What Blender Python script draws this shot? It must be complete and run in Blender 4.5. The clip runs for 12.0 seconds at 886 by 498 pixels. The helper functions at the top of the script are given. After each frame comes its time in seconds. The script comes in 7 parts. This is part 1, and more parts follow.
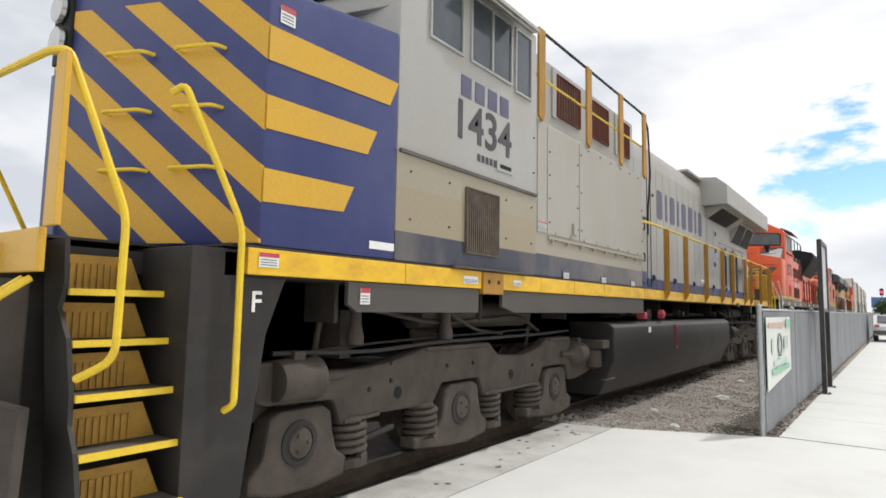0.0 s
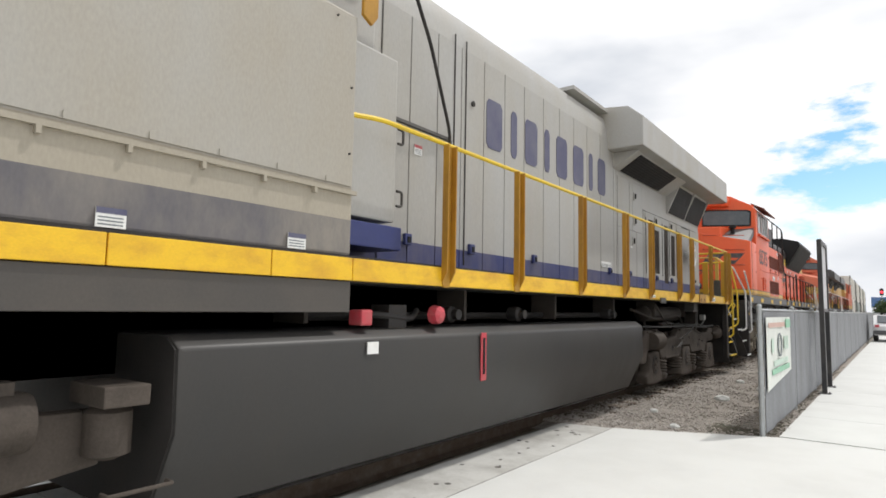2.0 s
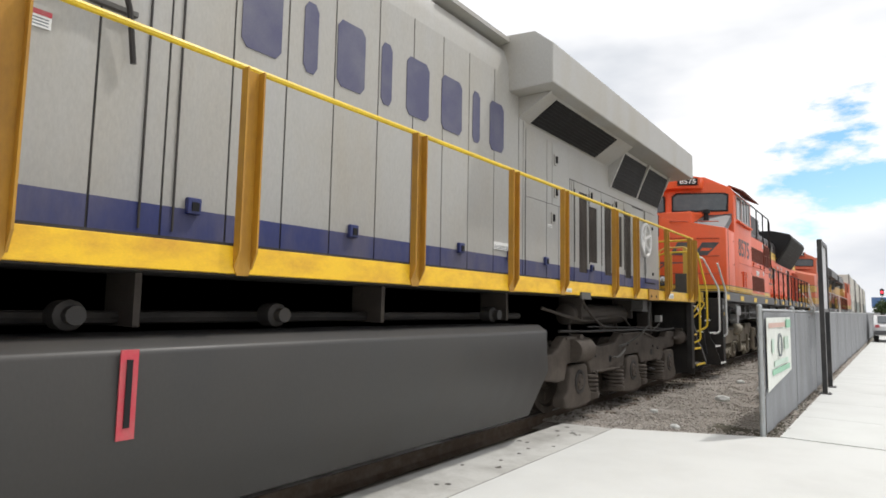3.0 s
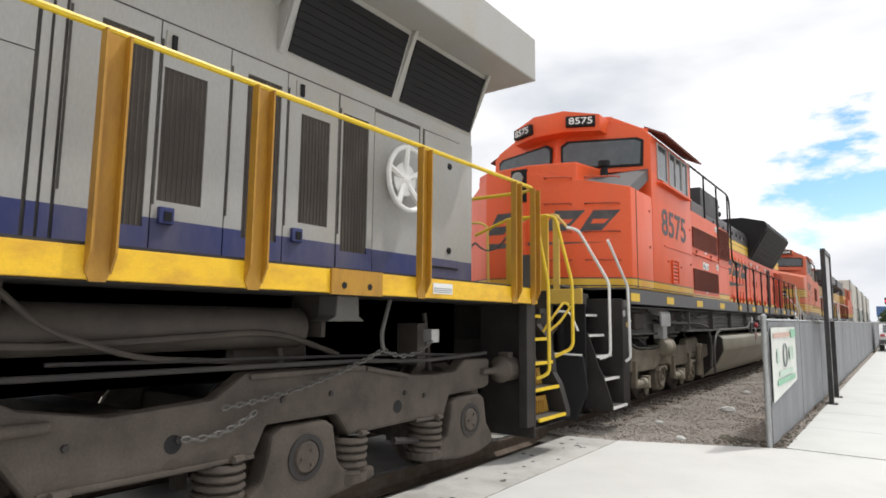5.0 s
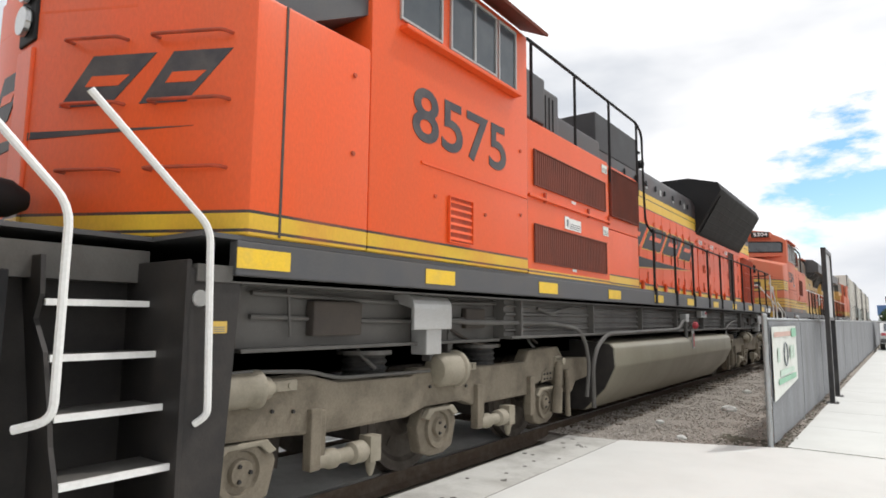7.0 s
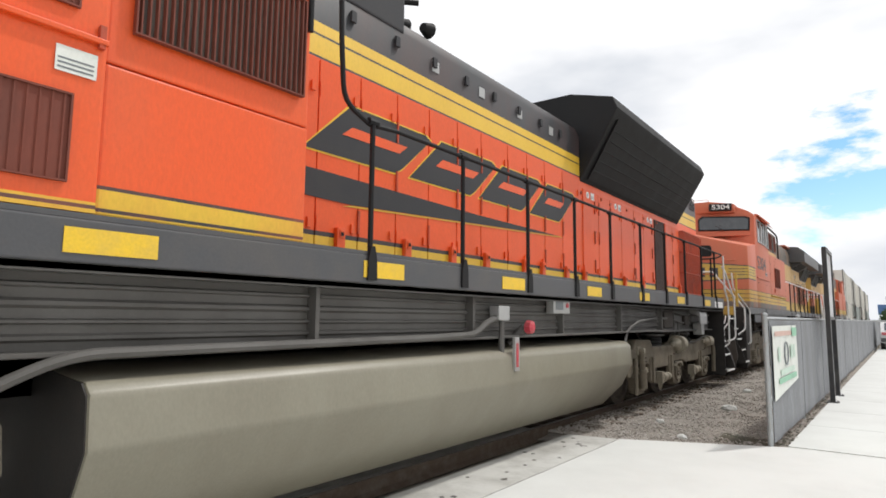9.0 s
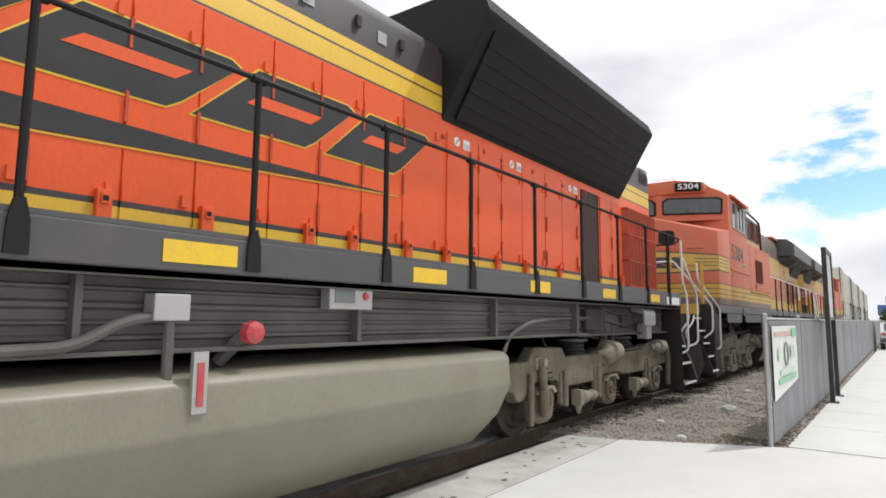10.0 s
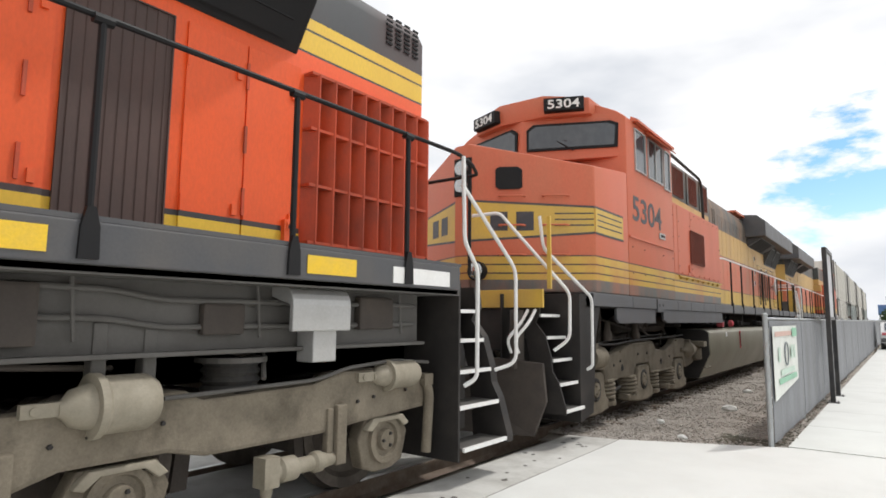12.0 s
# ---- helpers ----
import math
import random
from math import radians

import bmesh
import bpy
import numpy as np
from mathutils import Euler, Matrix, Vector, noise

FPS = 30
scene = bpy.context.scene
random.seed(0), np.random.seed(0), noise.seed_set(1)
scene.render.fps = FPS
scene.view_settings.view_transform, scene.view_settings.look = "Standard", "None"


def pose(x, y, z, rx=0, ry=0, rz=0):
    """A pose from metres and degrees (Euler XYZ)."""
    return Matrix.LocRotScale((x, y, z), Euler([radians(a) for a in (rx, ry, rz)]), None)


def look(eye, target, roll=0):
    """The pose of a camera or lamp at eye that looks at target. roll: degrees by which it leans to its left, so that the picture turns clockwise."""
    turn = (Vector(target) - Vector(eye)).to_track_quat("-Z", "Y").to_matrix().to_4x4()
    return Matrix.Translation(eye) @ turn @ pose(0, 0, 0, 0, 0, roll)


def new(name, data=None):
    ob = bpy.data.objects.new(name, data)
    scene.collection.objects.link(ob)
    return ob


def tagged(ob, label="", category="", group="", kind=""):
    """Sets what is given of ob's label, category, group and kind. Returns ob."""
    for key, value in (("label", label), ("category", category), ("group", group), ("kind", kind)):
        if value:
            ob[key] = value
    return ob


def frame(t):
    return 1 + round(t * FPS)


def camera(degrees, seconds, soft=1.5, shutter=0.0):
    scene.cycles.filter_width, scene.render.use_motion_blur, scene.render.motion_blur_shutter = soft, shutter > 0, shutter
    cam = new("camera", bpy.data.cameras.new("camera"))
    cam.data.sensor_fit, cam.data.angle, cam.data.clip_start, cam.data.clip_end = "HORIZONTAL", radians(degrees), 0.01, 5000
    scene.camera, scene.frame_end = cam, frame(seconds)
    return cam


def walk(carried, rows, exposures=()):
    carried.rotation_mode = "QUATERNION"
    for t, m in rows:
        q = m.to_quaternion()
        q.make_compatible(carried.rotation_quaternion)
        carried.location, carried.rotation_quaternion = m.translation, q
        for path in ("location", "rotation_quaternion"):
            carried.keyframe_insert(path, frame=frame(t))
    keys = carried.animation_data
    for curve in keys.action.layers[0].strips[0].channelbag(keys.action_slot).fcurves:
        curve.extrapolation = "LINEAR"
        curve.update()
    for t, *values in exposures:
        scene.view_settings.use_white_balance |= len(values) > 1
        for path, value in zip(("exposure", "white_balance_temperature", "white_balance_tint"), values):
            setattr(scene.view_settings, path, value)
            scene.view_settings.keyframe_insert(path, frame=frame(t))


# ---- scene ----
cam = camera(73.0, 12.0, soft=1.7)
EYE_Z = 1.5
walk(cam, [(t, pose(0, 0, EYE_Z, 90 + p, r, y)) for t, y, p, r in (
    (0, 36.32, 5.42, -1.06), (2.7, 36.32, 5.42, -1.06), (4.5, 36.61, 6.35, -0.60), (5, 36.61, 6.61, -0.61), (5.5, 36.60, 6.53, -0.68), (6, 36.61, 6.54, -0.63), (6.5, 36.63, 6.59, -0.54), (8.5, 36.71, 6.52, -0.44), (9, 36.71, 6.49, -0.55), (9.5, 36.67, 6.55, -0.53), (10, 36.69, 6.56, -0.49), (10.5, 36.70, 6.57, -0.41), (11, 36.72, 6.54, -0.35), (11.5, 36.72, 6.52, -0.42), (12, 36.72, 6.55, -0.49))])

# how far the train has rolled towards the viewer, in metres
ROLLED = [(0, 0.00), (0.5, 1.67), (1, 3.32), (1.5, 4.96), (2, 6.60), (2.5, 8.26), (4.5, 15.20), (5, 16.96), (5.5, 18.72), (6, 20.46), (6.5, 22.14), (8.5, 28.90), (9, 30.68), (9.5, 32.45), (10, 34.21), (10.5, 36.00), (11, 37.78), (11.5, 39.60), (12, 41.41)]
TRACK_X = -4.665


def rolled(t):
    return float(np.interp(t, [a for a, b in ROLLED], [b for a, b in ROLLED]))


# ---- light ----
SUN = Vector((0.30, 0.46, 0.92)).normalized()
scene.view_settings.exposure = -0.14
world = bpy.data.worlds.new("sky")
scene.world = world
world.use_nodes = True


def build_sky():
    nt = world.node_tree
    nt.nodes.clear()
    n = nt.nodes.new
    out, bg = n("ShaderNodeOutputWorld"), n("ShaderNodeBackground")
    sky = n("ShaderNodeTexSky")
    sky.sky_type, sky.sun_disc = "NISHITA", False
    sky.sun_elevation = math.asin(SUN.z)
    sky.sun_rotation = math.atan2(SUN.x, SUN.y)
    co = n("ShaderNodeTexCoord")
    mp = n("ShaderNodeMapping")
    mp.inputs["Scale"].default_value = (1.0, 1.0, 2.6)
    nz = n("ShaderNodeTexNoise")
    nz.inputs["Scale"].default_value, nz.inputs["Detail"].default_value, nz.inputs["Roughness"].default_value = 8.0, 8, 0.6
    # a gap in the cloud, low over the line
    gap = n("ShaderNodeVectorMath")
    gap.operation = "DISTANCE"
    gap.inputs[1].default_value = (-0.045, 0.979, 0.196)
    gr = n("ShaderNodeMapRange")
    gr.inputs["From Min"].default_value, gr.inputs["From Max"].default_value = 0.04, 0.17
    gr.inputs["To Min"].default_value, gr.inputs["To Max"].default_value = -0.13, 0.28
    add = n("ShaderNodeMath")
    ramp = n("ShaderNodeValToRGB")
    ramp.color_ramp.elements[0].position, ramp.color_ramp.elements[1].position = 0.38, 0.50
    # grey undersides
    nz2 = n("ShaderNodeTexNoise")
    nz2.inputs["Scale"].default_value, nz2.inputs["Detail"].default_value = 2.1, 5
    r2 = n("ShaderNodeValToRGB")
    r2.color_ramp.elements[0].position, r2.color_ramp.elements[1].position = 0.31, 0.51
    r2.color_ramp.elements[0].color, r2.color_ramp.elements[1].color = (5.6, 5.9, 6.4, 1), (9.0, 9.0, 9.1, 1)
    mix = n("ShaderNodeMix")
    mix.data_type = "RGBA"
    lk = nt.links.new
    lk(co.outputs["Generated"], mp.inputs["Vector"])
    lk(mp.outputs[0], nz.inputs["Vector"])
    lk(mp.outputs[0], nz2.inputs["Vector"])
    lk(co.outputs["Generated"], gap.inputs[0])
    lk(gap.outputs["Value"], gr.inputs["Value"])
    lk(nz.outputs["Fac"], add.inputs[0])
    lk(gr.outputs[0], add.inputs[1])
    lk(add.outputs[0], ramp.inputs["Fac"])
    # a heavier bank of cloud across the line
    bank = n("ShaderNodeVectorMath")
    bank.operation = "DISTANCE"
    bank.inputs[1].default_value = (-0.912, 0.367, 0.182)
    br = n("ShaderNodeMapRange")
    br.inputs["From Min"].default_value, br.inputs["From Max"].default_value = 0.1, 0.5
    br.inputs["To Min"].default_value, br.inputs["To Max"].default_value = -0.19, 0.0
    heavy = n("ShaderNodeMath")
    lk(co.outputs["Generated"], bank.inputs[0])
    lk(bank.outputs["Value"], br.inputs["Value"])
    lk(nz2.outputs["Fac"], heavy.inputs[0])
    lk(br.outputs[0], heavy.inputs[1])
    lk(heavy.outputs[0], r2.inputs["Fac"])
    lk(ramp.outputs["Color"], mix.inputs["Factor"])
    deep = n("ShaderNodeHueSaturation")
    deep.inputs["Saturation"].default_value, deep.inputs["Value"].default_value = 1.4, 1.45
    lk(sky.outputs[0], deep.inputs["Color"])
    lk(deep.outputs[0], mix.inputs["A"])
    lk(r2.outputs["Color"], mix.inputs["B"])
    lk(mix.outputs["Result"], bg.inputs["Color"])
    bg.inputs["Strength"].default_value = 0.135
    lk(bg.outputs[0], out.inputs["Surface"])


build_sky()
sun = new("sun", bpy.data.lights.new("sun", "SUN"))
sun.data.energy, sun.data.angle, sun.data.color = 2.25, radians(2.0), (1.0, 0.965, 0.925)
sun.matrix_world = look(SUN * 50, (0, 0, 0))


# ---- materials ----
def surface(name, colour, rough=0.5, metal=0.0, dirt=(0.25, 0.22, 0.18), dirty=0.15, scale=3.0, grain=0.06, bump=0.1, streak=1.0, fine=60.0, gloss=0.5):
    """A painted or bare surface with blotches, streaks and fine grain. colour: one colour, or bands [(height, colour), ...] from below upwards."""
    m = bpy.data.materials.new(name)
    m.use_nodes = True
    nt = m.node_tree
    n, lk = nt.nodes.new, nt.links.new
    b = nt.nodes["Principled BSDF"]
    co = n("ShaderNodeTexCoord")
    if isinstance(colour[0], tuple):
        sep, mr, cr = n("ShaderNodeSeparateXYZ"), n("ShaderNodeMapRange"), n("ShaderNodeValToRGB")
        lk(co.outputs["Object"], sep.inputs[0])
        lk(sep.outputs["Z"], mr.inputs["Value"])
        mr.inputs["From Min"].default_value, mr.inputs["From Max"].default_value = 1.0, 6.0
        lk(mr.outputs[0], cr.inputs["Fac"])
        cr.color_ramp.interpolation = "CONSTANT"
        for k, (z, c) in enumerate(colour):
            e = cr.color_ramp.elements[0] if k == 0 else cr.color_ramp.elements.new((z - 1.0) / 5.0)
            e.position, e.color = max(0.0, (z - 1.0) / 5.0), (*c, 1)
        base = cr.outputs["Color"]
    else:
        rgb = n("ShaderNodeRGB")
        rgb.outputs[0].default_value = (*colour, 1)
        base = rgb.outputs[0]
    mp = n("ShaderNodeMapping")
    mp.inputs["Scale"].default_value = (1, 1, streak)
    lk(co.outputs["Object"], mp.inputs["Vector"])
    big, small = n("ShaderNodeTexNoise"), n("ShaderNodeTexNoise")
    for nz, s, d in ((big, scale, 8), (small, fine, 3)):
        nz.inputs["Scale"].default_value, nz.inputs["Detail"].default_value = s, d
        nz.inputs["Roughness"].default_value = 0.62
        lk(mp.outputs[0], nz.inputs["Vector"])
    dr = n("ShaderNodeMapRange")
    dr.inputs["From Min"].default_value, dr.inputs["From Max"].default_value = 0.42, 0.72
    dr.inputs["To Max"].default_value = min(1.0, dirty * 2.2)
    lk(big.outputs["Fac"], dr.inputs["Value"])
    mix = n("ShaderNodeMix")
    mix.data_type = "RGBA"
    mix.inputs["B"].default_value = (*dirt, 1)
    lk(dr.outputs[0], mix.inputs["Factor"])
    lk(base, mix.inputs["A"])
    hv = n("ShaderNodeHueSaturation")
    vr = n("ShaderNodeMapRange")
    vr.inputs["From Min"].default_value, vr.inputs["From Max"].default_value = 0.3, 0.7
    vr.inputs["To Min"].default_value, vr.inputs["To Max"].default_value = 1 - grain, 1 + grain
    lk(small.outputs["Fac"], vr.inputs["Value"])
    lk(vr.outputs[0], hv.inputs["Value"])
    lk(mix.outputs["Result"], hv.inputs["Color"])
    lk(hv.outputs[0], b.inputs["Base Color"])
    rr = n("ShaderNodeMapRange")
    rr.inputs["To Min"].default_value, rr.inputs["To Max"].default_value = max(0.05, rough - 0.12), min(1, rough + 0.16)
    lk(big.outputs["Fac"], rr.inputs["Value"])
    lk(rr.outputs[0], b.inputs["Roughness"])
    b.inputs["Metallic"].default_value = metal
    b.inputs["Specular IOR Level"].default_value = gloss
    if bump:
        bp = n("ShaderNodeBump")
        bp.inputs["Strength"].default_value, bp.inputs["Distance"].default_value = bump, 0.01
        lk(small.outputs["Fac"], bp.inputs["Height"])
        lk(bp.outputs[0], b.inputs["Normal"])
    return m


def glow(name, colour, strength):
    m = bpy.data.materials.new(name)
    m.use_nodes = True
    b = m.node_tree.nodes["Principled BSDF"]
    b.inputs["Base Color"].default_value = (*colour, 1)
    b.inputs["Emission Color"].default_value, b.inputs["Emission Strength"].default_value = (*colour, 1), strength
    return m


GREY, BLUE, YEL, TAN = (0.395, 0.39, 0.372), (0.026, 0.036, 0.145), (0.78, 0.46, 0.035), (0.355, 0.30, 0.205)
ORANGE, BYEL, BDARK, SLATE = (0.78, 0.098, 0.016), (0.72, 0.46, 0.04), (0.035, 0.037, 0.04), (0.058, 0.060, 0.088)
DUST = (0.30, 0.27, 0.21)
M = {
    "hood_grey": surface("weathered grey paint with a blue foot", [(0, BLUE), (2.10, GREY)], 0.5, dirt=TAN, dirty=0.16, scale=1.2, streak=0.35, bump=0.05),
    "cab_grey": surface("dusty grey paint over a slate band", [(0, SLATE), (2.09, TAN), (2.45, (0.36, 0.32, 0.24)), (2.74, GREY)], 0.5, dirt=(0.36, 0.32, 0.245), dirty=0.26, scale=1.1, streak=0.4, bump=0.05),
    "cabinet_grey": surface("dusty grey cabinet paint over a slate band", [(0, SLATE), (2.11, (0.36, 0.325, 0.26)), (2.34, (0.385, 0.37, 0.335))], 0.5, dirt=(0.36, 0.32, 0.25), dirty=0.30, scale=0.9, streak=0.45, bump=0.05),
    "red_brown": surface("dusty red-brown slats and shaded grille back", (0.17, 0.04, 0.022), 0.7, dirt=(0.10, 0.04, 0.03), dirty=0.3, scale=5, streak=0.4),
    "plain_grey": surface("weathered grey paint", GREY, 0.5, dirt=TAN, dirty=0.18, scale=1.5, streak=0.4, bump=0.05),
    "blue": surface("deep blue paint", BLUE, 0.35, dirt=(0.09, 0.10, 0.20), dirty=0.15, scale=2, bump=0.03),
    "stripe": surface("warm yellow paint", (0.62, 0.35, 0.025), 0.4, dirt=(0.5, 0.33, 0.08), dirty=0.15, scale=2.2, bump=0.03),
    "sill_yellow": surface("chipped yellow sill paint", (0.82, 0.50, 0.02), 0.42, dirt=(0.42, 0.16, 0.03), dirty=0.24, scale=4, streak=2.0, bump=0.06),
    "rail_yellow": surface("yellow handrail paint", (0.80, 0.56, 0.03), 0.4, dirt=(0.4, 0.26, 0.05), dirty=0.14, scale=8),
    "post_ochre": surface("ochre stanchion paint, rust streaked", (0.42, 0.215, 0.018), 0.5, dirt=(0.18, 0.08, 0.025), dirty=0.24, scale=6, streak=0.4),
    "riser": surface("yellow perforated riser plate", (0.40, 0.22, 0.025), 0.6, dirt=(0.2, 0.12, 0.04), dirty=0.25, scale=14),
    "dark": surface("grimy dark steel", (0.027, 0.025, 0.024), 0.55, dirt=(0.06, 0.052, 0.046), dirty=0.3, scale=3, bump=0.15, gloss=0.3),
    "under": surface("black greasy underframe", (0.060, 0.051, 0.045), 0.65, dirt=(0.10, 0.085, 0.07), dirty=0.3, scale=3, bump=0.2, gloss=0.2),
    "truck_grey": surface("dust-caked cast truck steel", (0.086, 0.071, 0.059), 0.7, dirt=(0.036, 0.03, 0.025), dirty=0.3, scale=3.2, bump=0.25, grain=0.12, gloss=0.25),
    "truck_tan": surface("tan dust-caked cast steel", (0.195, 0.168, 0.127), 0.75, dirt=(0.065, 0.054, 0.04), dirty=0.3, scale=3.2, bump=0.25, grain=0.12, gloss=0.25),
    "tank_grey": surface("charcoal fuel tank paint", (0.036, 0.035, 0.034), 0.45, dirt=(0.052, 0.046, 0.04), dirty=0.25, scale=1.0, streak=0.5, bump=0.05),
    "tank_tan": surface("dusty olive-grey fuel tank", (0.25, 0.235, 0.18), 0.38, dirt=(0.17, 0.15, 0.11), dirty=0.3, scale=0.9, streak=0.5, bump=0.05),
    "skirt": surface("dark grey skirt", (0.068, 0.061, 0.055), 0.5, dirt=(0.11, 0.092, 0.075), dirty=0.2, scale=1.5, bump=0.05),
    "truck_pale": surface("pale dusty brake casting", (0.29, 0.26, 0.20), 0.65, dirt=(0.16, 0.14, 0.10), dirty=0.3, scale=5, bump=0.15),
    "wheel": surface("worn wheel steel", (0.075, 0.062, 0.052), 0.6, 0.3, dirty=0.2, scale=6, bump=0.1),
    "tread": surface("polished running steel", (0.45, 0.43, 0.40), 0.3, 0.9, dirty=0.1, scale=10),
    "black": surface("flat black", (0.011, 0.011, 0.012), 0.6, dirt=(0.03, 0.028, 0.026), dirty=0.12, bump=0.03, gloss=0.25),
    "roof_black": surface("sooty dark roof paint", (0.030, 0.030, 0.033), 0.5, dirt=(0.055, 0.052, 0.05), dirty=0.2, scale=2, bump=0.05, gloss=0.4),
    "grille": surface("dark intake screen", (0.055, 0.043, 0.035), 0.7, dirty=0.2, scale=6, streak=0.3, bump=0.2),
    "screen_brown": surface("dusty dark brown screen", (0.062, 0.036, 0.03), 0.6, dirt=(0.10, 0.055, 0.045), dirty=0.35, scale=2.5, streak=0.4, bump=0.1),
    "lattice_orange": surface("dusty orange lattice paint, darkened for shade", (0.50, 0.062, 0.016), 0.5, dirt=(0.20, 0.045, 0.025), dirty=0.4, scale=3, streak=0.5),
    "grille_slat": surface("brown dusty slats", (0.10, 0.075, 0.055), 0.7, dirty=0.2, scale=6),
    "glass": surface("dark cab glass", (0.055, 0.068, 0.078), 0.04, dirt=(0.2, 0.2, 0.2), dirty=0.06, scale=5, grain=0, bump=0, gloss=0.65),
    "frame_alu": surface("dull window frame", (0.45, 0.45, 0.44), 0.4, 0.5, dirty=0.1, bump=0),
    "navy": surface("navy lettering paint", (0.075, 0.075, 0.145), 0.5, dirt=(0.22, 0.22, 0.24), dirty=0.18, scale=2),
    "letter": surface("black lettering paint", (0.045, 0.042, 0.05), 0.5, dirty=0.12, scale=4),
    "seam": surface("dark panel joint", (0.045, 0.042, 0.04), 0.8, dirty=0.1),
    "white": surface("white paint", (0.78, 0.78, 0.76), 0.45, dirty=0.08, dirt=(0.45, 0.43, 0.4), scale=12, bump=0.02),
    "red": surface("faded red paint", (0.50, 0.05, 0.07), 0.5, dirty=0.15, scale=12),
    "orange": surface("orange locomotive paint", ORANGE, 0.4, dirt=(0.58, 0.12, 0.045), dirty=0.22, scale=1.3, streak=0.4, bump=0.04),
    "orange_cab": surface("orange paint over yellow lining", [(0, BYEL), (2.015, BDARK), (2.03, BYEL), (2.115, BDARK), (2.14, ORANGE)], 0.38, dirt=(0.58, 0.12, 0.045), dirty=0.2, scale=1.3, streak=0.4, bump=0.04),
    "orange_hood": surface("orange hood paint with dark roof and lining", [(0, BYEL), (2.05, BDARK), (2.065, BYEL), (2.145, BDARK), (2.178, ORANGE), (3.655, BDARK), (3.675, BYEL), (3.755, BDARK), (3.768, BYEL), (3.85, BDARK), (3.863, BYEL), (3.965, BDARK)], 0.42, dirt=(0.30, 0.075, 0.03), dirty=0.07, scale=1.3, streak=0.4, bump=0.04),
    "orange_grille": surface("deep orange grille slats", (0.52, 0.07, 0.025), 0.6, dirt=(0.15, 0.05, 0.03), dirty=0.4, scale=5, streak=0.4),
    "old_orange": surface("sun-faded orange paint", (0.58, 0.135, 0.065), 0.5, dirt=(0.52, 0.17, 0.09), dirty=0.3, scale=1.6, streak=0.4, bump=0.05),
    "old_lined": surface("faded orange paint with yellow lining", [(0, (0.14, 0.14, 0.13)), (2.0, (0.62, 0.41, 0.07)), (2.09, BDARK), (2.105, (0.62, 0.41, 0.07)), (2.2, BDARK), (2.215, (0.62, 0.41, 0.07)), (2.32, BDARK), (2.34, (0.58, 0.135, 0.065))], 0.5, dirt=(0.5, 0.17, 0.09), dirty=0.3, scale=1.6, streak=0.4, bump=0.05),
    "old_yellow": surface("faded yellow paint", (0.62, 0.41, 0.07), 0.5, dirt=(0.45, 0.3, 0.12), dirty=0.25, scale=2.0),
    "old_hood": surface("faded orange hood paint with yellow top band", [(0, (0.14, 0.14, 0.13)), (1.95, (0.62, 0.41, 0.07)), (2.32, BDARK), (2.34, (0.62, 0.16, 0.075)), (3.25, BDARK), (3.27, (0.58, 0.36, 0.10)), (4.0, (0.06, 0.065, 0.06))], 0.5, dirt=(0.42, 0.24, 0.14), dirty=0.3, scale=1.6, streak=0.4, bump=0.05),
    "yel_mark": surface("yellow sill marker", (0.80, 0.52, 0.03), 0.45, dirty=0.1, scale=8),
    "sill_dark": surface("slate grey sill", (0.072, 0.073, 0.078), 0.45, dirt=(0.14, 0.12, 0.10), dirty=0.16, scale=2.5, bump=0.05),
    "frame_steel": surface("grey dusty frame", (0.105, 0.10, 0.092), 0.6, dirt=(0.055, 0.05, 0.044), dirty=0.3, scale=2, bump=0.1),
    "chrome": surface("lamp reflector", (0.42, 0.43, 0.43), 0.12, 0.75, dirty=0.05, bump=0),
    "concrete": surface("sunlit pale concrete", (0.645, 0.65, 0.625), 0.85, dirt=(0.53, 0.53, 0.505), dirty=0.22, scale=1.1, bump=0.2, fine=90, grain=0.05),
    "old_concrete": surface("stained crossing concrete", (0.54, 0.535, 0.505), 0.85, dirt=(0.25, 0.235, 0.21), dirty=0.35, scale=1.6, bump=0.25, fine=70),
    "joint": surface("tarred joint", (0.10, 0.095, 0.085), 0.9, dirty=0.2),
    "gravel": surface("grey-brown ballast", (0.32, 0.29, 0.255), 0.9, dirt=(0.16, 0.14, 0.12), dirty=0.3, scale=14, bump=0.7, grain=0.35, fine=110),
    "damp": surface("dark brown ground", (0.085, 0.072, 0.05), 0.85, dirt=(0.05, 0.055, 0.03), dirty=0.4, scale=6, bump=0.5, grain=0.25, fine=80),
    "stone": surface("ballast stone", (0.42, 0.385, 0.345), 0.85, dirt=(0.2, 0.175, 0.15), dirty=0.25, scale=7, bump=0.3),
    "earth": surface("dry pale earth", (0.30, 0.27, 0.22), 0.9, dirt=(0.2, 0.18, 0.13), dirty=0.4, scale=0.3, bump=0.3),
    "rail": surface("rusty rail steel", (0.10, 0.07, 0.05), 0.6, 0.4, dirty=0.2, scale=8),
    "fabric": surface("grey privacy mesh", (0.225, 0.235, 0.25), 0.6, dirt=(0.14, 0.14, 0.14), dirty=0.3, scale=1.4, streak=0.3, bump=0.5, fine=120, grain=0.14),
    "galv": surface("galvanised steel", (0.42, 0.44, 0.45), 0.45, 0.6, dirty=0.12, scale=10),
    "post_black": surface("black powder coat", (0.018, 0.018, 0.02), 0.4, dirty=0.08, bump=0.02),
    "banner": surface("white vinyl banner", (0.74, 0.77, 0.72), 0.5, dirty=0.08, scale=3, bump=0.03),
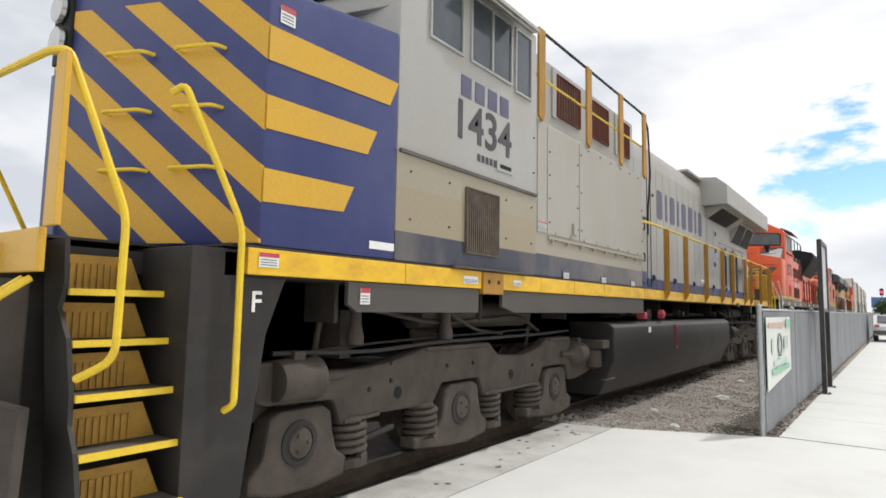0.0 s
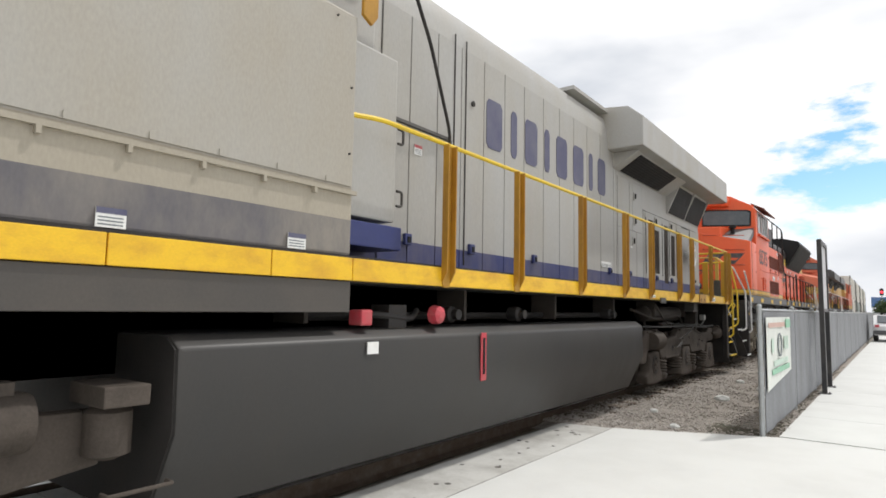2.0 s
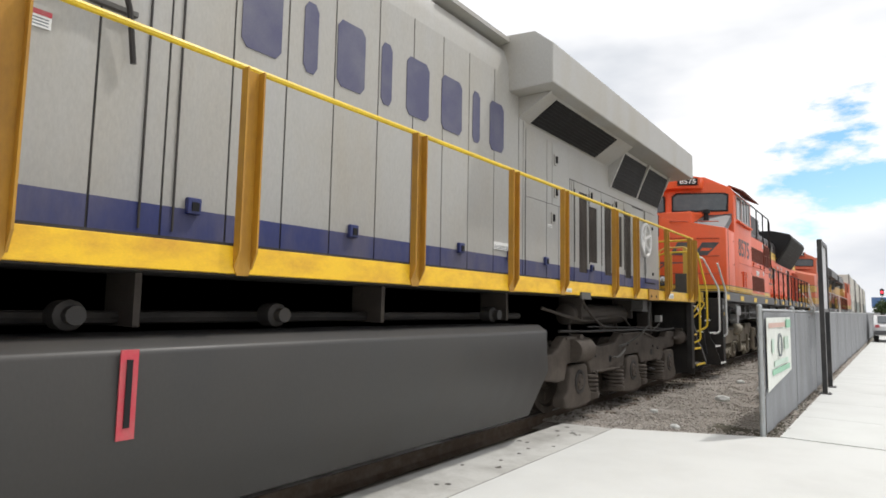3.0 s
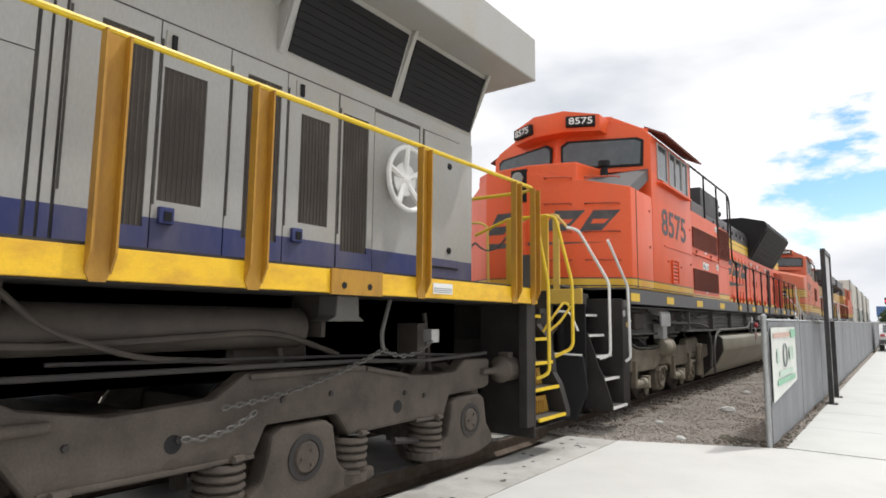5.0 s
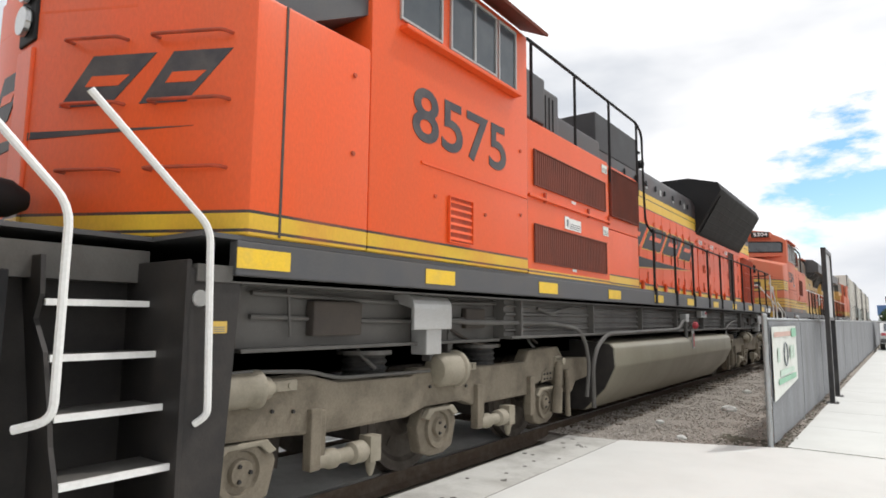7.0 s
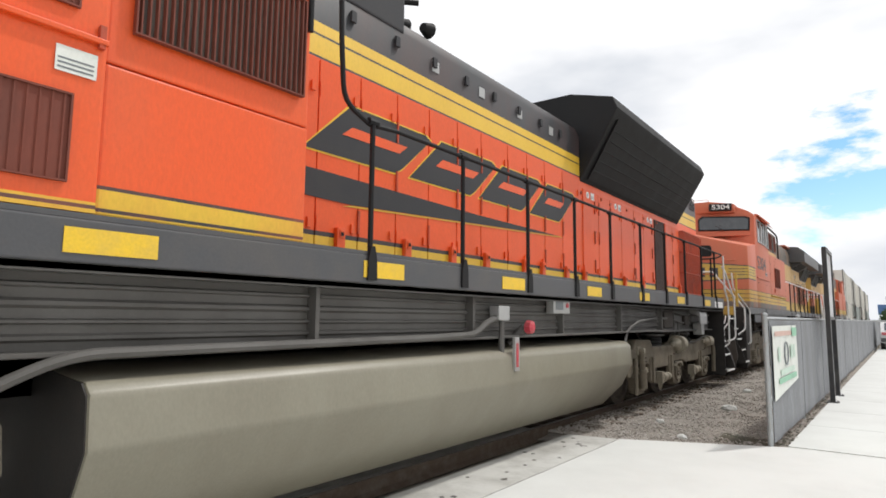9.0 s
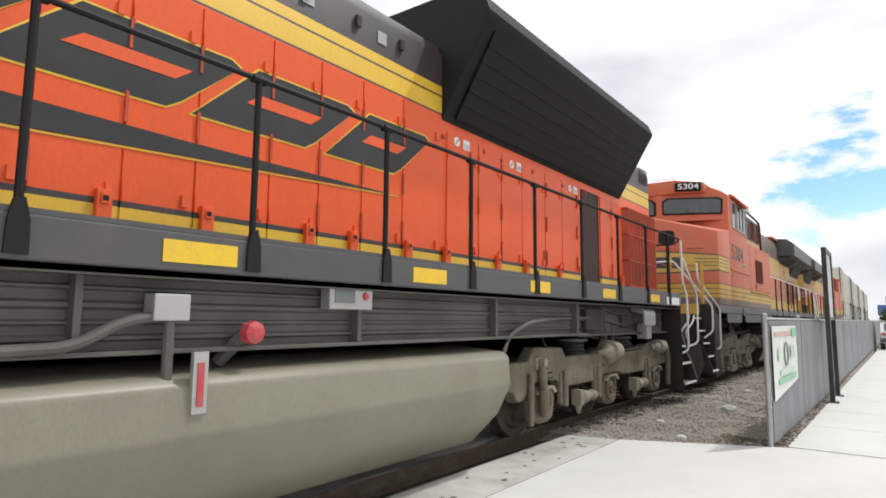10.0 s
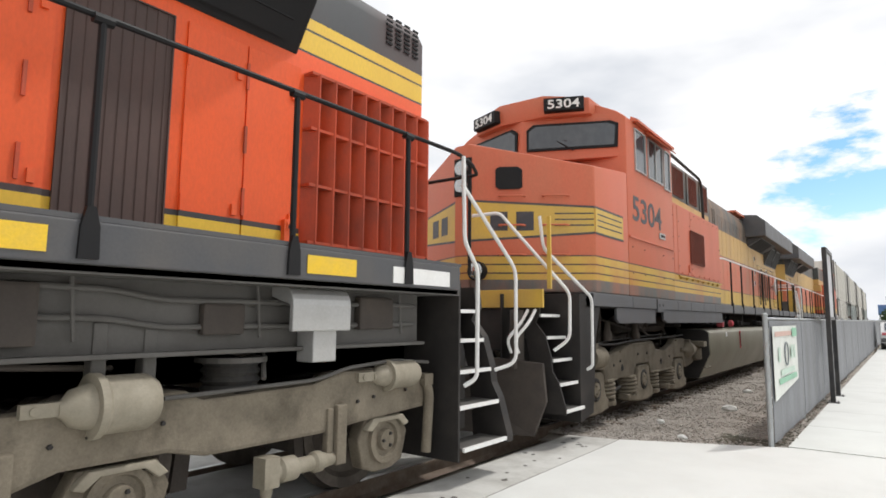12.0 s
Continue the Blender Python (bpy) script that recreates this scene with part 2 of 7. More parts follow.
    "green": surface("green banner print", (0.27, 0.55, 0.38), 0.5, dirty=0.08),
    "pale_green": surface("pale green banner print", (0.55, 0.70, 0.60), 0.5, dirty=0.1),
    "print_grey": surface("dark grey print", (0.17, 0.19, 0.20), 0.6, dirty=0.05),
    "pink": surface("pale red print", (0.62, 0.42, 0.36), 0.6, dirty=0.05),
    "sign_face": surface("pale sign panel", (0.55, 0.56, 0.58), 0.5, dirty=0.15, scale=4),
    "box_white": surface("white container paint", (0.70, 0.69, 0.64), 0.5, dirt=(0.45, 0.40, 0.33), dirty=0.2, scale=1.2, streak=0.3),
    "box_teal": surface("grey-green container paint", (0.42, 0.47, 0.45), 0.5, dirty=0.2, scale=1.2, streak=0.3),
    "leaf": surface("foliage", (0.075, 0.12, 0.04), 0.7, dirt=(0.03, 0.06, 0.02), dirty=0.4, scale=3),
    "bark": surface("bark", (0.12, 0.09, 0.065), 0.9, scale=8),
    "sign_blue": surface("blue painted cladding", (0.09, 0.20, 0.45), 0.5, dirty=0.1, scale=1),
    "car_white": surface("white car paint", (0.72, 0.72, 0.72), 0.25, dirty=0.05, bump=0),
    "rubber": surface("tyre rubber", (0.02, 0.02, 0.02), 0.8, dirty=0.1),
    "lamp_red": glow("red signal lamp", (1.0, 0.05, 0.08), 2.0),
}


# ---- mesh tools ----
def box(bm, x0, x1, y0, y1, z0, z1):
    v = [bm.verts.new((x, y, z)) for x in (x0, x1) for y in (y0, y1) for z in (z0, z1)]
    for f in ((0, 1, 3, 2), (4, 6, 7, 5), (0, 4, 5, 1), (2, 3, 7, 6), (0, 2, 6, 4), (1, 5, 7, 3)):
        bm.faces.new([v[i] for i in f])
    return bm


def prism(bm, pts, axis, a, b):
    """An outline drawn out along an axis: (y, z) along x, (x, z) along y, (x, y) along z."""
    def at(p, q):
        return (q, *p) if axis == "x" else (p[0], q, p[1]) if axis == "y" else (*p, q)
    lo, hi = [bm.verts.new(at(p, a)) for p in pts], [bm.verts.new(at(p, b)) for p in pts]
    n = len(pts)
    bm.faces.new(lo), bm.faces.new(hi[::-1])
    for i in range(n):
        bm.faces.new((lo[i], hi[i], hi[(i + 1) % n], lo[(i + 1) % n]))
    return bm


def tube(bm, pts, r, n=8):
    """A round bar along a line of points."""
    pts = [Vector(p) for p in pts]
    rings = []
    side = None
    for i, p in enumerate(pts):
        t = (pts[min(i + 1, len(pts) - 1)] - pts[max(i - 1, 0)]).normalized()
        if side is None:
            side = t.orthogonal().normalized()
        side = (side - t * side.dot(t)).normalized()
        up = t.cross(side)
        rings.append([bm.verts.new(p + (side * math.cos(2 * math.pi * k / n) + up * math.sin(2 * math.pi * k / n)) * r) for k in range(n)])
    for a, b in zip(rings, rings[1:]):
        for k in range(n):
            bm.faces.new((a[k], a[(k + 1) % n], b[(k + 1) % n], b[k]))
    bm.faces.new(rings[0][::-1]), bm.faces.new(rings[-1])
    return bm


def turned(bm, profile, centre, axis="x", n=20):
    """A body of revolution: (along, radius) pairs round an axis through centre."""
    rings = []
    for a, r in profile:
        ring = []
        for k in range(n):
            c, s = r * math.cos(2 * math.pi * k / n), r * math.sin(2 * math.pi * k / n)
            d = (a, c, s) if axis == "x" else (c, a, s) if axis == "y" else (c, s, a)
            ring.append(bm.verts.new(Vector(centre) + Vector(d)))
        rings.append(ring)
    for a, b in zip(rings, rings[1:]):
        for k in range(n):
            bm.faces.new((a[k], a[(k + 1) % n], b[(k + 1) % n], b[k]))
    bm.faces.new(rings[0][::-1]), bm.faces.new(rings[-1])
    return bm


def bent(pts, r=0.08, n=4):
    """Rounds the corners of a line of points."""
    pts = [Vector(p) for p in pts]
    out = [pts[0]]
    for a, b, c in zip(pts, pts[1:], pts[2:]):
        da, dc = (a - b), (c - b)
        q = min(r, da.length * 0.45, dc.length * 0.45)
        p0, p1 = b + da.normalized() * q, b + dc.normalized() * q
        for k in range(n + 1):
            t = k / n
            out.append(p0 * (1 - t) ** 2 + b * 2 * t * (1 - t) + p1 * t * t)
    return out + [pts[-1]]


def mirrored(bm):
    """Adds the far side's twin across x = 0."""
    geo = bmesh.ops.duplicate(bm, geom=bm.verts[:] + bm.edges[:] + bm.faces[:])["geom"]
    fs = [g for g in geo if isinstance(g, bmesh.types.BMFace)]
    for g in geo:
        if isinstance(g, bmesh.types.BMVert):
            g.co.x = -g.co.x
    bmesh.ops.reverse_faces(bm, faces=fs)
    return bm


SMALL = {"frame_bolts", "rivets", "panel_bolts", "slats", "wire_mesh", "print_bars", "rail_clamps", "tension_bands", "roof_slats", "roof_louvres", "hinges", "lugs", "bolt_holes", "lattice", "latches", "frame_ribs", "grab_irons", "conduits", "access_doors"}


class Twin:
    """A shape that has a mirrored twin on the far side, as an object of its own."""
    def __init__(self, bm):
        self.bm = bm


def twin(bm):
    return Twin(bm)


def islands(bm):
    """The separate pieces of a shape, each as a shape of its own."""
    bm.verts.index_update()
    left, found = set(bm.verts), []
    while left:
        todo = [left.pop()]
        piece = set(todo)
        while todo:
            for e in todo.pop().link_edges:
                for v in e.verts:
                    if v in left:
                        left.discard(v)
                        piece.add(v)
                        todo.append(v)
        found.append(sorted(v.index for v in piece))
    found.sort(key=lambda p: p[0])
    out = []
    for keep in found:
        c = bm.copy()
        c.verts.ensure_lookup_table()
        keep = set(keep)
        bmesh.ops.delete(c, geom=[v for v in c.verts if v.index not in keep], context="VERTS")
        out.append(c)
    bm.free()
    return out


SPLIT = {"rail_clamp", "brake_beam", "brake_pipe", "pedestal_link", "grab_iron", "hinge_strip", "suspension_gear", "conduit", "corner_post", "air_hose", "air_pipe", "tank_pipe", "yaw_damper", "cut_lever", "chain_hanger", "wing_bracket", "door_lock", "pull_handle", "wiper"}


def part(name, bm, material, parent, label="", bevel=0.0, smooth=False):
    if name == "truck" and not isinstance(bm, Twin):
        pieces = islands(bm)
        frame_ob = single(name, pieces[0], material, parent, label, bevel, smooth)
        for k in pieces[1:]:
            single("frame_member", k, material, frame_ob, "", bevel, smooth)
        return frame_ob
    if name in SPLIT and isinstance(bm, Twin):
        bm = mirrored(bm.bm)
    if name in SPLIT:
        pieces = islands(bm)
        for k in pieces[1:]:
            single(name, k, material, parent, label, bevel, smooth)
        return single(name, pieces[0], material, parent, label, bevel, smooth)
    return single(name, bm, material, parent, label, bevel, smooth)


def single(name, bm, material, parent, label="", bevel=0.0, smooth=False):
    if isinstance(bm, Twin):
        far = bm.bm.copy()
        for v in far.verts:
            v.co.x = -v.co.x
        part(name, far, material, parent, label, bevel, smooth)
        bm = bm.bm
    bmesh.ops.recalc_face_normals(bm, faces=bm.faces[:])
    if bevel:
        es = [e for e in bm.edges if len(e.link_faces) == 2 and e.calc_face_angle(0) > 0.5]
        bmesh.ops.bevel(bm, geom=es, offset=bevel, segments=2, profile=0.6, affect="EDGES", clamp_overlap=True)
    me = bpy.data.meshes.new(name)
    bm.to_mesh(me)
    bm.free()
    if smooth:
        me.polygons.foreach_set("use_smooth", [True] * len(me.polygons))
        me.set_sharp_from_angle(angle=radians(40))
    me.materials.append(M[material])
    ob = new(name, me)
    ob.parent = parent
    if label:
        tagged(ob, label)
    if name in SMALL:
        tagged(ob, kind="stuff")
    return ob


def nb():
    return bmesh.new()


def written(name, text, material, parent, place, face, size, label="", depth=0.004):
    """Raised lettering that fills size (width, height), its lower left corner at place, on a side or a front."""
    cu = bpy.data.curves.new(name, "FONT")
    cu.body, cu.extrude, cu.size, cu.offset = text, 0.5, 1.0, 0.014
    tmp = bpy.data.objects.new(name, cu)
    me = bpy.data.meshes.new_from_object(tmp)
    bpy.data.objects.remove(tmp)
    co = np.array([v.co[:] for v in me.vertices])
    lo, hi = co.min(0), co.max(0)
    for v, c in zip(me.vertices, (co - lo) / (hi - lo)):
        w, h, d = c[0] * size[0], c[1] * size[1], c[2] * depth
        if face == "side":
            v.co = (place[0] + d, place[1] + w, place[2] + h)
        else:
            v.co = (place[0] + w, place[1] - d, place[2] + h)
    me.materials.clear()
    me.materials.append(M[material])
    ob = new(name, me)
    ob.parent = parent
    if label:
        tagged(ob, label)
    return ob


def slab(name, x, pts, material, parent, thick=0.006, label=""):
    """A flat painted or stuck-on shape (y, z) on a side face at x."""
    return part(name, prism(nb(), pts, "x", x, x + thick), material, parent, label)


def rect(y0, y1, z0, z1, lean=0.0):
    return [(y0, z0), (y1, z0), (y1 + lean, z1), (y0 + lean, z1)]


RIDERS, WHEELS = [], []


def train_thing(name, u0, label, category, group=""):
    root = new(name)
    root.empty_display_size = 0.3
    tagged(root, label, category, group)
    root.location = (TRACK_X, u0, 0)
    RIDERS.append((root, u0))
    return root


# ---- running gear ----
def wheelset(truck, y):
    bm = nb()
    for s in (1, -1):
        turned(bm, [(s * 0.66, 0.50), (s * 0.68, 0.555), (s * 0.70, 0.53), (s * 0.80, 0.525), (s * 0.80, 0.44), (s * 0.765, 0.40), (s * 0.765, 0.20), (s * 0.83, 0.16), (s * 0.83, 0.05)], (0, 0, 0), n=32)
        for k in range(4):
            a = k * math.pi / 2
            c, d = 0.3 * math.cos(a), 0.3 * math.sin(a)
            box(bm, s * 0.76, s * 0.775, c - 0.05, c + 0.05, d - 0.05, d + 0.05)
    turned(bm, [(-1.05, 0.09), (1.05, 0.09)], (0, 0, 0), n=12)
    ob = part("wheelset", bm, "wheel", truck, "dark worn steel wheels on an axle", smooth=True)
    ob.location = (0, y, 0.565)
    WHEELS.append((ob, y))


def spring(bm, x, y, z0, z1, r=0.115, turns=5):
    pts = [(x + r * math.cos(t), y + r * math.sin(t), z0 + (z1 - z0) * t / (turns * 2 * math.pi)) for t in np.linspace(0, turns * 2 * math.pi, turns * 10)]
    return tube(bm, pts, 0.026, 6)


def bolts(bm, x, spots, r=0.018):
    for y, z in spots:
        turned(bm, [(0, r), (0.015, r * 0.8)], (x, y, z), n=6)
    return bm


def flipper(axles, flip):
    """part() for a truck that stands the other way round."""
    mid = axles[0] + axles[2]

    def put(name, bm, *a, **k):
        if flip:
            for v in bm.verts:
                v.co.y = mid - v.co.y
        return part(name, bm, *a, **k)
    return put


def truck_gear(fr, axles):
    """Traction motors and rigging between the wheels."""
    for i, u in enumerate(axles):
        bm = box(nb(), -0.60, 0.60, u - 0.15, u + 0.62, 0.26, 0.86)
        turned(bm, [(-0.62, 0.30), (0.62, 0.30)], (0, u + 0.42, 0.56), n=14)
        part("traction_motor", bm, "under", fr, bevel=0.03)
    bm = nb()
    for u in axles:
        for q in (-0.60, 0.60):
            prism(bm, [(u + q - 0.05, 0.78), (u + q + 0.05, 0.78), (u + q * 0.95 + 0.05, 0.34), (u + q * 0.92 - 0.05, 0.34)], "x", 0.72, 0.80)
    part("brake_beam", bm, "under", fr)


def ge_truck(loco, axles, material, flip=False, pots=()):
    """Cast three-axle truck: a deep wavy beam arched over trapezoid axle boxes with a long spring seat. pots: brake cylinders (along, height, radius, length)."""
    put = flipper(axles, flip)
    a, b, c = axles
    bm = nb()
    top = [(a - 0.40, 1.09), (a + 0.06, 1.10), (a + 0.20, 0.99), (a + 0.60, 0.985), (a + 0.90, 1.01), (b - 0.62, 1.12), (b + 0.50, 1.13), (b + 0.72, 0.98), (c - 0.80, 0.95), (c - 0.38, 1.03), (c - 0.20, 1.13), (c + 0.42, 1.13), (c + 0.62, 0.98), (c + 0.80, 0.92), (c + 1.10, 0.91)]
    low = [(c + 1.12, 0.62), (c + 0.62, 0.55), (c + 0.42, 0.56), (c + 0.34, 0.77), (c - 0.32, 0.77), (c - 0.46, 0.57), (b + 0.42, 0.56), (b + 0.32, 0.77), (b - 0.32, 0.77), (b - 0.46, 0.59), (a + 0.82, 0.60), (a + 0.40, 0.57), (a + 0.31, 0.77), (a - 0.30, 0.79), (a - 0.40, 0.82)]
    prism(bm, top + low, "x", 1.11, 1.25)
    mirrored(bm)
    for u in ((a + b) / 2, (b + c) / 2, a - 0.3, c + 0.7):
        box(bm, -1.1, 1.1, u - 0.13, u + 0.13, 0.66, 0.9)
    fr = put("truck", bm, material, loco, "dust-caked cast three-axle truck frame", bevel=0.03)
    # raised flanges along the beam
    for q0, q1, z0, z1 in ((a + 0.95, b - 0.62, 0.985, 1.075), (b - 0.60, b + 0.48, 1.085, 1.085), (c - 0.18, c + 0.40, 1.085, 1.085)):
        put("beam_flange", prism(nb(), [(q0, z0), (q1, z1), (q1, z1 + 0.035), (q0, z0 + 0.035)], "x", 1.25, 1.275), material, fr, bevel=0.008)
    for q0, q1 in ((a + 0.42, a + 0.82), (b + 0.42, c - 0.48)):
        put("beam_flange", prism(nb(), [(q0, 0.575), (q1, 0.59), (q1, 0.62), (q0, 0.605)], "x", 1.25, 1.27), material, fr, bevel=0.008)
    for k, u in enumerate(axles):
        lip = 0.44 if k == 0 else 0.74
        bm = prism(nb(), [(u - 0.20, 0.745), (u + 0.20, 0.745), (u + 0.28, 0.70), (u + 0.30, 0.56), (u + 0.35, 0.40), (u + 0.46, 0.33), (u + 0.44, 0.20), (u + 0.12, 0.16), (u - 0.20, 0.17), (u - lip, 0.23), (u - lip, 0.32), (u - 0.40, 0.36), (u - 0.33, 0.44), (u - 0.28, 0.70)], "x", 1.08, 1.265)
        put("journal_box", bm, material, fr, bevel=0.028)
        cap = put("bearing_cap", turned(nb(), [(1.255, 0.165), (1.275, 0.16), (1.275, 0.12), (1.262, 0.115), (1.262, 0.02)], (0, u - 0.02, 0.51), n=28), "dark", fr, "dark round bearing cover", smooth=True)
        put("cap_face", turned(nb(), [(1.262, 0.112), (1.285, 0.10), (1.288, 0.02)], (0, u - 0.02, 0.51), n=24), material, cap, smooth=True)
        put("frame_bolts", bolts(nb(), 1.286, [(u - 0.02 + 0.06 * math.cos(i * 2.094), 0.51 + 0.06 * math.sin(i * 2.094)) for i in range(3)], 0.014), material, cap)
        wheelset(fr, axles[0] + axles[2] - u if flip else u)
    for u in (b - 0.53, c - 0.53, a + 0.56, b + 0.60):
        put("coil_spring", spring(nb(), 1.15, u, 0.31, 0.60, 0.145, 5), material, fr, smooth=True)
        put("spring_seat", turned(nb(), [(0.22, 0.11), (0.24, 0.17), (0.30, 0.17), (0.31, 0.11)], (1.15, u, 0), "z", n=16), material, fr)
    for u, z, r, n, way in pots:
        bm = turned(nb(), [(way * q, w) for q, w in ((-n / 2, 0.03), (-n / 2, r * 0.92), (-n / 2 + 0.04, r), (n / 2 - 0.05, r * 0.98), (n / 2 - 0.03, r * 1.06), (n / 2, r * 1.06), (n / 2 + 0.06, r * 0.5), (n / 2 + 0.12, 0.035), (n / 2 + 0.34, 0.03))], (1.27, u, z), "y", n=22)
        box(bm, 1.2, 1.32, u - 0.05, u + 0.05, z + r * 0.9, z + r + 0.05)
        put("brake_cylinder", bm, material, fr, "round dusty brake cylinder with push rod", smooth=True)
    bm = tube(nb(), bent([(1.27, a - 0.3, 1.15), (1.27, a + 0.7, 1.12), (1.27, b - 0.5, 1.16), (1.27, b + 0.45, 1.17), (1.24, c - 0.3, 1.18), (1.2, c + 0.5, 1.20)], 0.2), 0.018)
    tube(bm, bent([(1.22, a, 1.14), (1.18, a + 0.9, 1.18), (1.18, c - 0.5, 1.24)], 0.1), 0.012)
    tube(bm, [(1.16, a + 0.25, 0.34), (1.2, a + 1.05, 0.46)], 0.03)
    put("brake_pipe", bm, "dark", fr, smooth=True)
    put("frame_bolts", bolts(nb(), 1.25, [(a + 0.70, 0.81), (a + 0.97, 0.86), (b + 0.95, 0.77), (b - 0.25, 0.93), (b + 0.2, 0.93), (c - 0.6, 0.82), (c + 0.2, 0.93)], 0.024), "dark", fr)
    bm = nb()
    for u in (a + 1.06, b + 0.98):
        turned(bm, [(1.245, 0.055), (1.252, 0.055), (1.252, 0.01)], (0, u, 0.75), n=16)
    put("bolt_holes", bm, "black", fr)
    # hangers and air gear above the frame
    bm = nb()
    for u in (a + 0.3, b, c - 0.3):
        tube(bm, [(1.0, u, 1.0), (1.0, u + 0.1, 1.55)], 0.025)
    turned(bm, [(0, 0.05), (0.1, 0.14), (0.75, 0.14), (0.85, 0.05)], (0.75, b - 0.4, 1.22), "y", n=14)
    box(bm, 0.7, 1.1, a + 0.5, a + 0.62, 1.06, 1.45)
    for u in () if flip else (a + 0.55, b - 0.25):
        turned(bm, [(1.18, 0.07), (1.24, 0.075), (1.34, 0.05), (1.46, 0.05)], (1.22, u, 0), "z", n=12)
    put("suspension_gear", bm, "under" if flip else "truck_grey", fr, smooth=True)
    truck_gear(fr, axles)
    return fr


def emd_truck(loco, axles, material, flip=False):
    """Radial three-axle truck: a straight beam with links, dampers and brake cylinders hung on it."""
    put = flipper(axles, flip)
    a, b, c = axles
    bm = nb()
    prism(bm, [(a - 0.58, 0.84), (a - 0.46, 1.00), (a + 0.10, 1.08), (a + 0.54, 1.08), (a + 0.82, 1.01), (b - 0.45, 0.99), (b - 0.35, 1.05), (b + 0.35, 1.05), (b + 0.5, 1.01), (c - 0.54, 1.01), (c - 0.43, 1.14), (c + 0.32, 1.16), (c + 0.48, 1.0), (c + 0.82, 1.0), (c + 1.25, 0.98), (c + 1.27, 0.72), (c + 0.84, 0.68), (c + 0.72, 0.55), (c + 0.60, 0.56), (c + 0.32, 0.74), (c - 0.10, 0.77), (c - 0.28, 0.73), (c - 0.44, 0.63), (b + 0.55, 0.63), (b + 0.32, 0.70), (b - 0.25, 0.70), (b - 0.5, 0.64), (a + 0.70, 0.64), (a + 0.35, 0.67), (a - 0.5, 0.71)], "x", 1.08, 1.24)
    mirrored(bm)
    for u in ((a + b) / 2, (b + c) / 2, a - 0.4, c + 0.5):
        box(bm, -1.1, 1.1, u - 0.13, u + 0.13, 0.7, 0.9)
    fr = put("truck", bm, material, loco, "tan dust-caked radial three-axle truck frame", bevel=0.028)
    for u in axles:
        bm = prism(nb(), [(u - 0.22, 0.68), (u + 0.22, 0.68), (u + 0.30, 0.52), (u + 0.24, 0.29), (u + 0.10, 0.24), (u - 0.10, 0.24), (u - 0.24, 0.29), (u - 0.30, 0.52)], "x", 1.06, 1.19)
        jb = put("journal_box", bm, material, fr, bevel=0.02)
        put("bearing_cap", turned(nb(), [(1.19, 0.19), (1.225, 0.185), (1.225, 0.14), (1.20, 0.13), (1.20, 0.09), (1.235, 0.08), (1.24, 0.02)], (0, u, 0.49), n=24), material, jb, smooth=True)
        put("journal_clamp", prism(nb(), [(u - 0.26, 0.60), (u - 0.18, 0.68), (u + 0.18, 0.68), (u + 0.26, 0.60), (u + 0.20, 0.58), (u + 0.12, 0.645), (u - 0.12, 0.645), (u - 0.20, 0.58)], "x", 1.19, 1.25), "truck_pale", jb, bevel=0.01)
        put("frame_bolts", bolts(nb(), 1.24, [(u + 0.055 * math.cos(i * 2.094), 0.49 + 0.055 * math.sin(i * 2.094)) for i in range(3)], 0.016), "dark", jb)
        wheelset(fr, axles[0] + axles[2] - u if flip else u)
    # slotted links and the slack adjusters between them
    for u in (a + 0.60, b + 0.62, c - 0.42):
        bm = box(nb(), 1.2, 1.29, u - 0.08, u + 0.02, 0.40, 0.84)
        box(bm, 1.2, 1.26, u + 0.03, u + 0.09, 0.44, 0.82)
        put("pedestal_link", bm, material, fr, bevel=0.012)
    for u in (a + 0.62, b + 0.64):
        bm = turned(nb(), [(0, 0.05), (0.10, 0.06), (0.12, 0.075), (0.18, 0.075), (0.20, 0.055), (0.34, 0.055), (0.36, 0.085), (0.48, 0.085), (0.50, 0.06), (0.62, 0.05)], (1.23, u, 0.45), "y", n=14)
        box(bm, 1.16, 1.29, u + 0.52, u + 0.64, 0.36, 0.56)
        turned(bm, [(0, 0.012), (0.03, 0.03), (0.10, 0.045), (0.16, 0.03)], (1.23, u + 0.58, 0.24), "z", n=10)
        put("brake_rigging", bm, "truck_pale", fr, smooth=True)
    for u, r, n in ((b + 0.02, 0.155, 0.30), (a - 0.14, 0.115, 0.34)):
        bm = turned(nb(), [(-n / 2 - 0.03, 0.02), (-n / 2, r * 0.8), (-n / 2 + 0.05, r), (n / 2 - 0.02, r), (n / 2, r * 1.12), (n / 2 + 0.04, r * 1.12), (n / 2 + 0.04, r * 0.8), (n / 2 + 0.13, r * 0.62), (n / 2 + 0.17, r * 0.32), (n / 2 + 0.19, 0.04)], (1.25, u, 1.02), "y", n=22)
        cy = put("brake_cylinder", bm, "truck_pale", fr, "pale dusty brake cylinder", smooth=True)
        bm = box(nb(), 1.235, 1.275, u + n / 2 + 0.15, u + n / 2 + 0.36, 0.99, 1.06)
        turned(bm, [(1.275, 0.022), (1.285, 0.022)], (0, u + n / 2 + 0.30, 1.025), n=10)
        put("push_rod", bm, "truck_pale", cy)
    # dampers: a thick one under a clevis and a thin one beside it, one more at the outer end
    bm = tube(nb(), [(1.29, c + 0.24, 0.96), (1.29, c + 0.18, 0.62)], 0.05, 12)
    tube(bm, [(1.29, c + 0.19, 0.66), (1.29, c + 0.16, 0.36)], 0.066, 12)
    put("yaw_damper", bm, material, fr, smooth=True)
    bm = box(nb(), 1.22, 1.27, c + 0.20, c + 0.34, 0.90, 1.04)
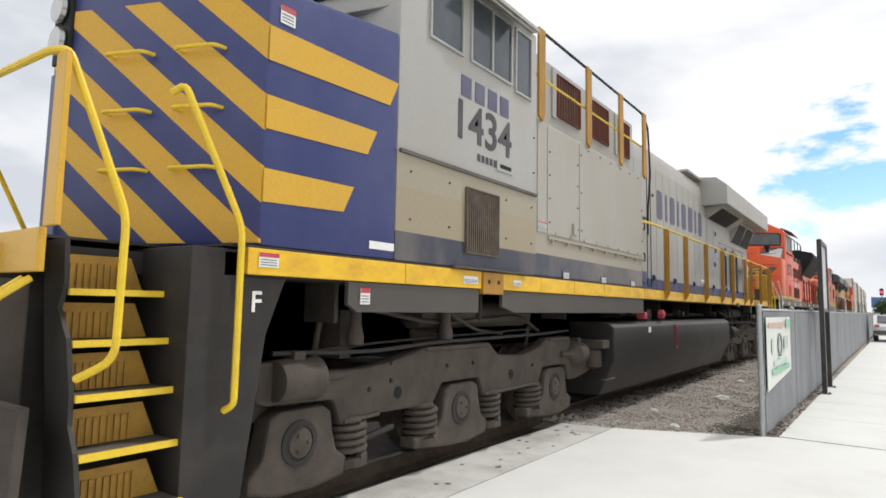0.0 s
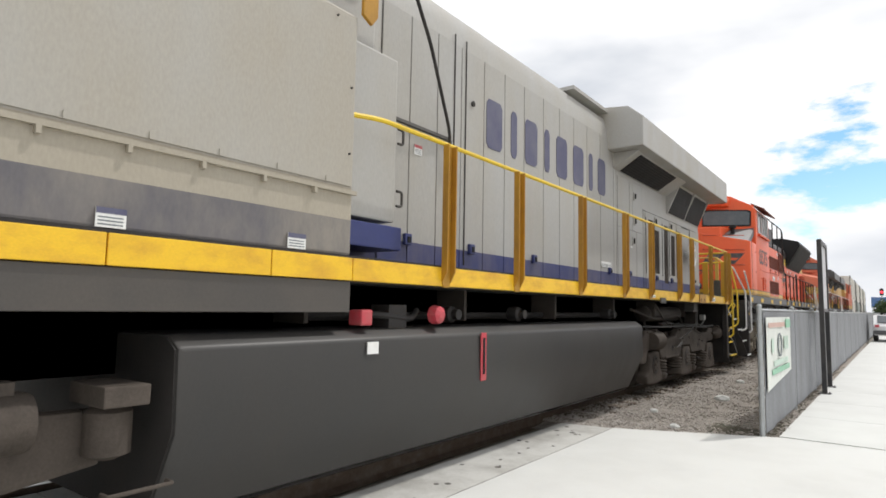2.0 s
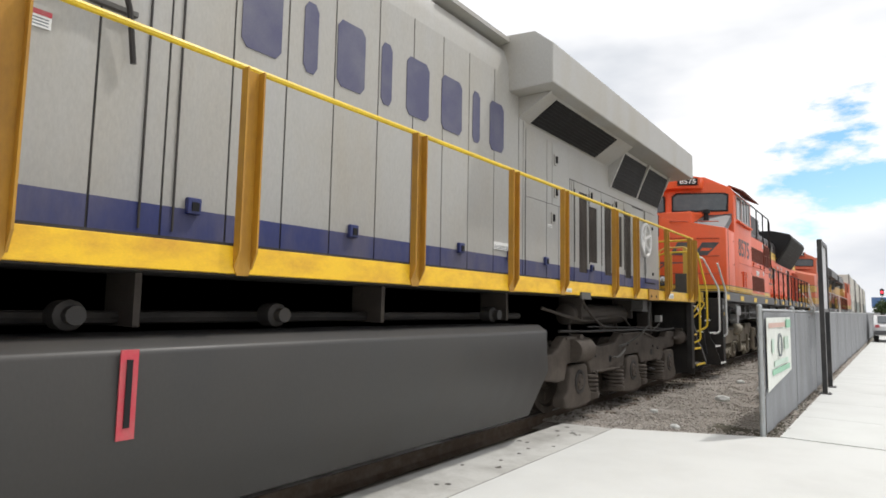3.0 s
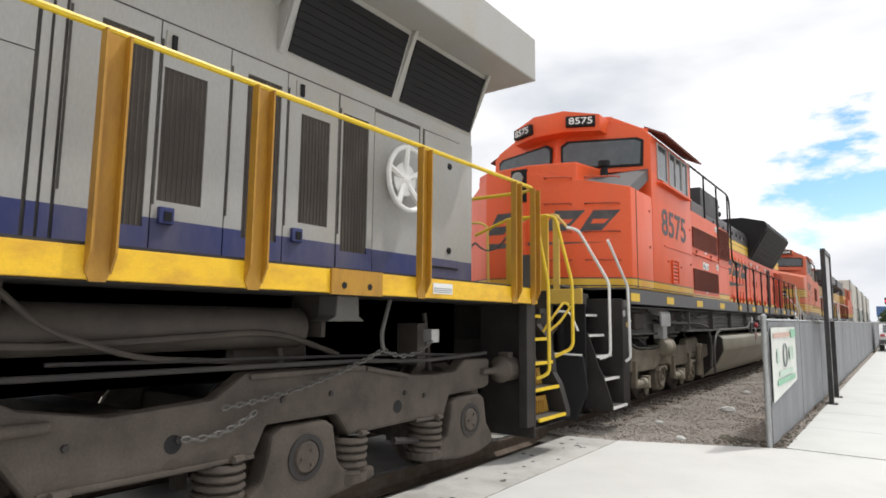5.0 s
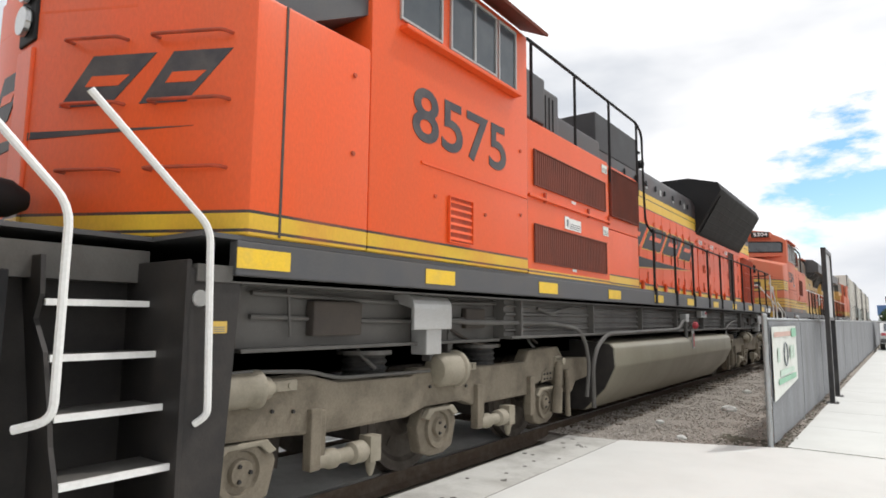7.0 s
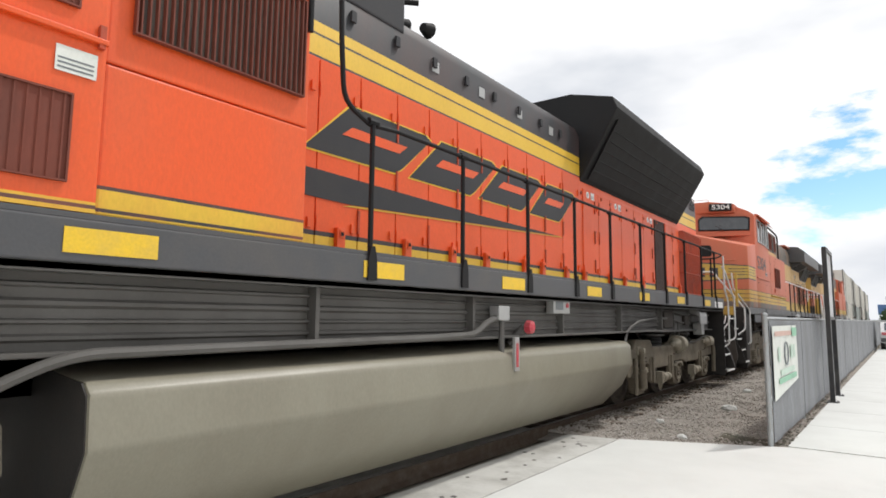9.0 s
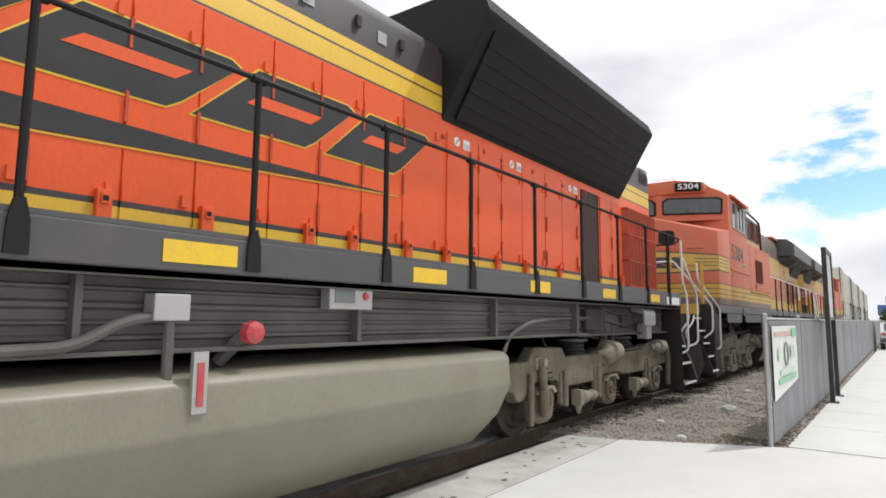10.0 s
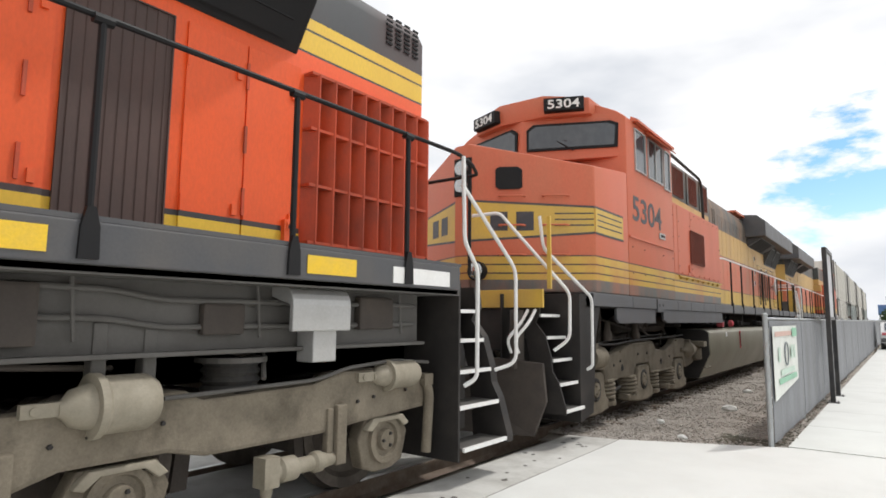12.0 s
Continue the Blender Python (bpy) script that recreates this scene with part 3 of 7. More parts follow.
    turned(bm, [(1.20, 0.045), (1.36, 0.045)], (0, c + 0.25, 0.98), n=12)
    put("damper_clevis", bm, "truck_pale", fr, bevel=0.008)
    put("yaw_damper", tube(nb(), [(1.28, c + 0.48, 0.86), (1.28, c + 0.50, 0.28)], 0.036, 10), material, fr, smooth=True)
    bm = tube(nb(), bent([(1.26, a - 0.44, 0.97), (1.28, a - 0.50, 0.84), (1.28, a - 0.46, 0.32)], 0.08), 0.045, 10)
    box(bm, 1.18, 1.3, a - 0.53, a - 0.41, 0.90, 1.0)
    put("yaw_damper", bm, material, fr, smooth=True)
    # rubber stacks that carry the frame
    for u in (b + 0.95, b - 0.80):
        bm = turned(nb(), [(0.98 + 0.03 * i, 0.20 if i % 2 else 0.175) for i in range(8)], (1.0, u, 0), "z", n=20)
        put("rubber_spring", bm, "rubber", fr, "black rubber spring stack")
        put("spring_plate", turned(nb(), [(1.19, 0.24), (1.225, 0.24)], (1.0, u, 0), "z", n=20), "frame_steel", fr)
    bm = tube(nb(), bent([(1.26, a - 0.5, 1.10), (1.26, a - 0.05, 1.14), (1.26, a + 0.5, 1.11), (1.25, a + 0.80, 1.04), (1.25, b - 0.2, 1.02)], 0.1), 0.014)
    for u in (a + 1.15, c - 0.2):
        tube(bm, bent([(1.0, u, 1.5), (1.1, u + 0.02, 1.2), (1.22, u + 0.1, 1.08)], 0.12), 0.018)
    put("brake_pipe", bm, "frame_steel", fr, smooth=True)
    put("beam_plate", prism(nb(), [(c - 0.16, 0.74), (c + 0.10, 0.76), (c + 0.12, 0.86), (c - 0.02, 0.90), (c - 0.12, 0.86)], "x", 1.24, 1.252), material, fr, bevel=0.004)
    bm = bolts(nb(), 1.25, [(c + q, z) for q in (-0.09, -0.01, 0.07) for z in (0.78, 0.84)] + [(u + q, z) for u in axles[:2] for q, z in ((-0.2, 0.88), (0.2, 0.86), (0.38, 0.84))], 0.016)
    put("frame_bolts", bm, "dark", fr)
    # brackets and hangers between truck and frame
    bm = nb()
    for u in (b - 0.12, b + 0.16):
        box(bm, 1.12, 1.22, u - 0.04, u + 0.04, 1.10, 1.46)
    box(bm, 1.10, 1.2, b - 0.16, b + 0.2, 1.38, 1.46)
    put("frame_bracket", bm, "frame_steel", fr, bevel=0.012)
    truck_gear(fr, axles)
    return fr


def handrail(loco, ys, z0, z1, x, rail_mat, post_mat, wide, far=True):
    for y in ys:
        bm = nb()
        if wide:    # pressed channel posts with a pointed foot
            prism(bm, [(y - wide / 2, z0 + 0.06), (y - wide * 0.3, z0), (y + wide * 0.3, z0), (y + wide / 2, z0 + 0.06), (y + wide / 2, z1), (y - wide / 2, z1)], "x", x + 0.004, x + 0.014)
            for s in (-1, 1):
                e = y + s * wide / 2
                prism(bm, [(x + 0.014, z0 + 0.04), (x + 0.066, z0 + 0.14), (x + 0.066, z1), (x + 0.014, z1)], "y", min(e, e - s * 0.012), max(e, e - s * 0.012))
        else:
            tube(bm, [(x - 0.02, y, z0 + 0.02), (x - 0.02, y, z1)], 0.021)
            prism(bm, [(y - 0.05, z0), (y + 0.05, z0), (y + 0.045, z0 + 0.16), (y + 0.02, z0 + 0.26), (y - 0.02, z0 + 0.26), (y - 0.045, z0 + 0.16)], "x", x - 0.02, x + 0.015)
        part("handrail_post", twin(bm), post_mat, loco)


def chain(bm, pts, link=0.05, r=0.008):
    pts = [Vector(p) for p in pts]
    k = 0
    for a, b in zip(pts, pts[1:]):
        n = max(1, int((b - a).length / link))
        d = (b - a).normalized()
        for i in range(n):
            c = a + (b - a) * ((i + 0.5) / n)
            side = Vector((1, 0, 0)) if k % 2 else d.cross(Vector((1, 0, 0))).normalized()
            ring = [c + d * (math.cos(t) * link * 0.75) + side * (math.sin(t) * link * 0.36) for t in np.linspace(0, 2 * math.pi, 9)]
            tube(bm, ring, r, 4)
            k += 1
    return bm


def sag(a, b, drop, n=10):
    a, b = Vector(a), Vector(b)
    return [a + (b - a) * t - Vector((0, 0, drop * 4 * t * (1 - t))) for t in np.linspace(0, 1, n)]


def coupler(loco, y, way, label="dark knuckle coupler"):
    bm = nb()
    box(bm, -0.13, 0.13, min(y, y + way * 0.75), max(y, y + way * 0.75), 0.78, 1.0)
    prism(bm, [(-0.2, y), (-0.26, y - way * 0.12), (-0.22, y - way * 0.30), (-0.05, y - way * 0.16), (0.06, y - way * 0.34), (0.2, y - way * 0.30), (0.22, y - way * 0.05), (0.15, y)], "z", 0.72, 1.06)
    part("coupler", bm, "under", loco, label, bevel=0.02)
    bm = nb()
    for k, x in enumerate((0.35, 0.48, 0.6, -0.35, -0.5)):
        tube(bm, bent([(x, y + way * 0.35, 1.25), (x + 0.02, y + way * 0.05, 1.12), (x + 0.05, y - way * 0.18, 0.75 + 0.05 * k), (x + 0.08, y - way * 0.35, 0.85)], 0.2, 6), 0.02)
    part("air_hose", bm, "rubber", loco, smooth=True)


def step_well(loco, y0, y1, mats, zs, end, lean=0.08):
    """A corner stairway between y0 and y1: stringers, treads with bright edges and risers, each tread further out than the one above. end: -1 at a front, 1 at a rear."""
    body, edge, riser = mats
    n = len(zs)
    inner, outer = (y1, y0) if end < 0 else (y0, y1)
    bm = box(nb(), 0.80, 1.50, inner - 0.015, inner + 0.015, 0.22, 1.82)
    box(bm, 0.80, 0.83, y0 - (0.25 if end < 0 else 0), y1 + (0.30 if end > 0 else 0), 0.3, 1.8)
    part("step_well", twin(bm), body, loco, bevel=0.006)
    top, q = 1.53 - lean * (n - 1), zs[0] - zs[-1]
    prof = [(top - 0.30, 1.82), (top - 0.02, 1.82), (top + 0.01, zs[0] + 0.03), (top - 0.05, zs[0] - 0.1), (1.53 - lean * (n - 2), zs[1] + 0.02), (1.53 - lean * (n - 3), zs[2] + 0.02), (1.46 - lean * (n - 4), zs[2] - 0.14), (1.54 - lean, zs[3] + 0.02), (1.55, zs[4] + 0.03), (1.55, zs[4] - 0.05), (1.15, zs[4] - 0.05), (1.1, 0.9)]
    part("step_stringer", twin(prism(nb(), prof, "y", outer - 0.012, outer + (0.10 if end > 0 else 0.012))), body, loco, "dark cut-out stair stringer")
    for k, z in enumerate(zs):
        o = 1.53 - lean * (n - 1 - k)
        t = part("step_tread", twin(box(nb(), o - 0.30, o, y0 + 0.02, y1 - 0.02, z - 0.025, z)), "frame_steel", loco)
        part("step_edge", box(nb(), o - 0.004, o + 0.02, y0 + 0.015, y1 - 0.015, z - 0.03, z + 0.006), edge, t, "bright painted step edge")
        if riser:
            zt = z + 0.20
            bm = prism(nb(), [(y0 + 0.03, z + 0.005), (y1 - 0.04, z + 0.005), (y1 - 0.12, zt), (y0 + 0.03, zt)], "x", o - 0.20, o - 0.19)
            m = 9
            for i in range(m):
                y = y0 + 0.06 + (y1 - y0 - 0.25) * i / (m - 1)
                box(bm, o - 0.19, o - 0.178, y - 0.01, y + 0.01, z + 0.01, zt - 0.05)
            part("step_riser", bm, riser, t, "ribbed yellow riser")


def vent_grille(parent, x, y0, y1, z0, z1, n, back, slat, upright=True, name="grille", depth=0.02):
    bm = box(nb(), x - 0.01, x + 0.004, y0, y1, z0, z1)
    g = part(name, bm, back, parent, "dark slatted air grille")
    bm = nb()
    for i in range(n):
        if upright:
            y = y0 + (y1 - y0) * (i + 0.5) / n
            prism(bm, [(x + 0.004, y - 0.008), (x + depth, y - 0.002), (x + depth, y + 0.006), (x + 0.004, y + 0.004)], "z", z0, z1)
        else:
            z = z0 + (z1 - z0) * (i + 0.5) / n
            prism(bm, [(x + 0.004, z - 0.012), (x + depth, z - 0.02), (x + depth, z - 0.012), (x + 0.004, z + 0.012)], "y", y0, y1)
    part("slats", bm, slat, g)
    bm = nb()
    for q in ((y0 - 0.01, y1 + 0.01, z0 - 0.01, z0), (y0 - 0.01, y1 + 0.01, z1, z1 + 0.01), (y0 - 0.01, y0, z0, z1), (y1, y1 + 0.01, z0, z1)):
        box(bm, x, x + depth + 0.006, q[0], q[1], q[2], q[3])
    part("grille_frame", bm, slat, g)
    return g


def hood_doors(loco, x, ys, z0, z1, material, latch_mat, skip=(), seal=None):
    """A row of tall doors, each a thin proud panel with latches and hinges."""
    if seal:
        part("door_seal", twin(box(nb(), x, x + 0.004, ys[0], ys[-1], z0, z1)), seal, loco)
    for i, (a, b) in enumerate(zip(ys, ys[1:])):
        if i in skip:
            part("door_strip", twin(box(nb(), x, x + 0.014, a + 0.006, b - 0.006, z0, z1)), material, loco)
            continue
        d = part("hood_door", twin(box(nb(), x, x + 0.014, a + 0.008, b - 0.008, z0, z1)), material, loco)
        for z in () if seal else (z0 + 0.22, z1 - 0.25):
            part("latch", box(nb(), x + 0.014, x + 0.034, b - 0.09, b - 0.05, z - 0.04, z + 0.04), latch_mat, d)
            part("hinge", box(nb(), x + 0.014, x + 0.024, a + 0.01, a + 0.025, z - 0.06, z + 0.06), material, d)


def window(parent, name, x, y0, y1, z0, z1, frame_mat, bars=1, axis="side"):
    """A framed pane in a side wall (at x) or a front wall (at y = x)."""
    bm = nb()
    e = 0.024
    fr = ((y0 - e, y1 + e, z0 - e, z0), (y0 - e, y1 + e, z1, z1 + e), (y0 - e, y0, z0, z1), (y1, y1 + e, z0, z1))
    fr += tuple((y0 + (y1 - y0) * (k + 1) / (bars + 1) - 0.015, y0 + (y1 - y0) * (k + 1) / (bars + 1) + 0.015, z0, z1) for k in range(bars))
    for a, b, c, d in fr:
        if axis == "side":
            box(bm, x - 0.01, x + 0.025, a, b, c, d)
        else:
            box(bm, a, b, x - 0.025, x + 0.01, c, d)
    w = part(name, bm, frame_mat, parent, bevel=0.006)
    bm = box(nb(), x - 0.02, x + 0.006, y0, y1, z0, z1) if axis == "side" else box(nb(), y0, y1, x - 0.006, x + 0.02, z0, z1)
    part("pane", bm, "glass", w, "dark cab glass")
    return w


def lamp_pair(loco, x, y, z, upright=True):
    bm = box(nb(), x - 0.14, x + 0.14, y - 0.02, y + 0.05, z - 0.27, z + 0.27)
    h = part("headlight_housing", bm, "black", loco, bevel=0.015)
    for dz in (0.12, -0.12):
        bm = turned(nb(), [(-0.05, 0.10), (-0.02, 0.105), (0.0, 0.09), (0.0, 0.01)], (x, y - 0.015, z + dz), "y", n=20)
        part("headlight", bm, "chrome", h, "round glass headlight", smooth=True)


def ditch_light(loco, x, y, z):
    bm = turned(nb(), [(-0.10, 0.115), (-0.09, 0.13), (0.02, 0.12), (0.12, 0.06), (0.12, 0.01)], (x, y, z), "y", n=20)
    h = part("ditch_light", bm, "black", loco, smooth=True)
    part("lens", turned(nb(), [(-0.165, 0.015), (-0.155, 0.06), (-0.13, 0.098), (-0.09, 0.118), (-0.09, 0.01)], (x, y, z), "y", n=20), "chrome", h, smooth=True)


def number_box(loco, text, x, y, z, w=0.62, h=0.2, turn=0.0):
    """A number board facing the front, swung round its middle."""
    b = part("number_board", box(nb(), x - w / 2, x + w / 2, y - 0.06, y + 0.12, z - h / 2, z + h / 2), "black", loco, "black number board with white figures", bevel=0.012)
    f = written("figures", text, "white", b, (x - w * 0.4, y - 0.062, z - h * 0.34), "front", (w * 0.8, h * 0.68))
    swing = Matrix.Translation((x, y, z)) @ Matrix.Rotation(radians(turn), 4, "Z") @ Matrix.Translation((-x, -y, -z))
    b.data.transform(swing), f.data.transform(swing)


def board_housing(cab, front, flat, side, back, roof, z0, z1, material):
    """The overhanging housing above the windscreens: a flat middle and two swept faces for the number boards."""
    bm = nb()
    ring = [(side, roof), (side, back), (flat, front), (-flat, front), (-side, back), (-side, roof)]
    lo = [bm.verts.new((x, y + 0.05, z0)) for x, y in ring]
    hi = [bm.verts.new((x, y + 0.02, z1 - 0.10 * (abs(x) / side) ** 2)) for x, y in ring]
    bm.faces.new(lo[::-1]), bm.faces.new(hi)
    for i in range(6):
        bm.faces.new((lo[i], lo[(i + 1) % 6], hi[(i + 1) % 6], hi[i]))
    part("board_housing", bm, material, cab, "faceted housing of the number boards", bevel=0.025, smooth=True)


def brow(cab, y0, deep, material, z0, z1, s0, s1):
    """The V-shaped front of a cab above the nose, with its two windscreens."""
    def fy(x):
        return y0 - deep * (1 - abs(x) / 1.5) + 0.02
    bm = nb()
    ring = [(1.5, y0 + 0.02), (0.0, y0 - deep + 0.02), (-1.5, y0 + 0.02)]
    lo = [bm.verts.new((x, y, z0)) for x, y in ring]
    hi = [bm.verts.new((x, y + 0.05, z1 - 0.16 * abs(x) ** 2)) for x, y in ring]
    bm.faces.new(lo[::-1]), bm.faces.new(hi)
    for i in range(3):
        bm.faces.new((lo[i], lo[(i + 1) % 3], hi[(i + 1) % 3], hi[i]))
    part("cab_front", bm, material, cab, bevel=0.01)
    for s in (1, -1):
        for name, m, e, off in (("windscreen", "black", 0.0, 0.02), ("pane", "glass", 0.04, 0.028)):
            bm = nb()
            pts = [(0.09 + e, s0 + 0.02 + e), (1.42 - e, s0 + e), (1.44 - e, s1 - 0.05 - e), (1.34 - e, s1 - e), (0.20 + e, s1 + 0.03 - e), (0.09 + e, s1 - 0.05 - e)]
            a = [bm.verts.new((s * x, fy(x) - off, z)) for x, z in pts]
            c = [bm.verts.new((s * x, fy(x) + 0.07, z)) for x, z in pts]
            bm.faces.new(a), bm.faces.new(c[::-1])
            for i in range(6):
                bm.faces.new((a[i], c[i], c[(i + 1) % 6], a[(i + 1) % 6]))
            if name == "windscreen":
                w = part(name, bm, m, cab, "black-framed windscreen", bevel=0.006)
            else:
                part(name, bm, m, w, "dark cab glass")


def label_plate(loco, x, y0, y1, z0, z1, head="red", body="white"):
    p = slab("warning_label", x, rect(y0, y1, z0, z1), body, loco, 0.006, "small white warning label")
    if head:
        slab("label_heading", x + 0.006, rect(y0, y1, z1 - (z1 - z0) * 0.3, z1), head, p, 0.002)
    n = 3
    bm = nb()
    for i in range(n):
        z = z0 + (z1 - z0) * (0.12 + 0.18 * i)
        prism(bm, rect(y0 + 0.01, y1 - 0.015, z, z + (z1 - z0) * 0.07), "x", x + 0.006, x + 0.0075)
    part("print_bars", bm, "print_grey", p)


def underframe(loco, y0, y1, tank, tank_mat, sec):
    bm = box(nb(), -0.85, 0.85, y0, y1, 1.05, 1.75)
    for y in np.arange(y0 + 0.9, y1 - 0.3, 2.1):
        box(bm, 0.85, 1.2, y - 0.02, y + 0.02, 1.35, 1.74)
    mirrored(bm)
    part("underframe", bm, "under", loco)
    bm = nb()
    for y in (y0 + 2.0, y1 - 4.5):
        part("air_reservoir", turned(nb(), [(0, 0.05), (0.06, 0.15), (2.2, 0.15), (2.26, 0.05)], (1.0, y, 1.42), "y", n=14), "under", loco, smooth=True)
        tube(bm, bent([(1.12, y - 0.9, 1.5), (1.16, y + 0.3, 1.32), (1.16, y + 1.9, 1.40), (1.05, y + 2.6, 1.2)], 0.3), 0.022)
        tube(bm, bent([(1.2, y + 0.2, 1.62), (1.24, y + 0.4, 1.42), (1.2, y + 0.9, 1.25), (1.1, y + 1.6, 1.2)], 0.2), 0.018)
    part("air_pipe", bm, "under", loco, smooth=True)
    t = part("fuel_tank", prism(nb(), sec + [(-x, z) for x, z in sec[::-1]], "y", tank[0], tank[1]), tank_mat, loco, "big dusty steel fuel tank", bevel=0.025, smooth=True)
    # separate plates make both tank ends darker than the sides
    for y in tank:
        part("tank_end", prism(nb(), [(x * 0.985, z * 0.985 + 0.01) for x, z in sec] + [(-x * 0.985, z * 0.985 + 0.01) for x, z in sec[::-1]], "y", y - 0.008, y + 0.008), "dark", t, "dark steel tank end")
    return t


# ---- four-axle-window wide-cab engines with overhanging radiator wings ----
def wing_engine(u0, label, paint, name="locomotive", reverse=False):
    """The long-hood engine with a radiator wing. paint: the materials of its parts."""
    P = paint
    L = train_thing(name, u0, label, "locomotive", "train locomotives")
    ny = P["nose_y"]
    # platform, sill and end plates
    bm = box(nb(), -1.5, 1.5, 2.1, 22.88, 1.66, 1.80)
    box(bm, -0.95, 0.95, 1.24, 2.1, 1.66, 1.80)
    box(bm, -0.95, 0.95, 22.88, 23.42, 1.66, 1.80)
    box(bm, -0.80, 0.80, 1.20, 1.26, 1.1, 1.66)
    box(bm, -0.80, 0.80, 23.50, 23.56, 1.1, 1.66)
    part("platform", bm, "dark", L)
    cuts = [2.22, 3.72, 4.86, 5.26, 6.1, 7.0, 8.0, 9.0, 9.72, 22.9]
    for a, b in zip(cuts, cuts[1:]):
        if (a, b) == (4.86, 5.26):
            continue
        part("side_sill", twin(box(nb(), 1.5, 1.55, a + 0.004, b - 0.004, 1.67, 1.835)), P["sill"], L, "painted frame sill", bevel=0.006)
    bm = box(nb(), 1.5, 1.565, 4.87, 5.25, 1.62, 1.835)
    jp = part("jacking_pad", twin(bm), P["pad"], L, "rusty orange jacking pad", bevel=0.01)
    bm = nb()
    for y in (4.97, 5.15):
        turned(bm, [(1.56, 0.022), (1.569, 0.022)], (0, y, 1.74), n=10)
    part("bolt_holes", bm, "black", jp)
    part("walkway", prism(nb(), [(-0.97, 1.21), (0.97, 1.21), (0.97, ny - 0.2), (1.54, ny - 0.2), (1.54, 22.88), (0.97, 22.88), (0.97, 23.55), (-0.97, 23.55), (-0.97, 22.88), (-1.54, 22.88), (-1.54, ny - 0.2), (-0.97, ny - 0.2)], "z", 1.836, 1.852), P["deck"], L)
    for y in (1.16, 23.56):
        part("end_beam", box(nb(), -1.36, 1.36, y, y + 0.04, 1.63, 1.85), P["plate"] if y < 2 else "dark", L, bevel=0.008)
    # skirt along the front half
    for a, b in ((3.1, 4.84), (5.28, 9.72)):
        part("side_skirt", twin(prism(nb(), [(a, 1.665), (b, 1.665), (b, 1.44), (a + (0.25 if a > 4 else 0.1), 1.44), (a, 1.50)], "x", 1.49, 1.53)), P["skirt"], L, bevel=0.006)
    part("corner_post", twin(prism(nb(), [(1.90, 1.82), (2.22, 1.82), (2.22, 1.66), (2.56, 1.66), (2.42, 1.3), (2.28, 0.3), (1.90, 0.22)], "x", 1.40, 1.50)), "dark", L, bevel=0.01)
    # nose: an angled front that rises to the middle
    fy = ny - P["deep"]
    ring = [(-1.55, ny + 1.28), (-1.55, ny), (-0.12, fy), (0.12, fy), (1.55, ny), (1.55, ny + 1.28)]
    bm = nb()
    lo = [bm.verts.new((x, y, 1.852)) for x, y in ring]
    hi = [bm.verts.new((x, y, (3.56 if abs(x) > 1 else 3.90) + (0.16 if y > ny + 0.5 else 0))) for x, y in ring]
    mid = bm.verts.new((0.0, ny + 1.28, 4.12))
    bm.faces.new(lo[::-1])
    for i in range(5):
        bm.faces.new((lo[i], lo[i + 1], hi[i + 1], hi[i]))
    bm.faces.new((lo[5], lo[0], hi[0], mid, hi[5]))
    bm.faces.new((hi[0], hi[1], hi[2], mid)), bm.faces.new((hi[2], hi[3], mid)), bm.faces.new((hi[3], hi[4], hi[5], mid))
    nose = part("nose", bm, P["nose"], L, P["nose_label"], bevel=0.035, smooth=True)
    # cab
    y0, y1 = ny + 1.28, 5.98
    sec = [(1.55, 1.852), (1.55, 4.62), (1.40, 4.74), (0.85, 5.02), (0.3, 5.08)]
    cab = part("cab", prism(nb(), sec + [(-x, z) for x, z in sec[::-1]], "y", y0, y1), P["cab"], L, P["cab_label"], bevel=0.03, smooth=True)
    part("roof_edge", twin(prism(nb(), [(1.53, 4.70), (1.64, 4.64), (1.64, 4.60), (1.5, 4.63)], "y", y0 + 0.3, y1 - 0.1)), P["roof"], cab)
    window(cab, "cab_window", 1.55, 3.98, 4.45, 3.86, 4.50, "frame_alu", 0)
    window(cab, "cab_window", 1.55, 4.62, 5.36, 3.86, 4.50, "frame_alu", 1)
    window(cab, "cab_window", 1.55, 5.48, 5.80, 3.82, 4.50, "frame_alu", 0)
    bm = prism(nb(), [(1.56, 4.58), (1.78, 4.40), (1.79, 4.41), (1.57, 4.61)], "y", 4.5, 5.45)
    part("sun_shade", bm, P["roof"], cab)
    brow(cab, y0, P["screen"], P["cab"], 4.0, 5.0, 4.15, 4.58)
    for s in (1, -1):
        bm = tube(nb(), [(s * 0.8, y0 - 0.26, 4.14), (s * 0.5, y0 - 0.34, 4.34)], 0.012)
        tube(bm, [(s * 0.7, y0 - 0.28, 4.30), (s * 0.35, y0 - 0.36, 4.38)], 0.012)
        part("wiper", bm, "black", cab)
        if P["figures"]:
            number_box(L, P["figures"], s * 0.72, y0 - 0.42, 4.85, 0.62, 0.21, s * 22)
    board_housing(cab, y0 - 0.52, 0.40, 1.06, y0 - 0.26, y0 + 0.3, 4.70, 5.06, P["roof"] if P["figures"] else P["cab"])
    bm = tube(nb(), bent([(-0.3, y0 + 0.1, 5.06), (-0.3, y0 - 0.02, 5.2), (0.3, y0 - 0.02, 5.2), (0.3, y0 + 0.1, 5.06)], 0.06), 0.012)
    part("roof_grab_iron", bm, P["rail"], cab)
    # sill-level seam and vent panel on the cab's side
    bm = box(nb(), 1.55, 1.575, ny + 1.3, 5.96, 2.735, 2.765)
    # on the blue-nosed engine the rail is darker than the cab
    part("drip_rail", twin(bm), P["cab"] if P["nose"] != "blue" else "frame_steel", cab)
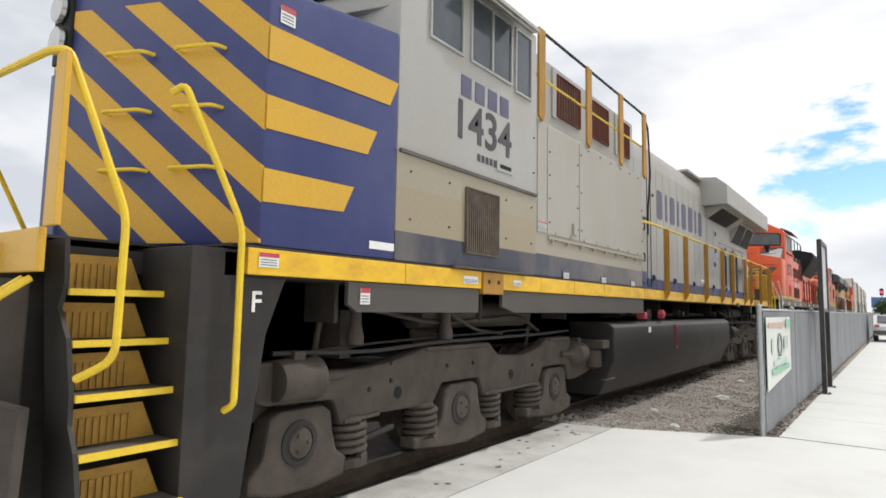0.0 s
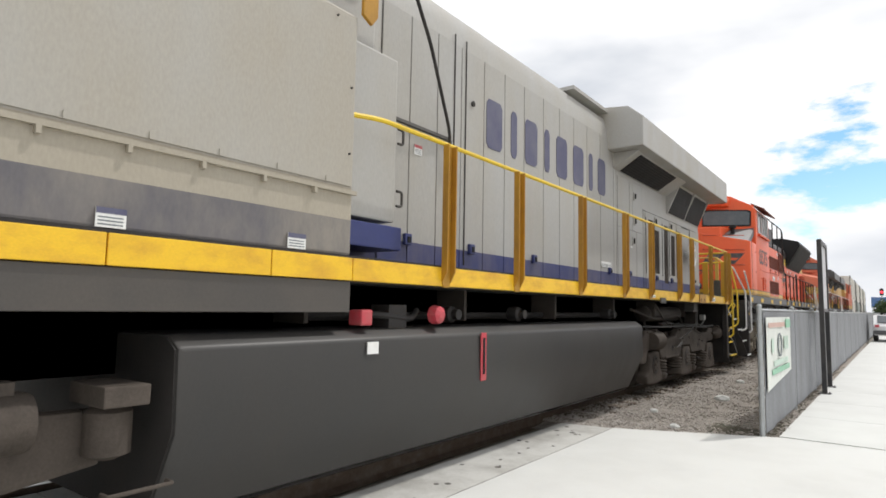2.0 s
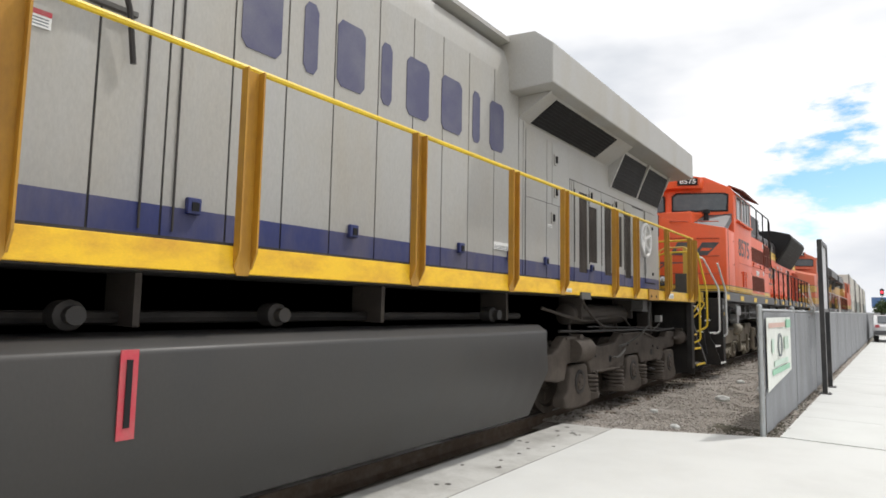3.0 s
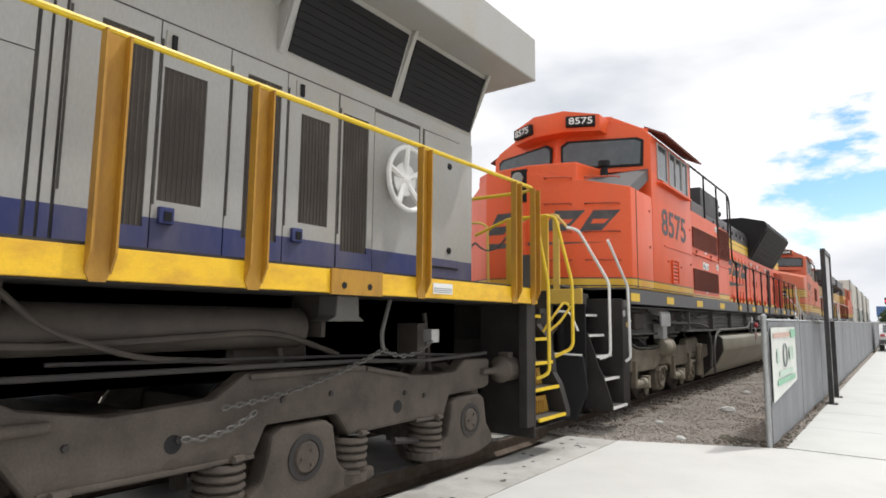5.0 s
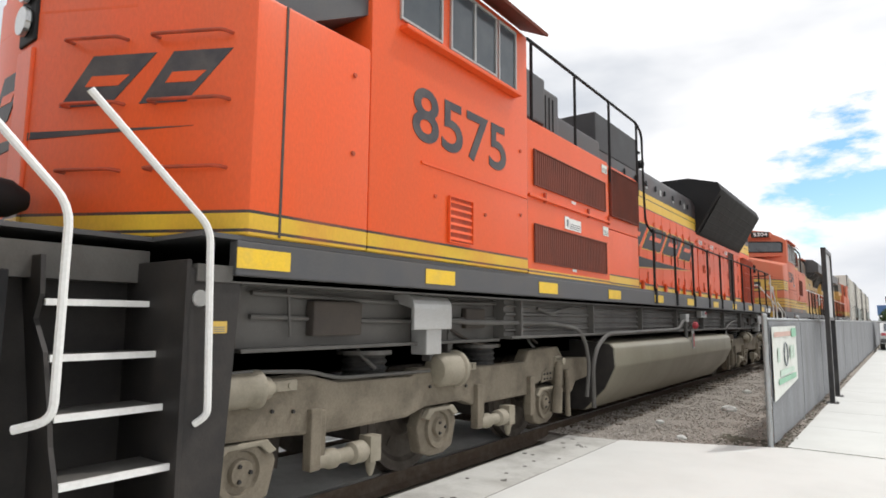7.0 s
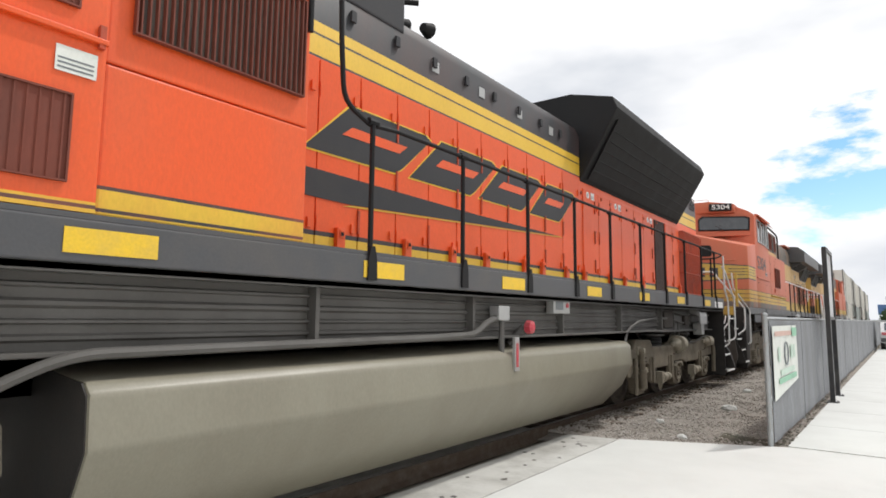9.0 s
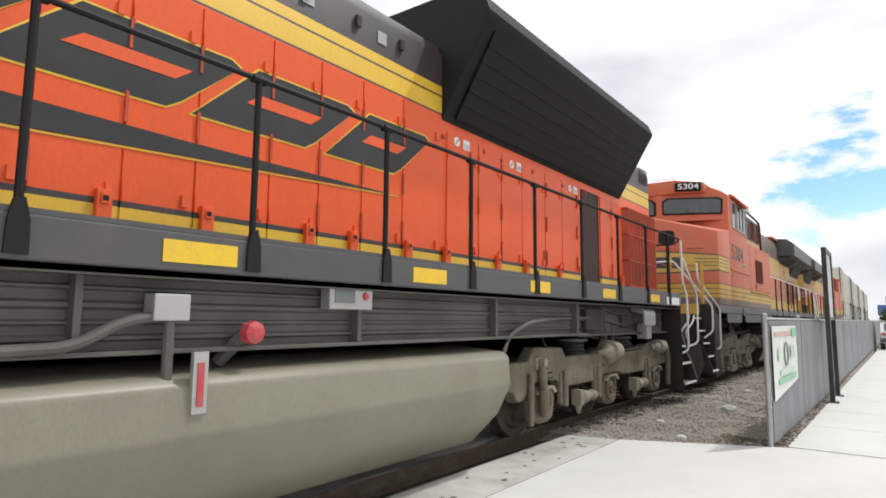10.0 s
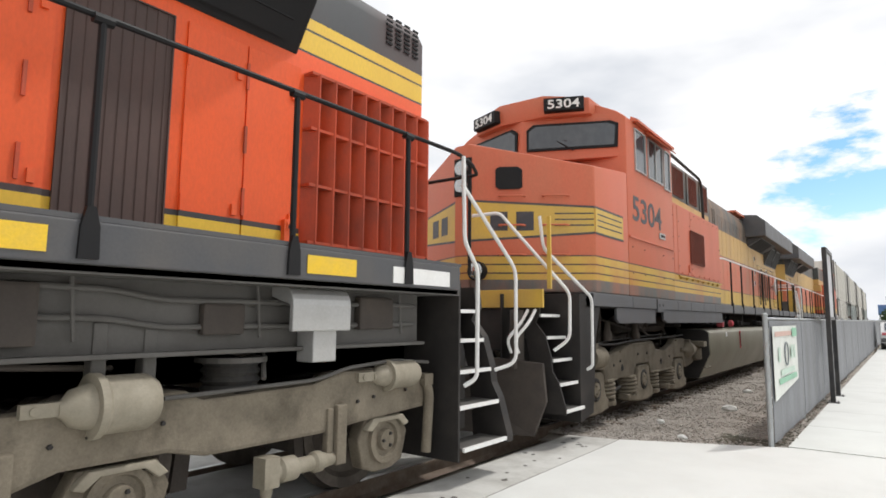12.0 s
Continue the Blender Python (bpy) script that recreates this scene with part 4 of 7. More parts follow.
    if P["figures"] == "" and P["nose"] == "blue":
        vent_grille(cab, 1.555, 4.56, 5.12, 2.0, 2.60, 16, "grille", P["slat"])
        part("cab_ledge", box(nb(), 1.55, 1.60, 4.35, 5.75, 1.845, 1.862), "skirt", cab, bevel=0.004)
    slab("data_plate", 1.552, rect(5.10, 5.42, 2.88, 2.98), "frame_alu", cab, 0.012)
    slab("data_print", 1.564, rect(5.16, 5.38, 2.91, 2.95), "black", cab, 0.004)
    bm = bolts(nb(), 1.55, [(y, z) for y in (3.75, 4.3, 5.3, 5.85) for z in (2.2, 2.6)] + [(5.9, z) for z in (3.0, 3.4)], 0.009)
    part("rivets", bm, "seam", cab)
    # lamps on the nose
    lamp_pair(L, 0.0, fy, 3.44)
    for s in (1, -1) if P["figures"] else ():
        ditch_light(L, s * 0.30, fy - 0.05, 2.12)
    bm = nb()
    for z in (2.35, 2.75, 3.15):
        for x in (0.62, 1.12):
            ya, yb = (ny - P["deep"] * (1.55 - q) / 1.43 for q in (x - 0.14, x + 0.14))
            tube(bm, bent([(x - 0.14, ya + 0.02, z), (x - 0.14, ya - 0.08, z), (x + 0.14, yb - 0.08, z), (x + 0.14, yb + 0.02, z)], 0.04), 0.013)
    part("grab_iron", bm, P["rail"] if P["post_w"] else P["roof"], nose)
    bm = prism(nb(), [(-0.12, 1.86), (0.12, 1.86), (0.12, 3.1), (-0.12, 3.1)], "y", fy - 0.02, fy + 0.02)
    part("nose_door", bm, P["nose"], nose, bevel=0.008)
    # full-width electrical cabinet behind the cab
    body = part("equipment_cabinet", twin(box(nb(), 0.0, 1.52, 6.0, 9.72, 1.852, 3.68)), P["cabinet"], L, P["cabinet_label"], bevel=0.02)
    bm = box(nb(), 1.52, 1.548, 6.3, 9.74, 2.30, 2.33)
    for y in np.arange(6.4, 9.7, 0.42):
        box(bm, 1.52, 1.555, y - 0.012, y + 0.012, 2.26, 2.30)
        box(bm, 1.52, 1.54, y + 0.1, y + 0.12, 2.36, 2.40)
    part("rub_rail", bm, P["cabinet"], body)
    for a, b, z0, z1 in ((6.04, 6.28, 2.36, 3.62), (6.29, 7.2, 2.36, 3.64), (7.21, 9.70, 2.36, 3.64)):
        part("side_panel", twin(box(nb(), 1.52, 1.531, a + 0.006, b - 0.006, z0, z1)), P["cabinet"], body, bevel=0.003)
    bm = bolts(nb(), 1.531, [(6.34, z) for z in np.arange(2.5, 3.6, 0.28)] + [(7.14, z) for z in np.arange(2.5, 3.6, 0.28)] + [(7.26, z) for z in (2.5, 3.0, 3.5)] + [(y, 3.6) for y in np.arange(7.5, 9.7, 0.4)] + [(9.66, z) for z in (2.6, 3.1)], 0.009)
    part("panel_bolts", bm, "seam", body)
    part("conduit_box", box(nb(), 1.53, 1.56, 6.98, 7.08, 2.42, 2.56), P["cabinet"], body, bevel=0.006)
    # walkway posts on top of the cabinet
    if P["top_posts"]:
        for y in (6.10, 7.49, 8.72, 9.82):
            bm = prism(nb(), [(y - 0.08, 3.70), (y + 0.02, 3.65), (y + 0.08, 3.73), (y + 0.08, 4.76), (y - 0.08, 4.76)], "x", 1.53, 1.56)
            box(bm, 1.48, 1.53, y + 0.07, y + 0.08, 3.80, 4.76)
            part("roof_walk_post", twin(bm), P["post"], L, bevel=0.006)
    walkline = [(1.52, 6.05, 4.76), (1.52, 9.8, 4.76), (1.50, 10.15, 4.62), (1.30, 10.9, 3.98), (1.02, 11.62, 3.35), (1.0, 11.68, 2.95)]
    if not P["top_posts"]:
        walkline = [(1.50, 6.0, 4.60), (1.50, 8.2, 4.52), (1.50, 8.36, 4.40), (1.50, 8.42, 3.66)]
    part("roof_walk_rail", twin(tube(nb(), bent(walkline, 0.12), 0.018 if P["top_posts"] else 0.03)), "dark", L, smooth=True)
    if P["top_posts"]:
        part("roof_walk_rail", twin(tube(nb(), [(1.5, 6.05, 4.2), (1.5, 9.8, 4.2)], 0.014)), P["rail"], L, smooth=True)
    # hood
    sec = [(0.93, 1.852), (0.93, 4.55), (0.86, 4.78), (0.68, 4.88)]
    hood = part("hood", prism(nb(), sec + [(-x, z) for x, z in sec[::-1]], "y", 5.99, 22.5), P["hood"], L, P["hood_label"], bevel=0.02, smooth=True)
    up = part("vent_housing", twin(box(nb(), 0.60, 1.20, 6.3, 10.25, 3.685, 4.74)), P["hood"], hood, "full-length housing with dark vents above the cabinet", bevel=0.02)
    for a, b in ((7.2, 7.95), (8.42, 9.05), (9.5, 10.02)):
        vent_grille(up, 1.205, a, b, 4.08, 4.64, 9, "grille", "red_brown")
        part("vent_trim", box(nb(), 1.20, 1.225, a - 0.14, a - 0.03, 4.02, 4.70), P["hood"], up, bevel=0.006)
    part("duct_panel", twin(box(nb(), 0.93, 1.30, 9.72, 10.45, 2.2, 3.64)), P["hood"], hood, bevel=0.02)
    part("step_box", twin(box(nb(), 0.93, 1.34, 9.72, 10.5, 1.96, 2.16)), P["foot"], hood, bevel=0.01)
    bm = nb()
    for z in (2.35, 2.9):
        tube(bm, bent([(1.30, 10.47, z), (1.30, 10.54, z), (1.30, 10.54, z + 0.13), (1.30, 10.47, z + 0.13)], 0.03), 0.012)
    part("pull_handle", bm, "seam", hood)
    doors = [10.62, 11.05, 11.5, 11.94, 12.41, 12.89, 13.39, 13.94, 14.45, 14.95, 15.45, 16.0, 16.6, 16.72, 16.78]
    hood_doors(hood, 0.93, doors, 1.89, 4.4, P["hood"], P["foot"], (14, 15), "seam")
    part("raised_door_rail", twin(box(nb(), 0.945, 0.985, 10.62, 11.7, 3.26, 3.29)), "frame_steel", hood)
    part("roof_seam", twin(box(nb(), 0.5, 0.95, 14.94, 16.4, 4.86, 4.915)), P["roof"], hood)
    bm = nb()
    for y in (11.80, 12.02):
        tube(bm, [(0.95, y, 1.95), (0.95, y, 4.5)], 0.008, 6)
    part("conduit", bm, "seam", hood)
    # panels, plain doors and screened doors near the radiator
    part("door_seal", twin(box(nb(), 0.93, 0.9345, 16.8, 22.2, 1.89, 3.44)), "seam", hood)
    for a, b, z0, z1 in ((16.80, 17.39, 1.89, 2.95), (17.40, 17.77, 1.89, 2.95), (17.78, 18.15, 1.89, 2.95), (18.165, 18.22, 1.89, 3.42), (18.23, 18.29, 1.89, 3.42), (16.80, 17.40, 2.958, 3.86), (17.408, 17.56, 2.958, 3.86), (17.568, 18.15, 2.958, 3.86)):
        part("access_door", twin(box(nb(), 0.93, 0.944, a + 0.004, b - 0.004, z0, z1)), P["hood"], hood)
    for y, z in ((17.57, 2.76), (17.66, 3.61), (17.66, 3.14), (18.92, 3.29), (20.0, 3.31)):
        d = part("door_latch", box(nb(), 0.944, 0.962, y - 0.045, y + 0.045, z - 0.08, z + 0.08), P["rail"] if P["rail"] == "white" else "plain_grey", hood, bevel=0.006)
        part("latch_grip", box(nb(), 0.962, 0.985, y - 0.012, y + 0.02, z - 0.05, z + 0.05), "black", d, bevel=0.004)
    for a, b, c, d, z0, z1 in ((18.305, 18.84, 18.48, 18.80, 2.05, 3.29), (18.85, 19.36, 18.88, 19.19, 2.23, 3.12), (19.37, 19.87, 19.51, 19.82, 2.06, 3.29), (19.88, 20.42, 20.02, 20.33, 2.24, 3.13), (20.44, 20.87, 20.48, 20.80, 2.06, 3.27)):
        # the door's frame round its screen
        bm = nb()
        loops = [[bm.verts.new((x, y, z)) for y, z in ((p, lo), (q, lo), (q, hi), (p, hi))] for p, q, lo, hi in ((a, b, 1.89, 3.42), (c, d, z0, z1)) for x in (0.93, 0.95)]
        for m, k in ((0, 1), (1, 3), (3, 2), (2, 0)):
            for i in range(4):
                bm.faces.new((loops[m][i], loops[m][(i + 1) % 4], loops[k][(i + 1) % 4], loops[k][i]))
        dr = part("screen_door", twin(bm), P["hood"], hood)
        part("screen", box(nb(), 0.93, 0.938, c, d, z0, z1), "under", dr, "dark brown intake screen")
        bm = nb()
        for k in range(1, 9):
            y = c + (d - c) * k / 9
            box(bm, 0.938, 0.942, y - 0.004, y + 0.004, z0, z1)
        part("wire_mesh", bm, "grille", dr)
        part("door_hinge", box(nb(), 0.95, 0.958, a, a + 0.012, 2.2, 3.3), "seam", dr)
    part("brake_recess", twin(box(nb(), 0.93, 0.938, 20.89, 21.54, 1.92, 3.40)), P["hood"], hood)
    part("end_seal", twin(box(nb(), 0.93, 0.936, 21.56, 22.5, 1.89, 3.46)), P["hood"], hood)
    part("end_seal", twin(box(nb(), 0.936, 0.939, 21.60, 22.245, 2.01, 3.43)), "seam", hood)
    ad = part("access_door", twin(box(nb(), 0.939, 0.955, 21.615, 22.23, 2.03, 3.415)), P["hood"], hood, bevel=0.006)
    part("door_hinge", box(nb(), 0.955, 0.966, 21.62, 21.64, 2.2, 2.4), P["hood"], hood)
    part("door_hinge", box(nb(), 0.955, 0.966, 21.62, 21.64, 3.0, 3.2), P["hood"], hood)
    bm = bolts(nb(), 0.955, [(22.04, 2.21), (22.04, 3.12)], 0.04)
    part("door_lock", bm, "black", hood)
    # hand-brake wheel
    bm = nb()
    ring = [(1.10, 21.19 + 0.28 * math.cos(t), 2.80 + 0.30 * math.sin(t)) for t in np.linspace(0, 2 * math.pi, 33)]
    tube(bm, ring, 0.026, 8)
    for k in range(5):
        a = k * 2 * math.pi / 5 + 0.4
        tube(bm, [(1.05, 21.19, 2.80), (1.10, 21.19 + 0.27 * math.cos(a), 2.80 + 0.29 * math.sin(a))], 0.03, 6)
    turned(bm, [(0.93, 0.05), (1.02, 0.06), (1.03, 0.15), (1.06, 0.16), (1.08, 0.06), (1.10, 0.02)], (0, 21.19, 2.80), n=20)
    part("brake_wheel", bm, "white", hood, "white spoked hand-brake wheel", smooth=True)
    # radiator wing
    sec = [(0.6, 4.22), (1.55, 4.22), (1.55, 4.72), (1.30, 4.93), (0.6, 5.0)]
    wing = part("radiator_wing", prism(nb(), sec + [(-x, z) for x, z in sec[::-1]], "y", 16.35, 22.9), P["wing"], L, P["wing_label"], bevel=0.02)
    # two slanted housings below it: a shallow one ahead, a steep one behind
    for y0, y1, x, z, grilles in ((16.6, 19.76, 1.36, 3.94, ((16.9, 19.08),)), (19.77, 22.46, 1.17, 3.56, ((19.86, 21.09), (21.21, 22.42)))):
        part("radiator_housing", twin(prism(nb(), [(0.93, z), (x, 4.215), (0.93, 4.215)], "y", y0, y1)), P["wing"], wing)
        dx, dz = x - 0.93, 4.215 - z
        n = math.hypot(dx, dz)
        for a, b in grilles:
            def at(t, o):
                return (0.93 + dx * t + o * dz / n, z + dz * t - o * dx / n)
            sc = part("radiator_screen", twin(prism(nb(), [at(0.06, 0.002), at(0.93, 0.002), at(0.93, 0.014), at(0.06, 0.014)], "y", a, b)), "black", wing, "black slanted radiator screen")
            bm = nb()
            for k in range(1, 9):
                px, pz = at(0.06 + 0.87 * k / 9, 0.014)
                box(bm, px - 0.004, px + 0.005, a, b, pz - 0.004, pz + 0.004)
            part("wire_mesh", bm, "black", sc)
    bm = nb()
    for y, x, z in ((19.80, 1.21, 3.56), (21.15, 1.19, 3.60), (22.44, 1.19, 3.60), (16.62, 1.38, 3.94)):
        prism(bm, [(0.94, z), (x + 0.03, 4.21), (x - 0.03, 4.215), (0.94, z + 0.1)], "y", y - 0.025, y + 0.025)
    part("wing_bracket", twin(bm), P["wing"], wing, bevel=0.008)
    # deck handrails
    handrail(L, (10.87, 12.14, 13.79, 15.38, 16.61, 18.3, 19.2, 20.84, 22.39, 22.80), 1.66, 2.93, 1.545, P["rail"], P["post"], P["post_w"])
    part("deck_rail", twin(tube(nb(), bent([(1.45, 9.68, 2.93), (1.53, 10.0, 2.95), (1.53, 22.85, 2.96), (1.35, 22.98, 2.96), (0.2, 22.98, 2.96)], 0.1), 0.021)), P["rail"], L, smooth=True)
    # rear end
    for x in (1.30, 0.85):
        part("end_post", twin(box(nb(), x - 0.07, x + 0.07, 23.52, 23.55, 1.85, 2.76)), P["post2"], L, bevel=0.006)
    part("end_rail", tube(nb(), bent([(0.3, 23.54, 2.60), (0.8, 23.54, 2.77), (1.36, 23.54, 2.77)], 0.05), 0.02), P["rail"], L, smooth=True)
    part("end_panel", box(nb(), 0.98, 1.22, 23.53, 23.54, 1.86, 2.30), "frame_steel", L)
    part("rear_corner_plate", twin(box(nb(), 1.40, 1.50, 22.74, 22.90, 0.35, 1.66)), "dark", L, bevel=0.008)
    step_well(L, 22.92, 23.60, ("dark", P["edge"], P["riser"]), (1.55, 1.28, 1.01, 0.73, 0.42), 1)
    part("grab_rail", twin(tube(nb(), bent([(1.52, 22.85, 2.94), (1.55, 22.92, 2.5), (1.57, 23.12, 1.9), (1.57, 23.13, 0.90), (1.45, 23.05, 0.84)], 0.09), 0.021)), P["hand"], L, "round bent grab rail", smooth=True)
    part("grab_rail", twin(tube(nb(), bent([(1.36, 23.54, 2.76), (1.45, 23.56, 2.74), (1.57, 23.76, 1.95), (1.57, 23.76, 1.16), (1.40, 23.62, 1.06)], 0.09), 0.021)), P["hand"], L, "round bent grab rail", smooth=True)
    # front stairs and grab rails
    step_well(L, 1.36, 1.90, ("dark", P["edge"], P["riser"]), (1.55, 1.28, 1.01, 0.73, 0.43), -1)
    if P["post_w"]:
        (y0, z0, z1), (y2, z2, z3) = P["rails"]
        near = [(1.45, y0, z0 - 0.04), (1.53, y0 + 0.03, z0), (1.57, 2.16, z1), (1.57, 2.16, 0.90), (1.5, 2.14, 0.86)]
        far = [(0.25, y2 - 0.06, 2.78), (1.34, y2 - 0.05, z2), (1.45, y2, z2), (1.56, 1.48, z3), (1.56, 1.47, 1.20), (1.40, 1.36, 1.10)]
    else:
        near = [(1.35, 1.12, 2.72), (1.36, 1.19, 2.34), (1.57, 2.12, 1.77), (1.57, 2.10, 0.90), (1.5, 2.08, 0.86)]
        far = [(0.62, 0.76, 2.74), (0.95, 0.86, 2.76), (1.0, 0.95, 2.66), (1.56, 1.48, 1.81), (1.56, 1.46, 1.26), (1.40, 1.36, 1.12)]
    for line in (near, far):
        part("grab_rail", twin(tube(nb(), bent(line, 0.09), 0.021)), P["hand"], L, "round bent grab rail", smooth=True)
    w = 0.07 if P["post_w"] else 0.028
    for x in (1.44,):
        part("end_post", twin(prism(nb(), [(x - w, 1.85), (x + w, 1.85), (x + w * 0.8, 2.72), (x - w * 0.8, 2.72)], "y", 1.17, 1.20)), P["post2"], L, bevel=0.006)
    part("cut_lever", twin(tube(nb(), bent([(1.25, 23.60, 1.35), (1.36, 23.68, 1.55), (1.44, 23.80, 1.72), (1.50, 23.86, 1.66), (1.42, 23.74, 1.48), (1.30, 23.62, 1.34)], 0.05), 0.016)), P["hand"], L, "bent lever handle", smooth=True)
    part("rear_pilot", box(nb(), -1.25, 1.25, 23.36, 23.42, 0.24, 1.25), "under", L, bevel=0.012)
    # plough and end sheet
    bm = nb()
    v = [[bm.verts.new((x, y + dy, z)) for x, y, z in ((0.0, 0.62, 0.16), (1.30, 1.02, 0.16), (1.42, 1.10, 0.55), (1.36, 1.14, 0.98), (0.5, 0.95, 1.05), (0.0, 0.88, 0.75))] for dy in (0.0, 0.05)]
    bm.faces.new(v[0]), bm.faces.new(v[1][::-1])
    for i in range(6):
        bm.faces.new((v[0][i], v[1][i], v[1][(i + 1) % 6], v[0][(i + 1) % 6]))
    box(bm, 1.0, 1.06, 1.0, 1.25, 0.9, 1.6)
    part("snow_plough", twin(bm), "under", L, "black steel plough below the coupler", bevel=0.012)
    coupler(L, 0.70, 1)
    coupler(L, 23.95, -1)
    bm = nb()
    for x in (0.95, 1.05):
        tube(bm, bent([(x + 0.2, 1.18, 1.60), (x + 0.22, 0.98, 1.45), (x + 0.1, 0.85, 1.25), (x + 0.1, 0.95, 1.1)], 0.08), 0.018)
    part("cut_lever", twin(bm), P["hand"], L, smooth=True)
    # below the floor
    tank = underframe(L, 2.4, 22.3, (8.42, 16.25), P["tank"], [(1.42, 1.31), (1.53, 1.24), (1.545, 0.78), (1.30, 0.26)])
    part("strainer_shelf", box(nb(), 1.1, 1.5, 8.06, 8.3, 0.95, 1.06), P["truck"], tank, bevel=0.01)
    part("fuel_strainer", turned(nb(), [(0, 0.05), (0.03, 0.12), (0.25, 0.12), (0.3, 0.06)], (1.3, 8.18, 0.66), "z", n=14), P["truck"], tank, smooth=True)
    part("tank_handle", tube(nb(), bent([(1.45, 8.1, 0.52), (1.52, 8.1, 0.52), (1.52, 8.44, 0.52), (1.45, 8.44, 0.52)], 0.02), 0.012), P["truck"], tank, smooth=True)
    bm = nb()
    tube(bm, bent([(1.2, 10.0, 1.42), (1.38, 10.2, 1.42), (1.38, 10.6, 1.38), (1.2, 10.9, 1.45)], 0.1), 0.03)
    box(bm, 1.2, 1.4, 10.3, 10.52, 1.3, 1.50)
    for y in (11.3, 12.6, 15.4):
        turned(bm, [(0, 0.08), (0.12, 0.08), (0.14, 0.05), (0.2, 0.05)], (1.2, y, 1.42), "x", n=12)
    tube(bm, [(1.0, 9.7, 1.4), (1.0, 16.5, 1.4)], 0.04)
    part("tank_pipe", bm, "dark", tank, smooth=True)
    part("emergency_cutoff", box(nb(), 1.36, 1.5, 9.88, 10.0, 1.34, 1.46), "red", tank, "faded red fuel cutoff box", bevel=0.015)
    bm = turned(nb(), [(0, 0.05), (0.02, 0.085), (0.10, 0.075), (0.12, 0.03)], (1.42, 10.84, 1.42), "x", n=8)
    part("filler_cap", bm, "red", tank, "faded red filler cap")
    part("tank_tag", box(nb(), 1.545, 1.552, 9.9, 10.02, 1.13, 1.22), "white", tank)
    bm = prism(nb(), rect(11.46, 11.55, 0.80, 1.25), "x", 1.545, 1.555)
    sg = part("fuel_gauge", bm, "red", tank, "red-framed sight gauge")
    part("gauge_glass", prism(nb(), rect(11.49, 11.52, 0.86, 1.20), "x", 1.555, 1.562), "black", sg)
    ge_truck(L, (2.95, 4.98, 7.06), P["truck"], False, ((2.86, 0.96, 0.15, 0.36, 1), (7.68, 0.90, 0.15, 0.26, -1)))
    ge_truck(L, (17.74, 19.82, 21.98), P["truck"], True, ((17.02, 0.96, 0.13, 0.30, 1), (22.02, 0.94, 0.16, 0.42, -1)))
    return L, nose, cab, hood, body, tank


C_PAINT = dict(nose_y=2.30, deep=0.60, screen=0.40, rails=((1.74, 2.72, 1.95), (1.20, 2.74, 1.93)), nose="blue", cab="cab_grey", hood="hood_grey", cabinet="cabinet_grey", sill="sill_yellow", deck="dark", plate="stripe", skirt="skirt", roof="plain_grey", wing="plain_grey", rail="rail_yellow",
               post="post_ochre", post2="stripe", post_w=0.13, pad="post_ochre", slat="grille_slat", foot="blue", edge="rail_yellow", riser="riser", hand="rail_yellow", tank="tank_grey", truck="truck_grey", figures="", top_posts=True,
               nose_label="blue nose with slanted yellow stripes", cab_label="dusty grey cab side over a slate band", cabinet_label="full-width dusty grey equipment cabinet", hood_label="grey hood with tall doors and a blue foot", wing_label="grey overhanging radiator wing")


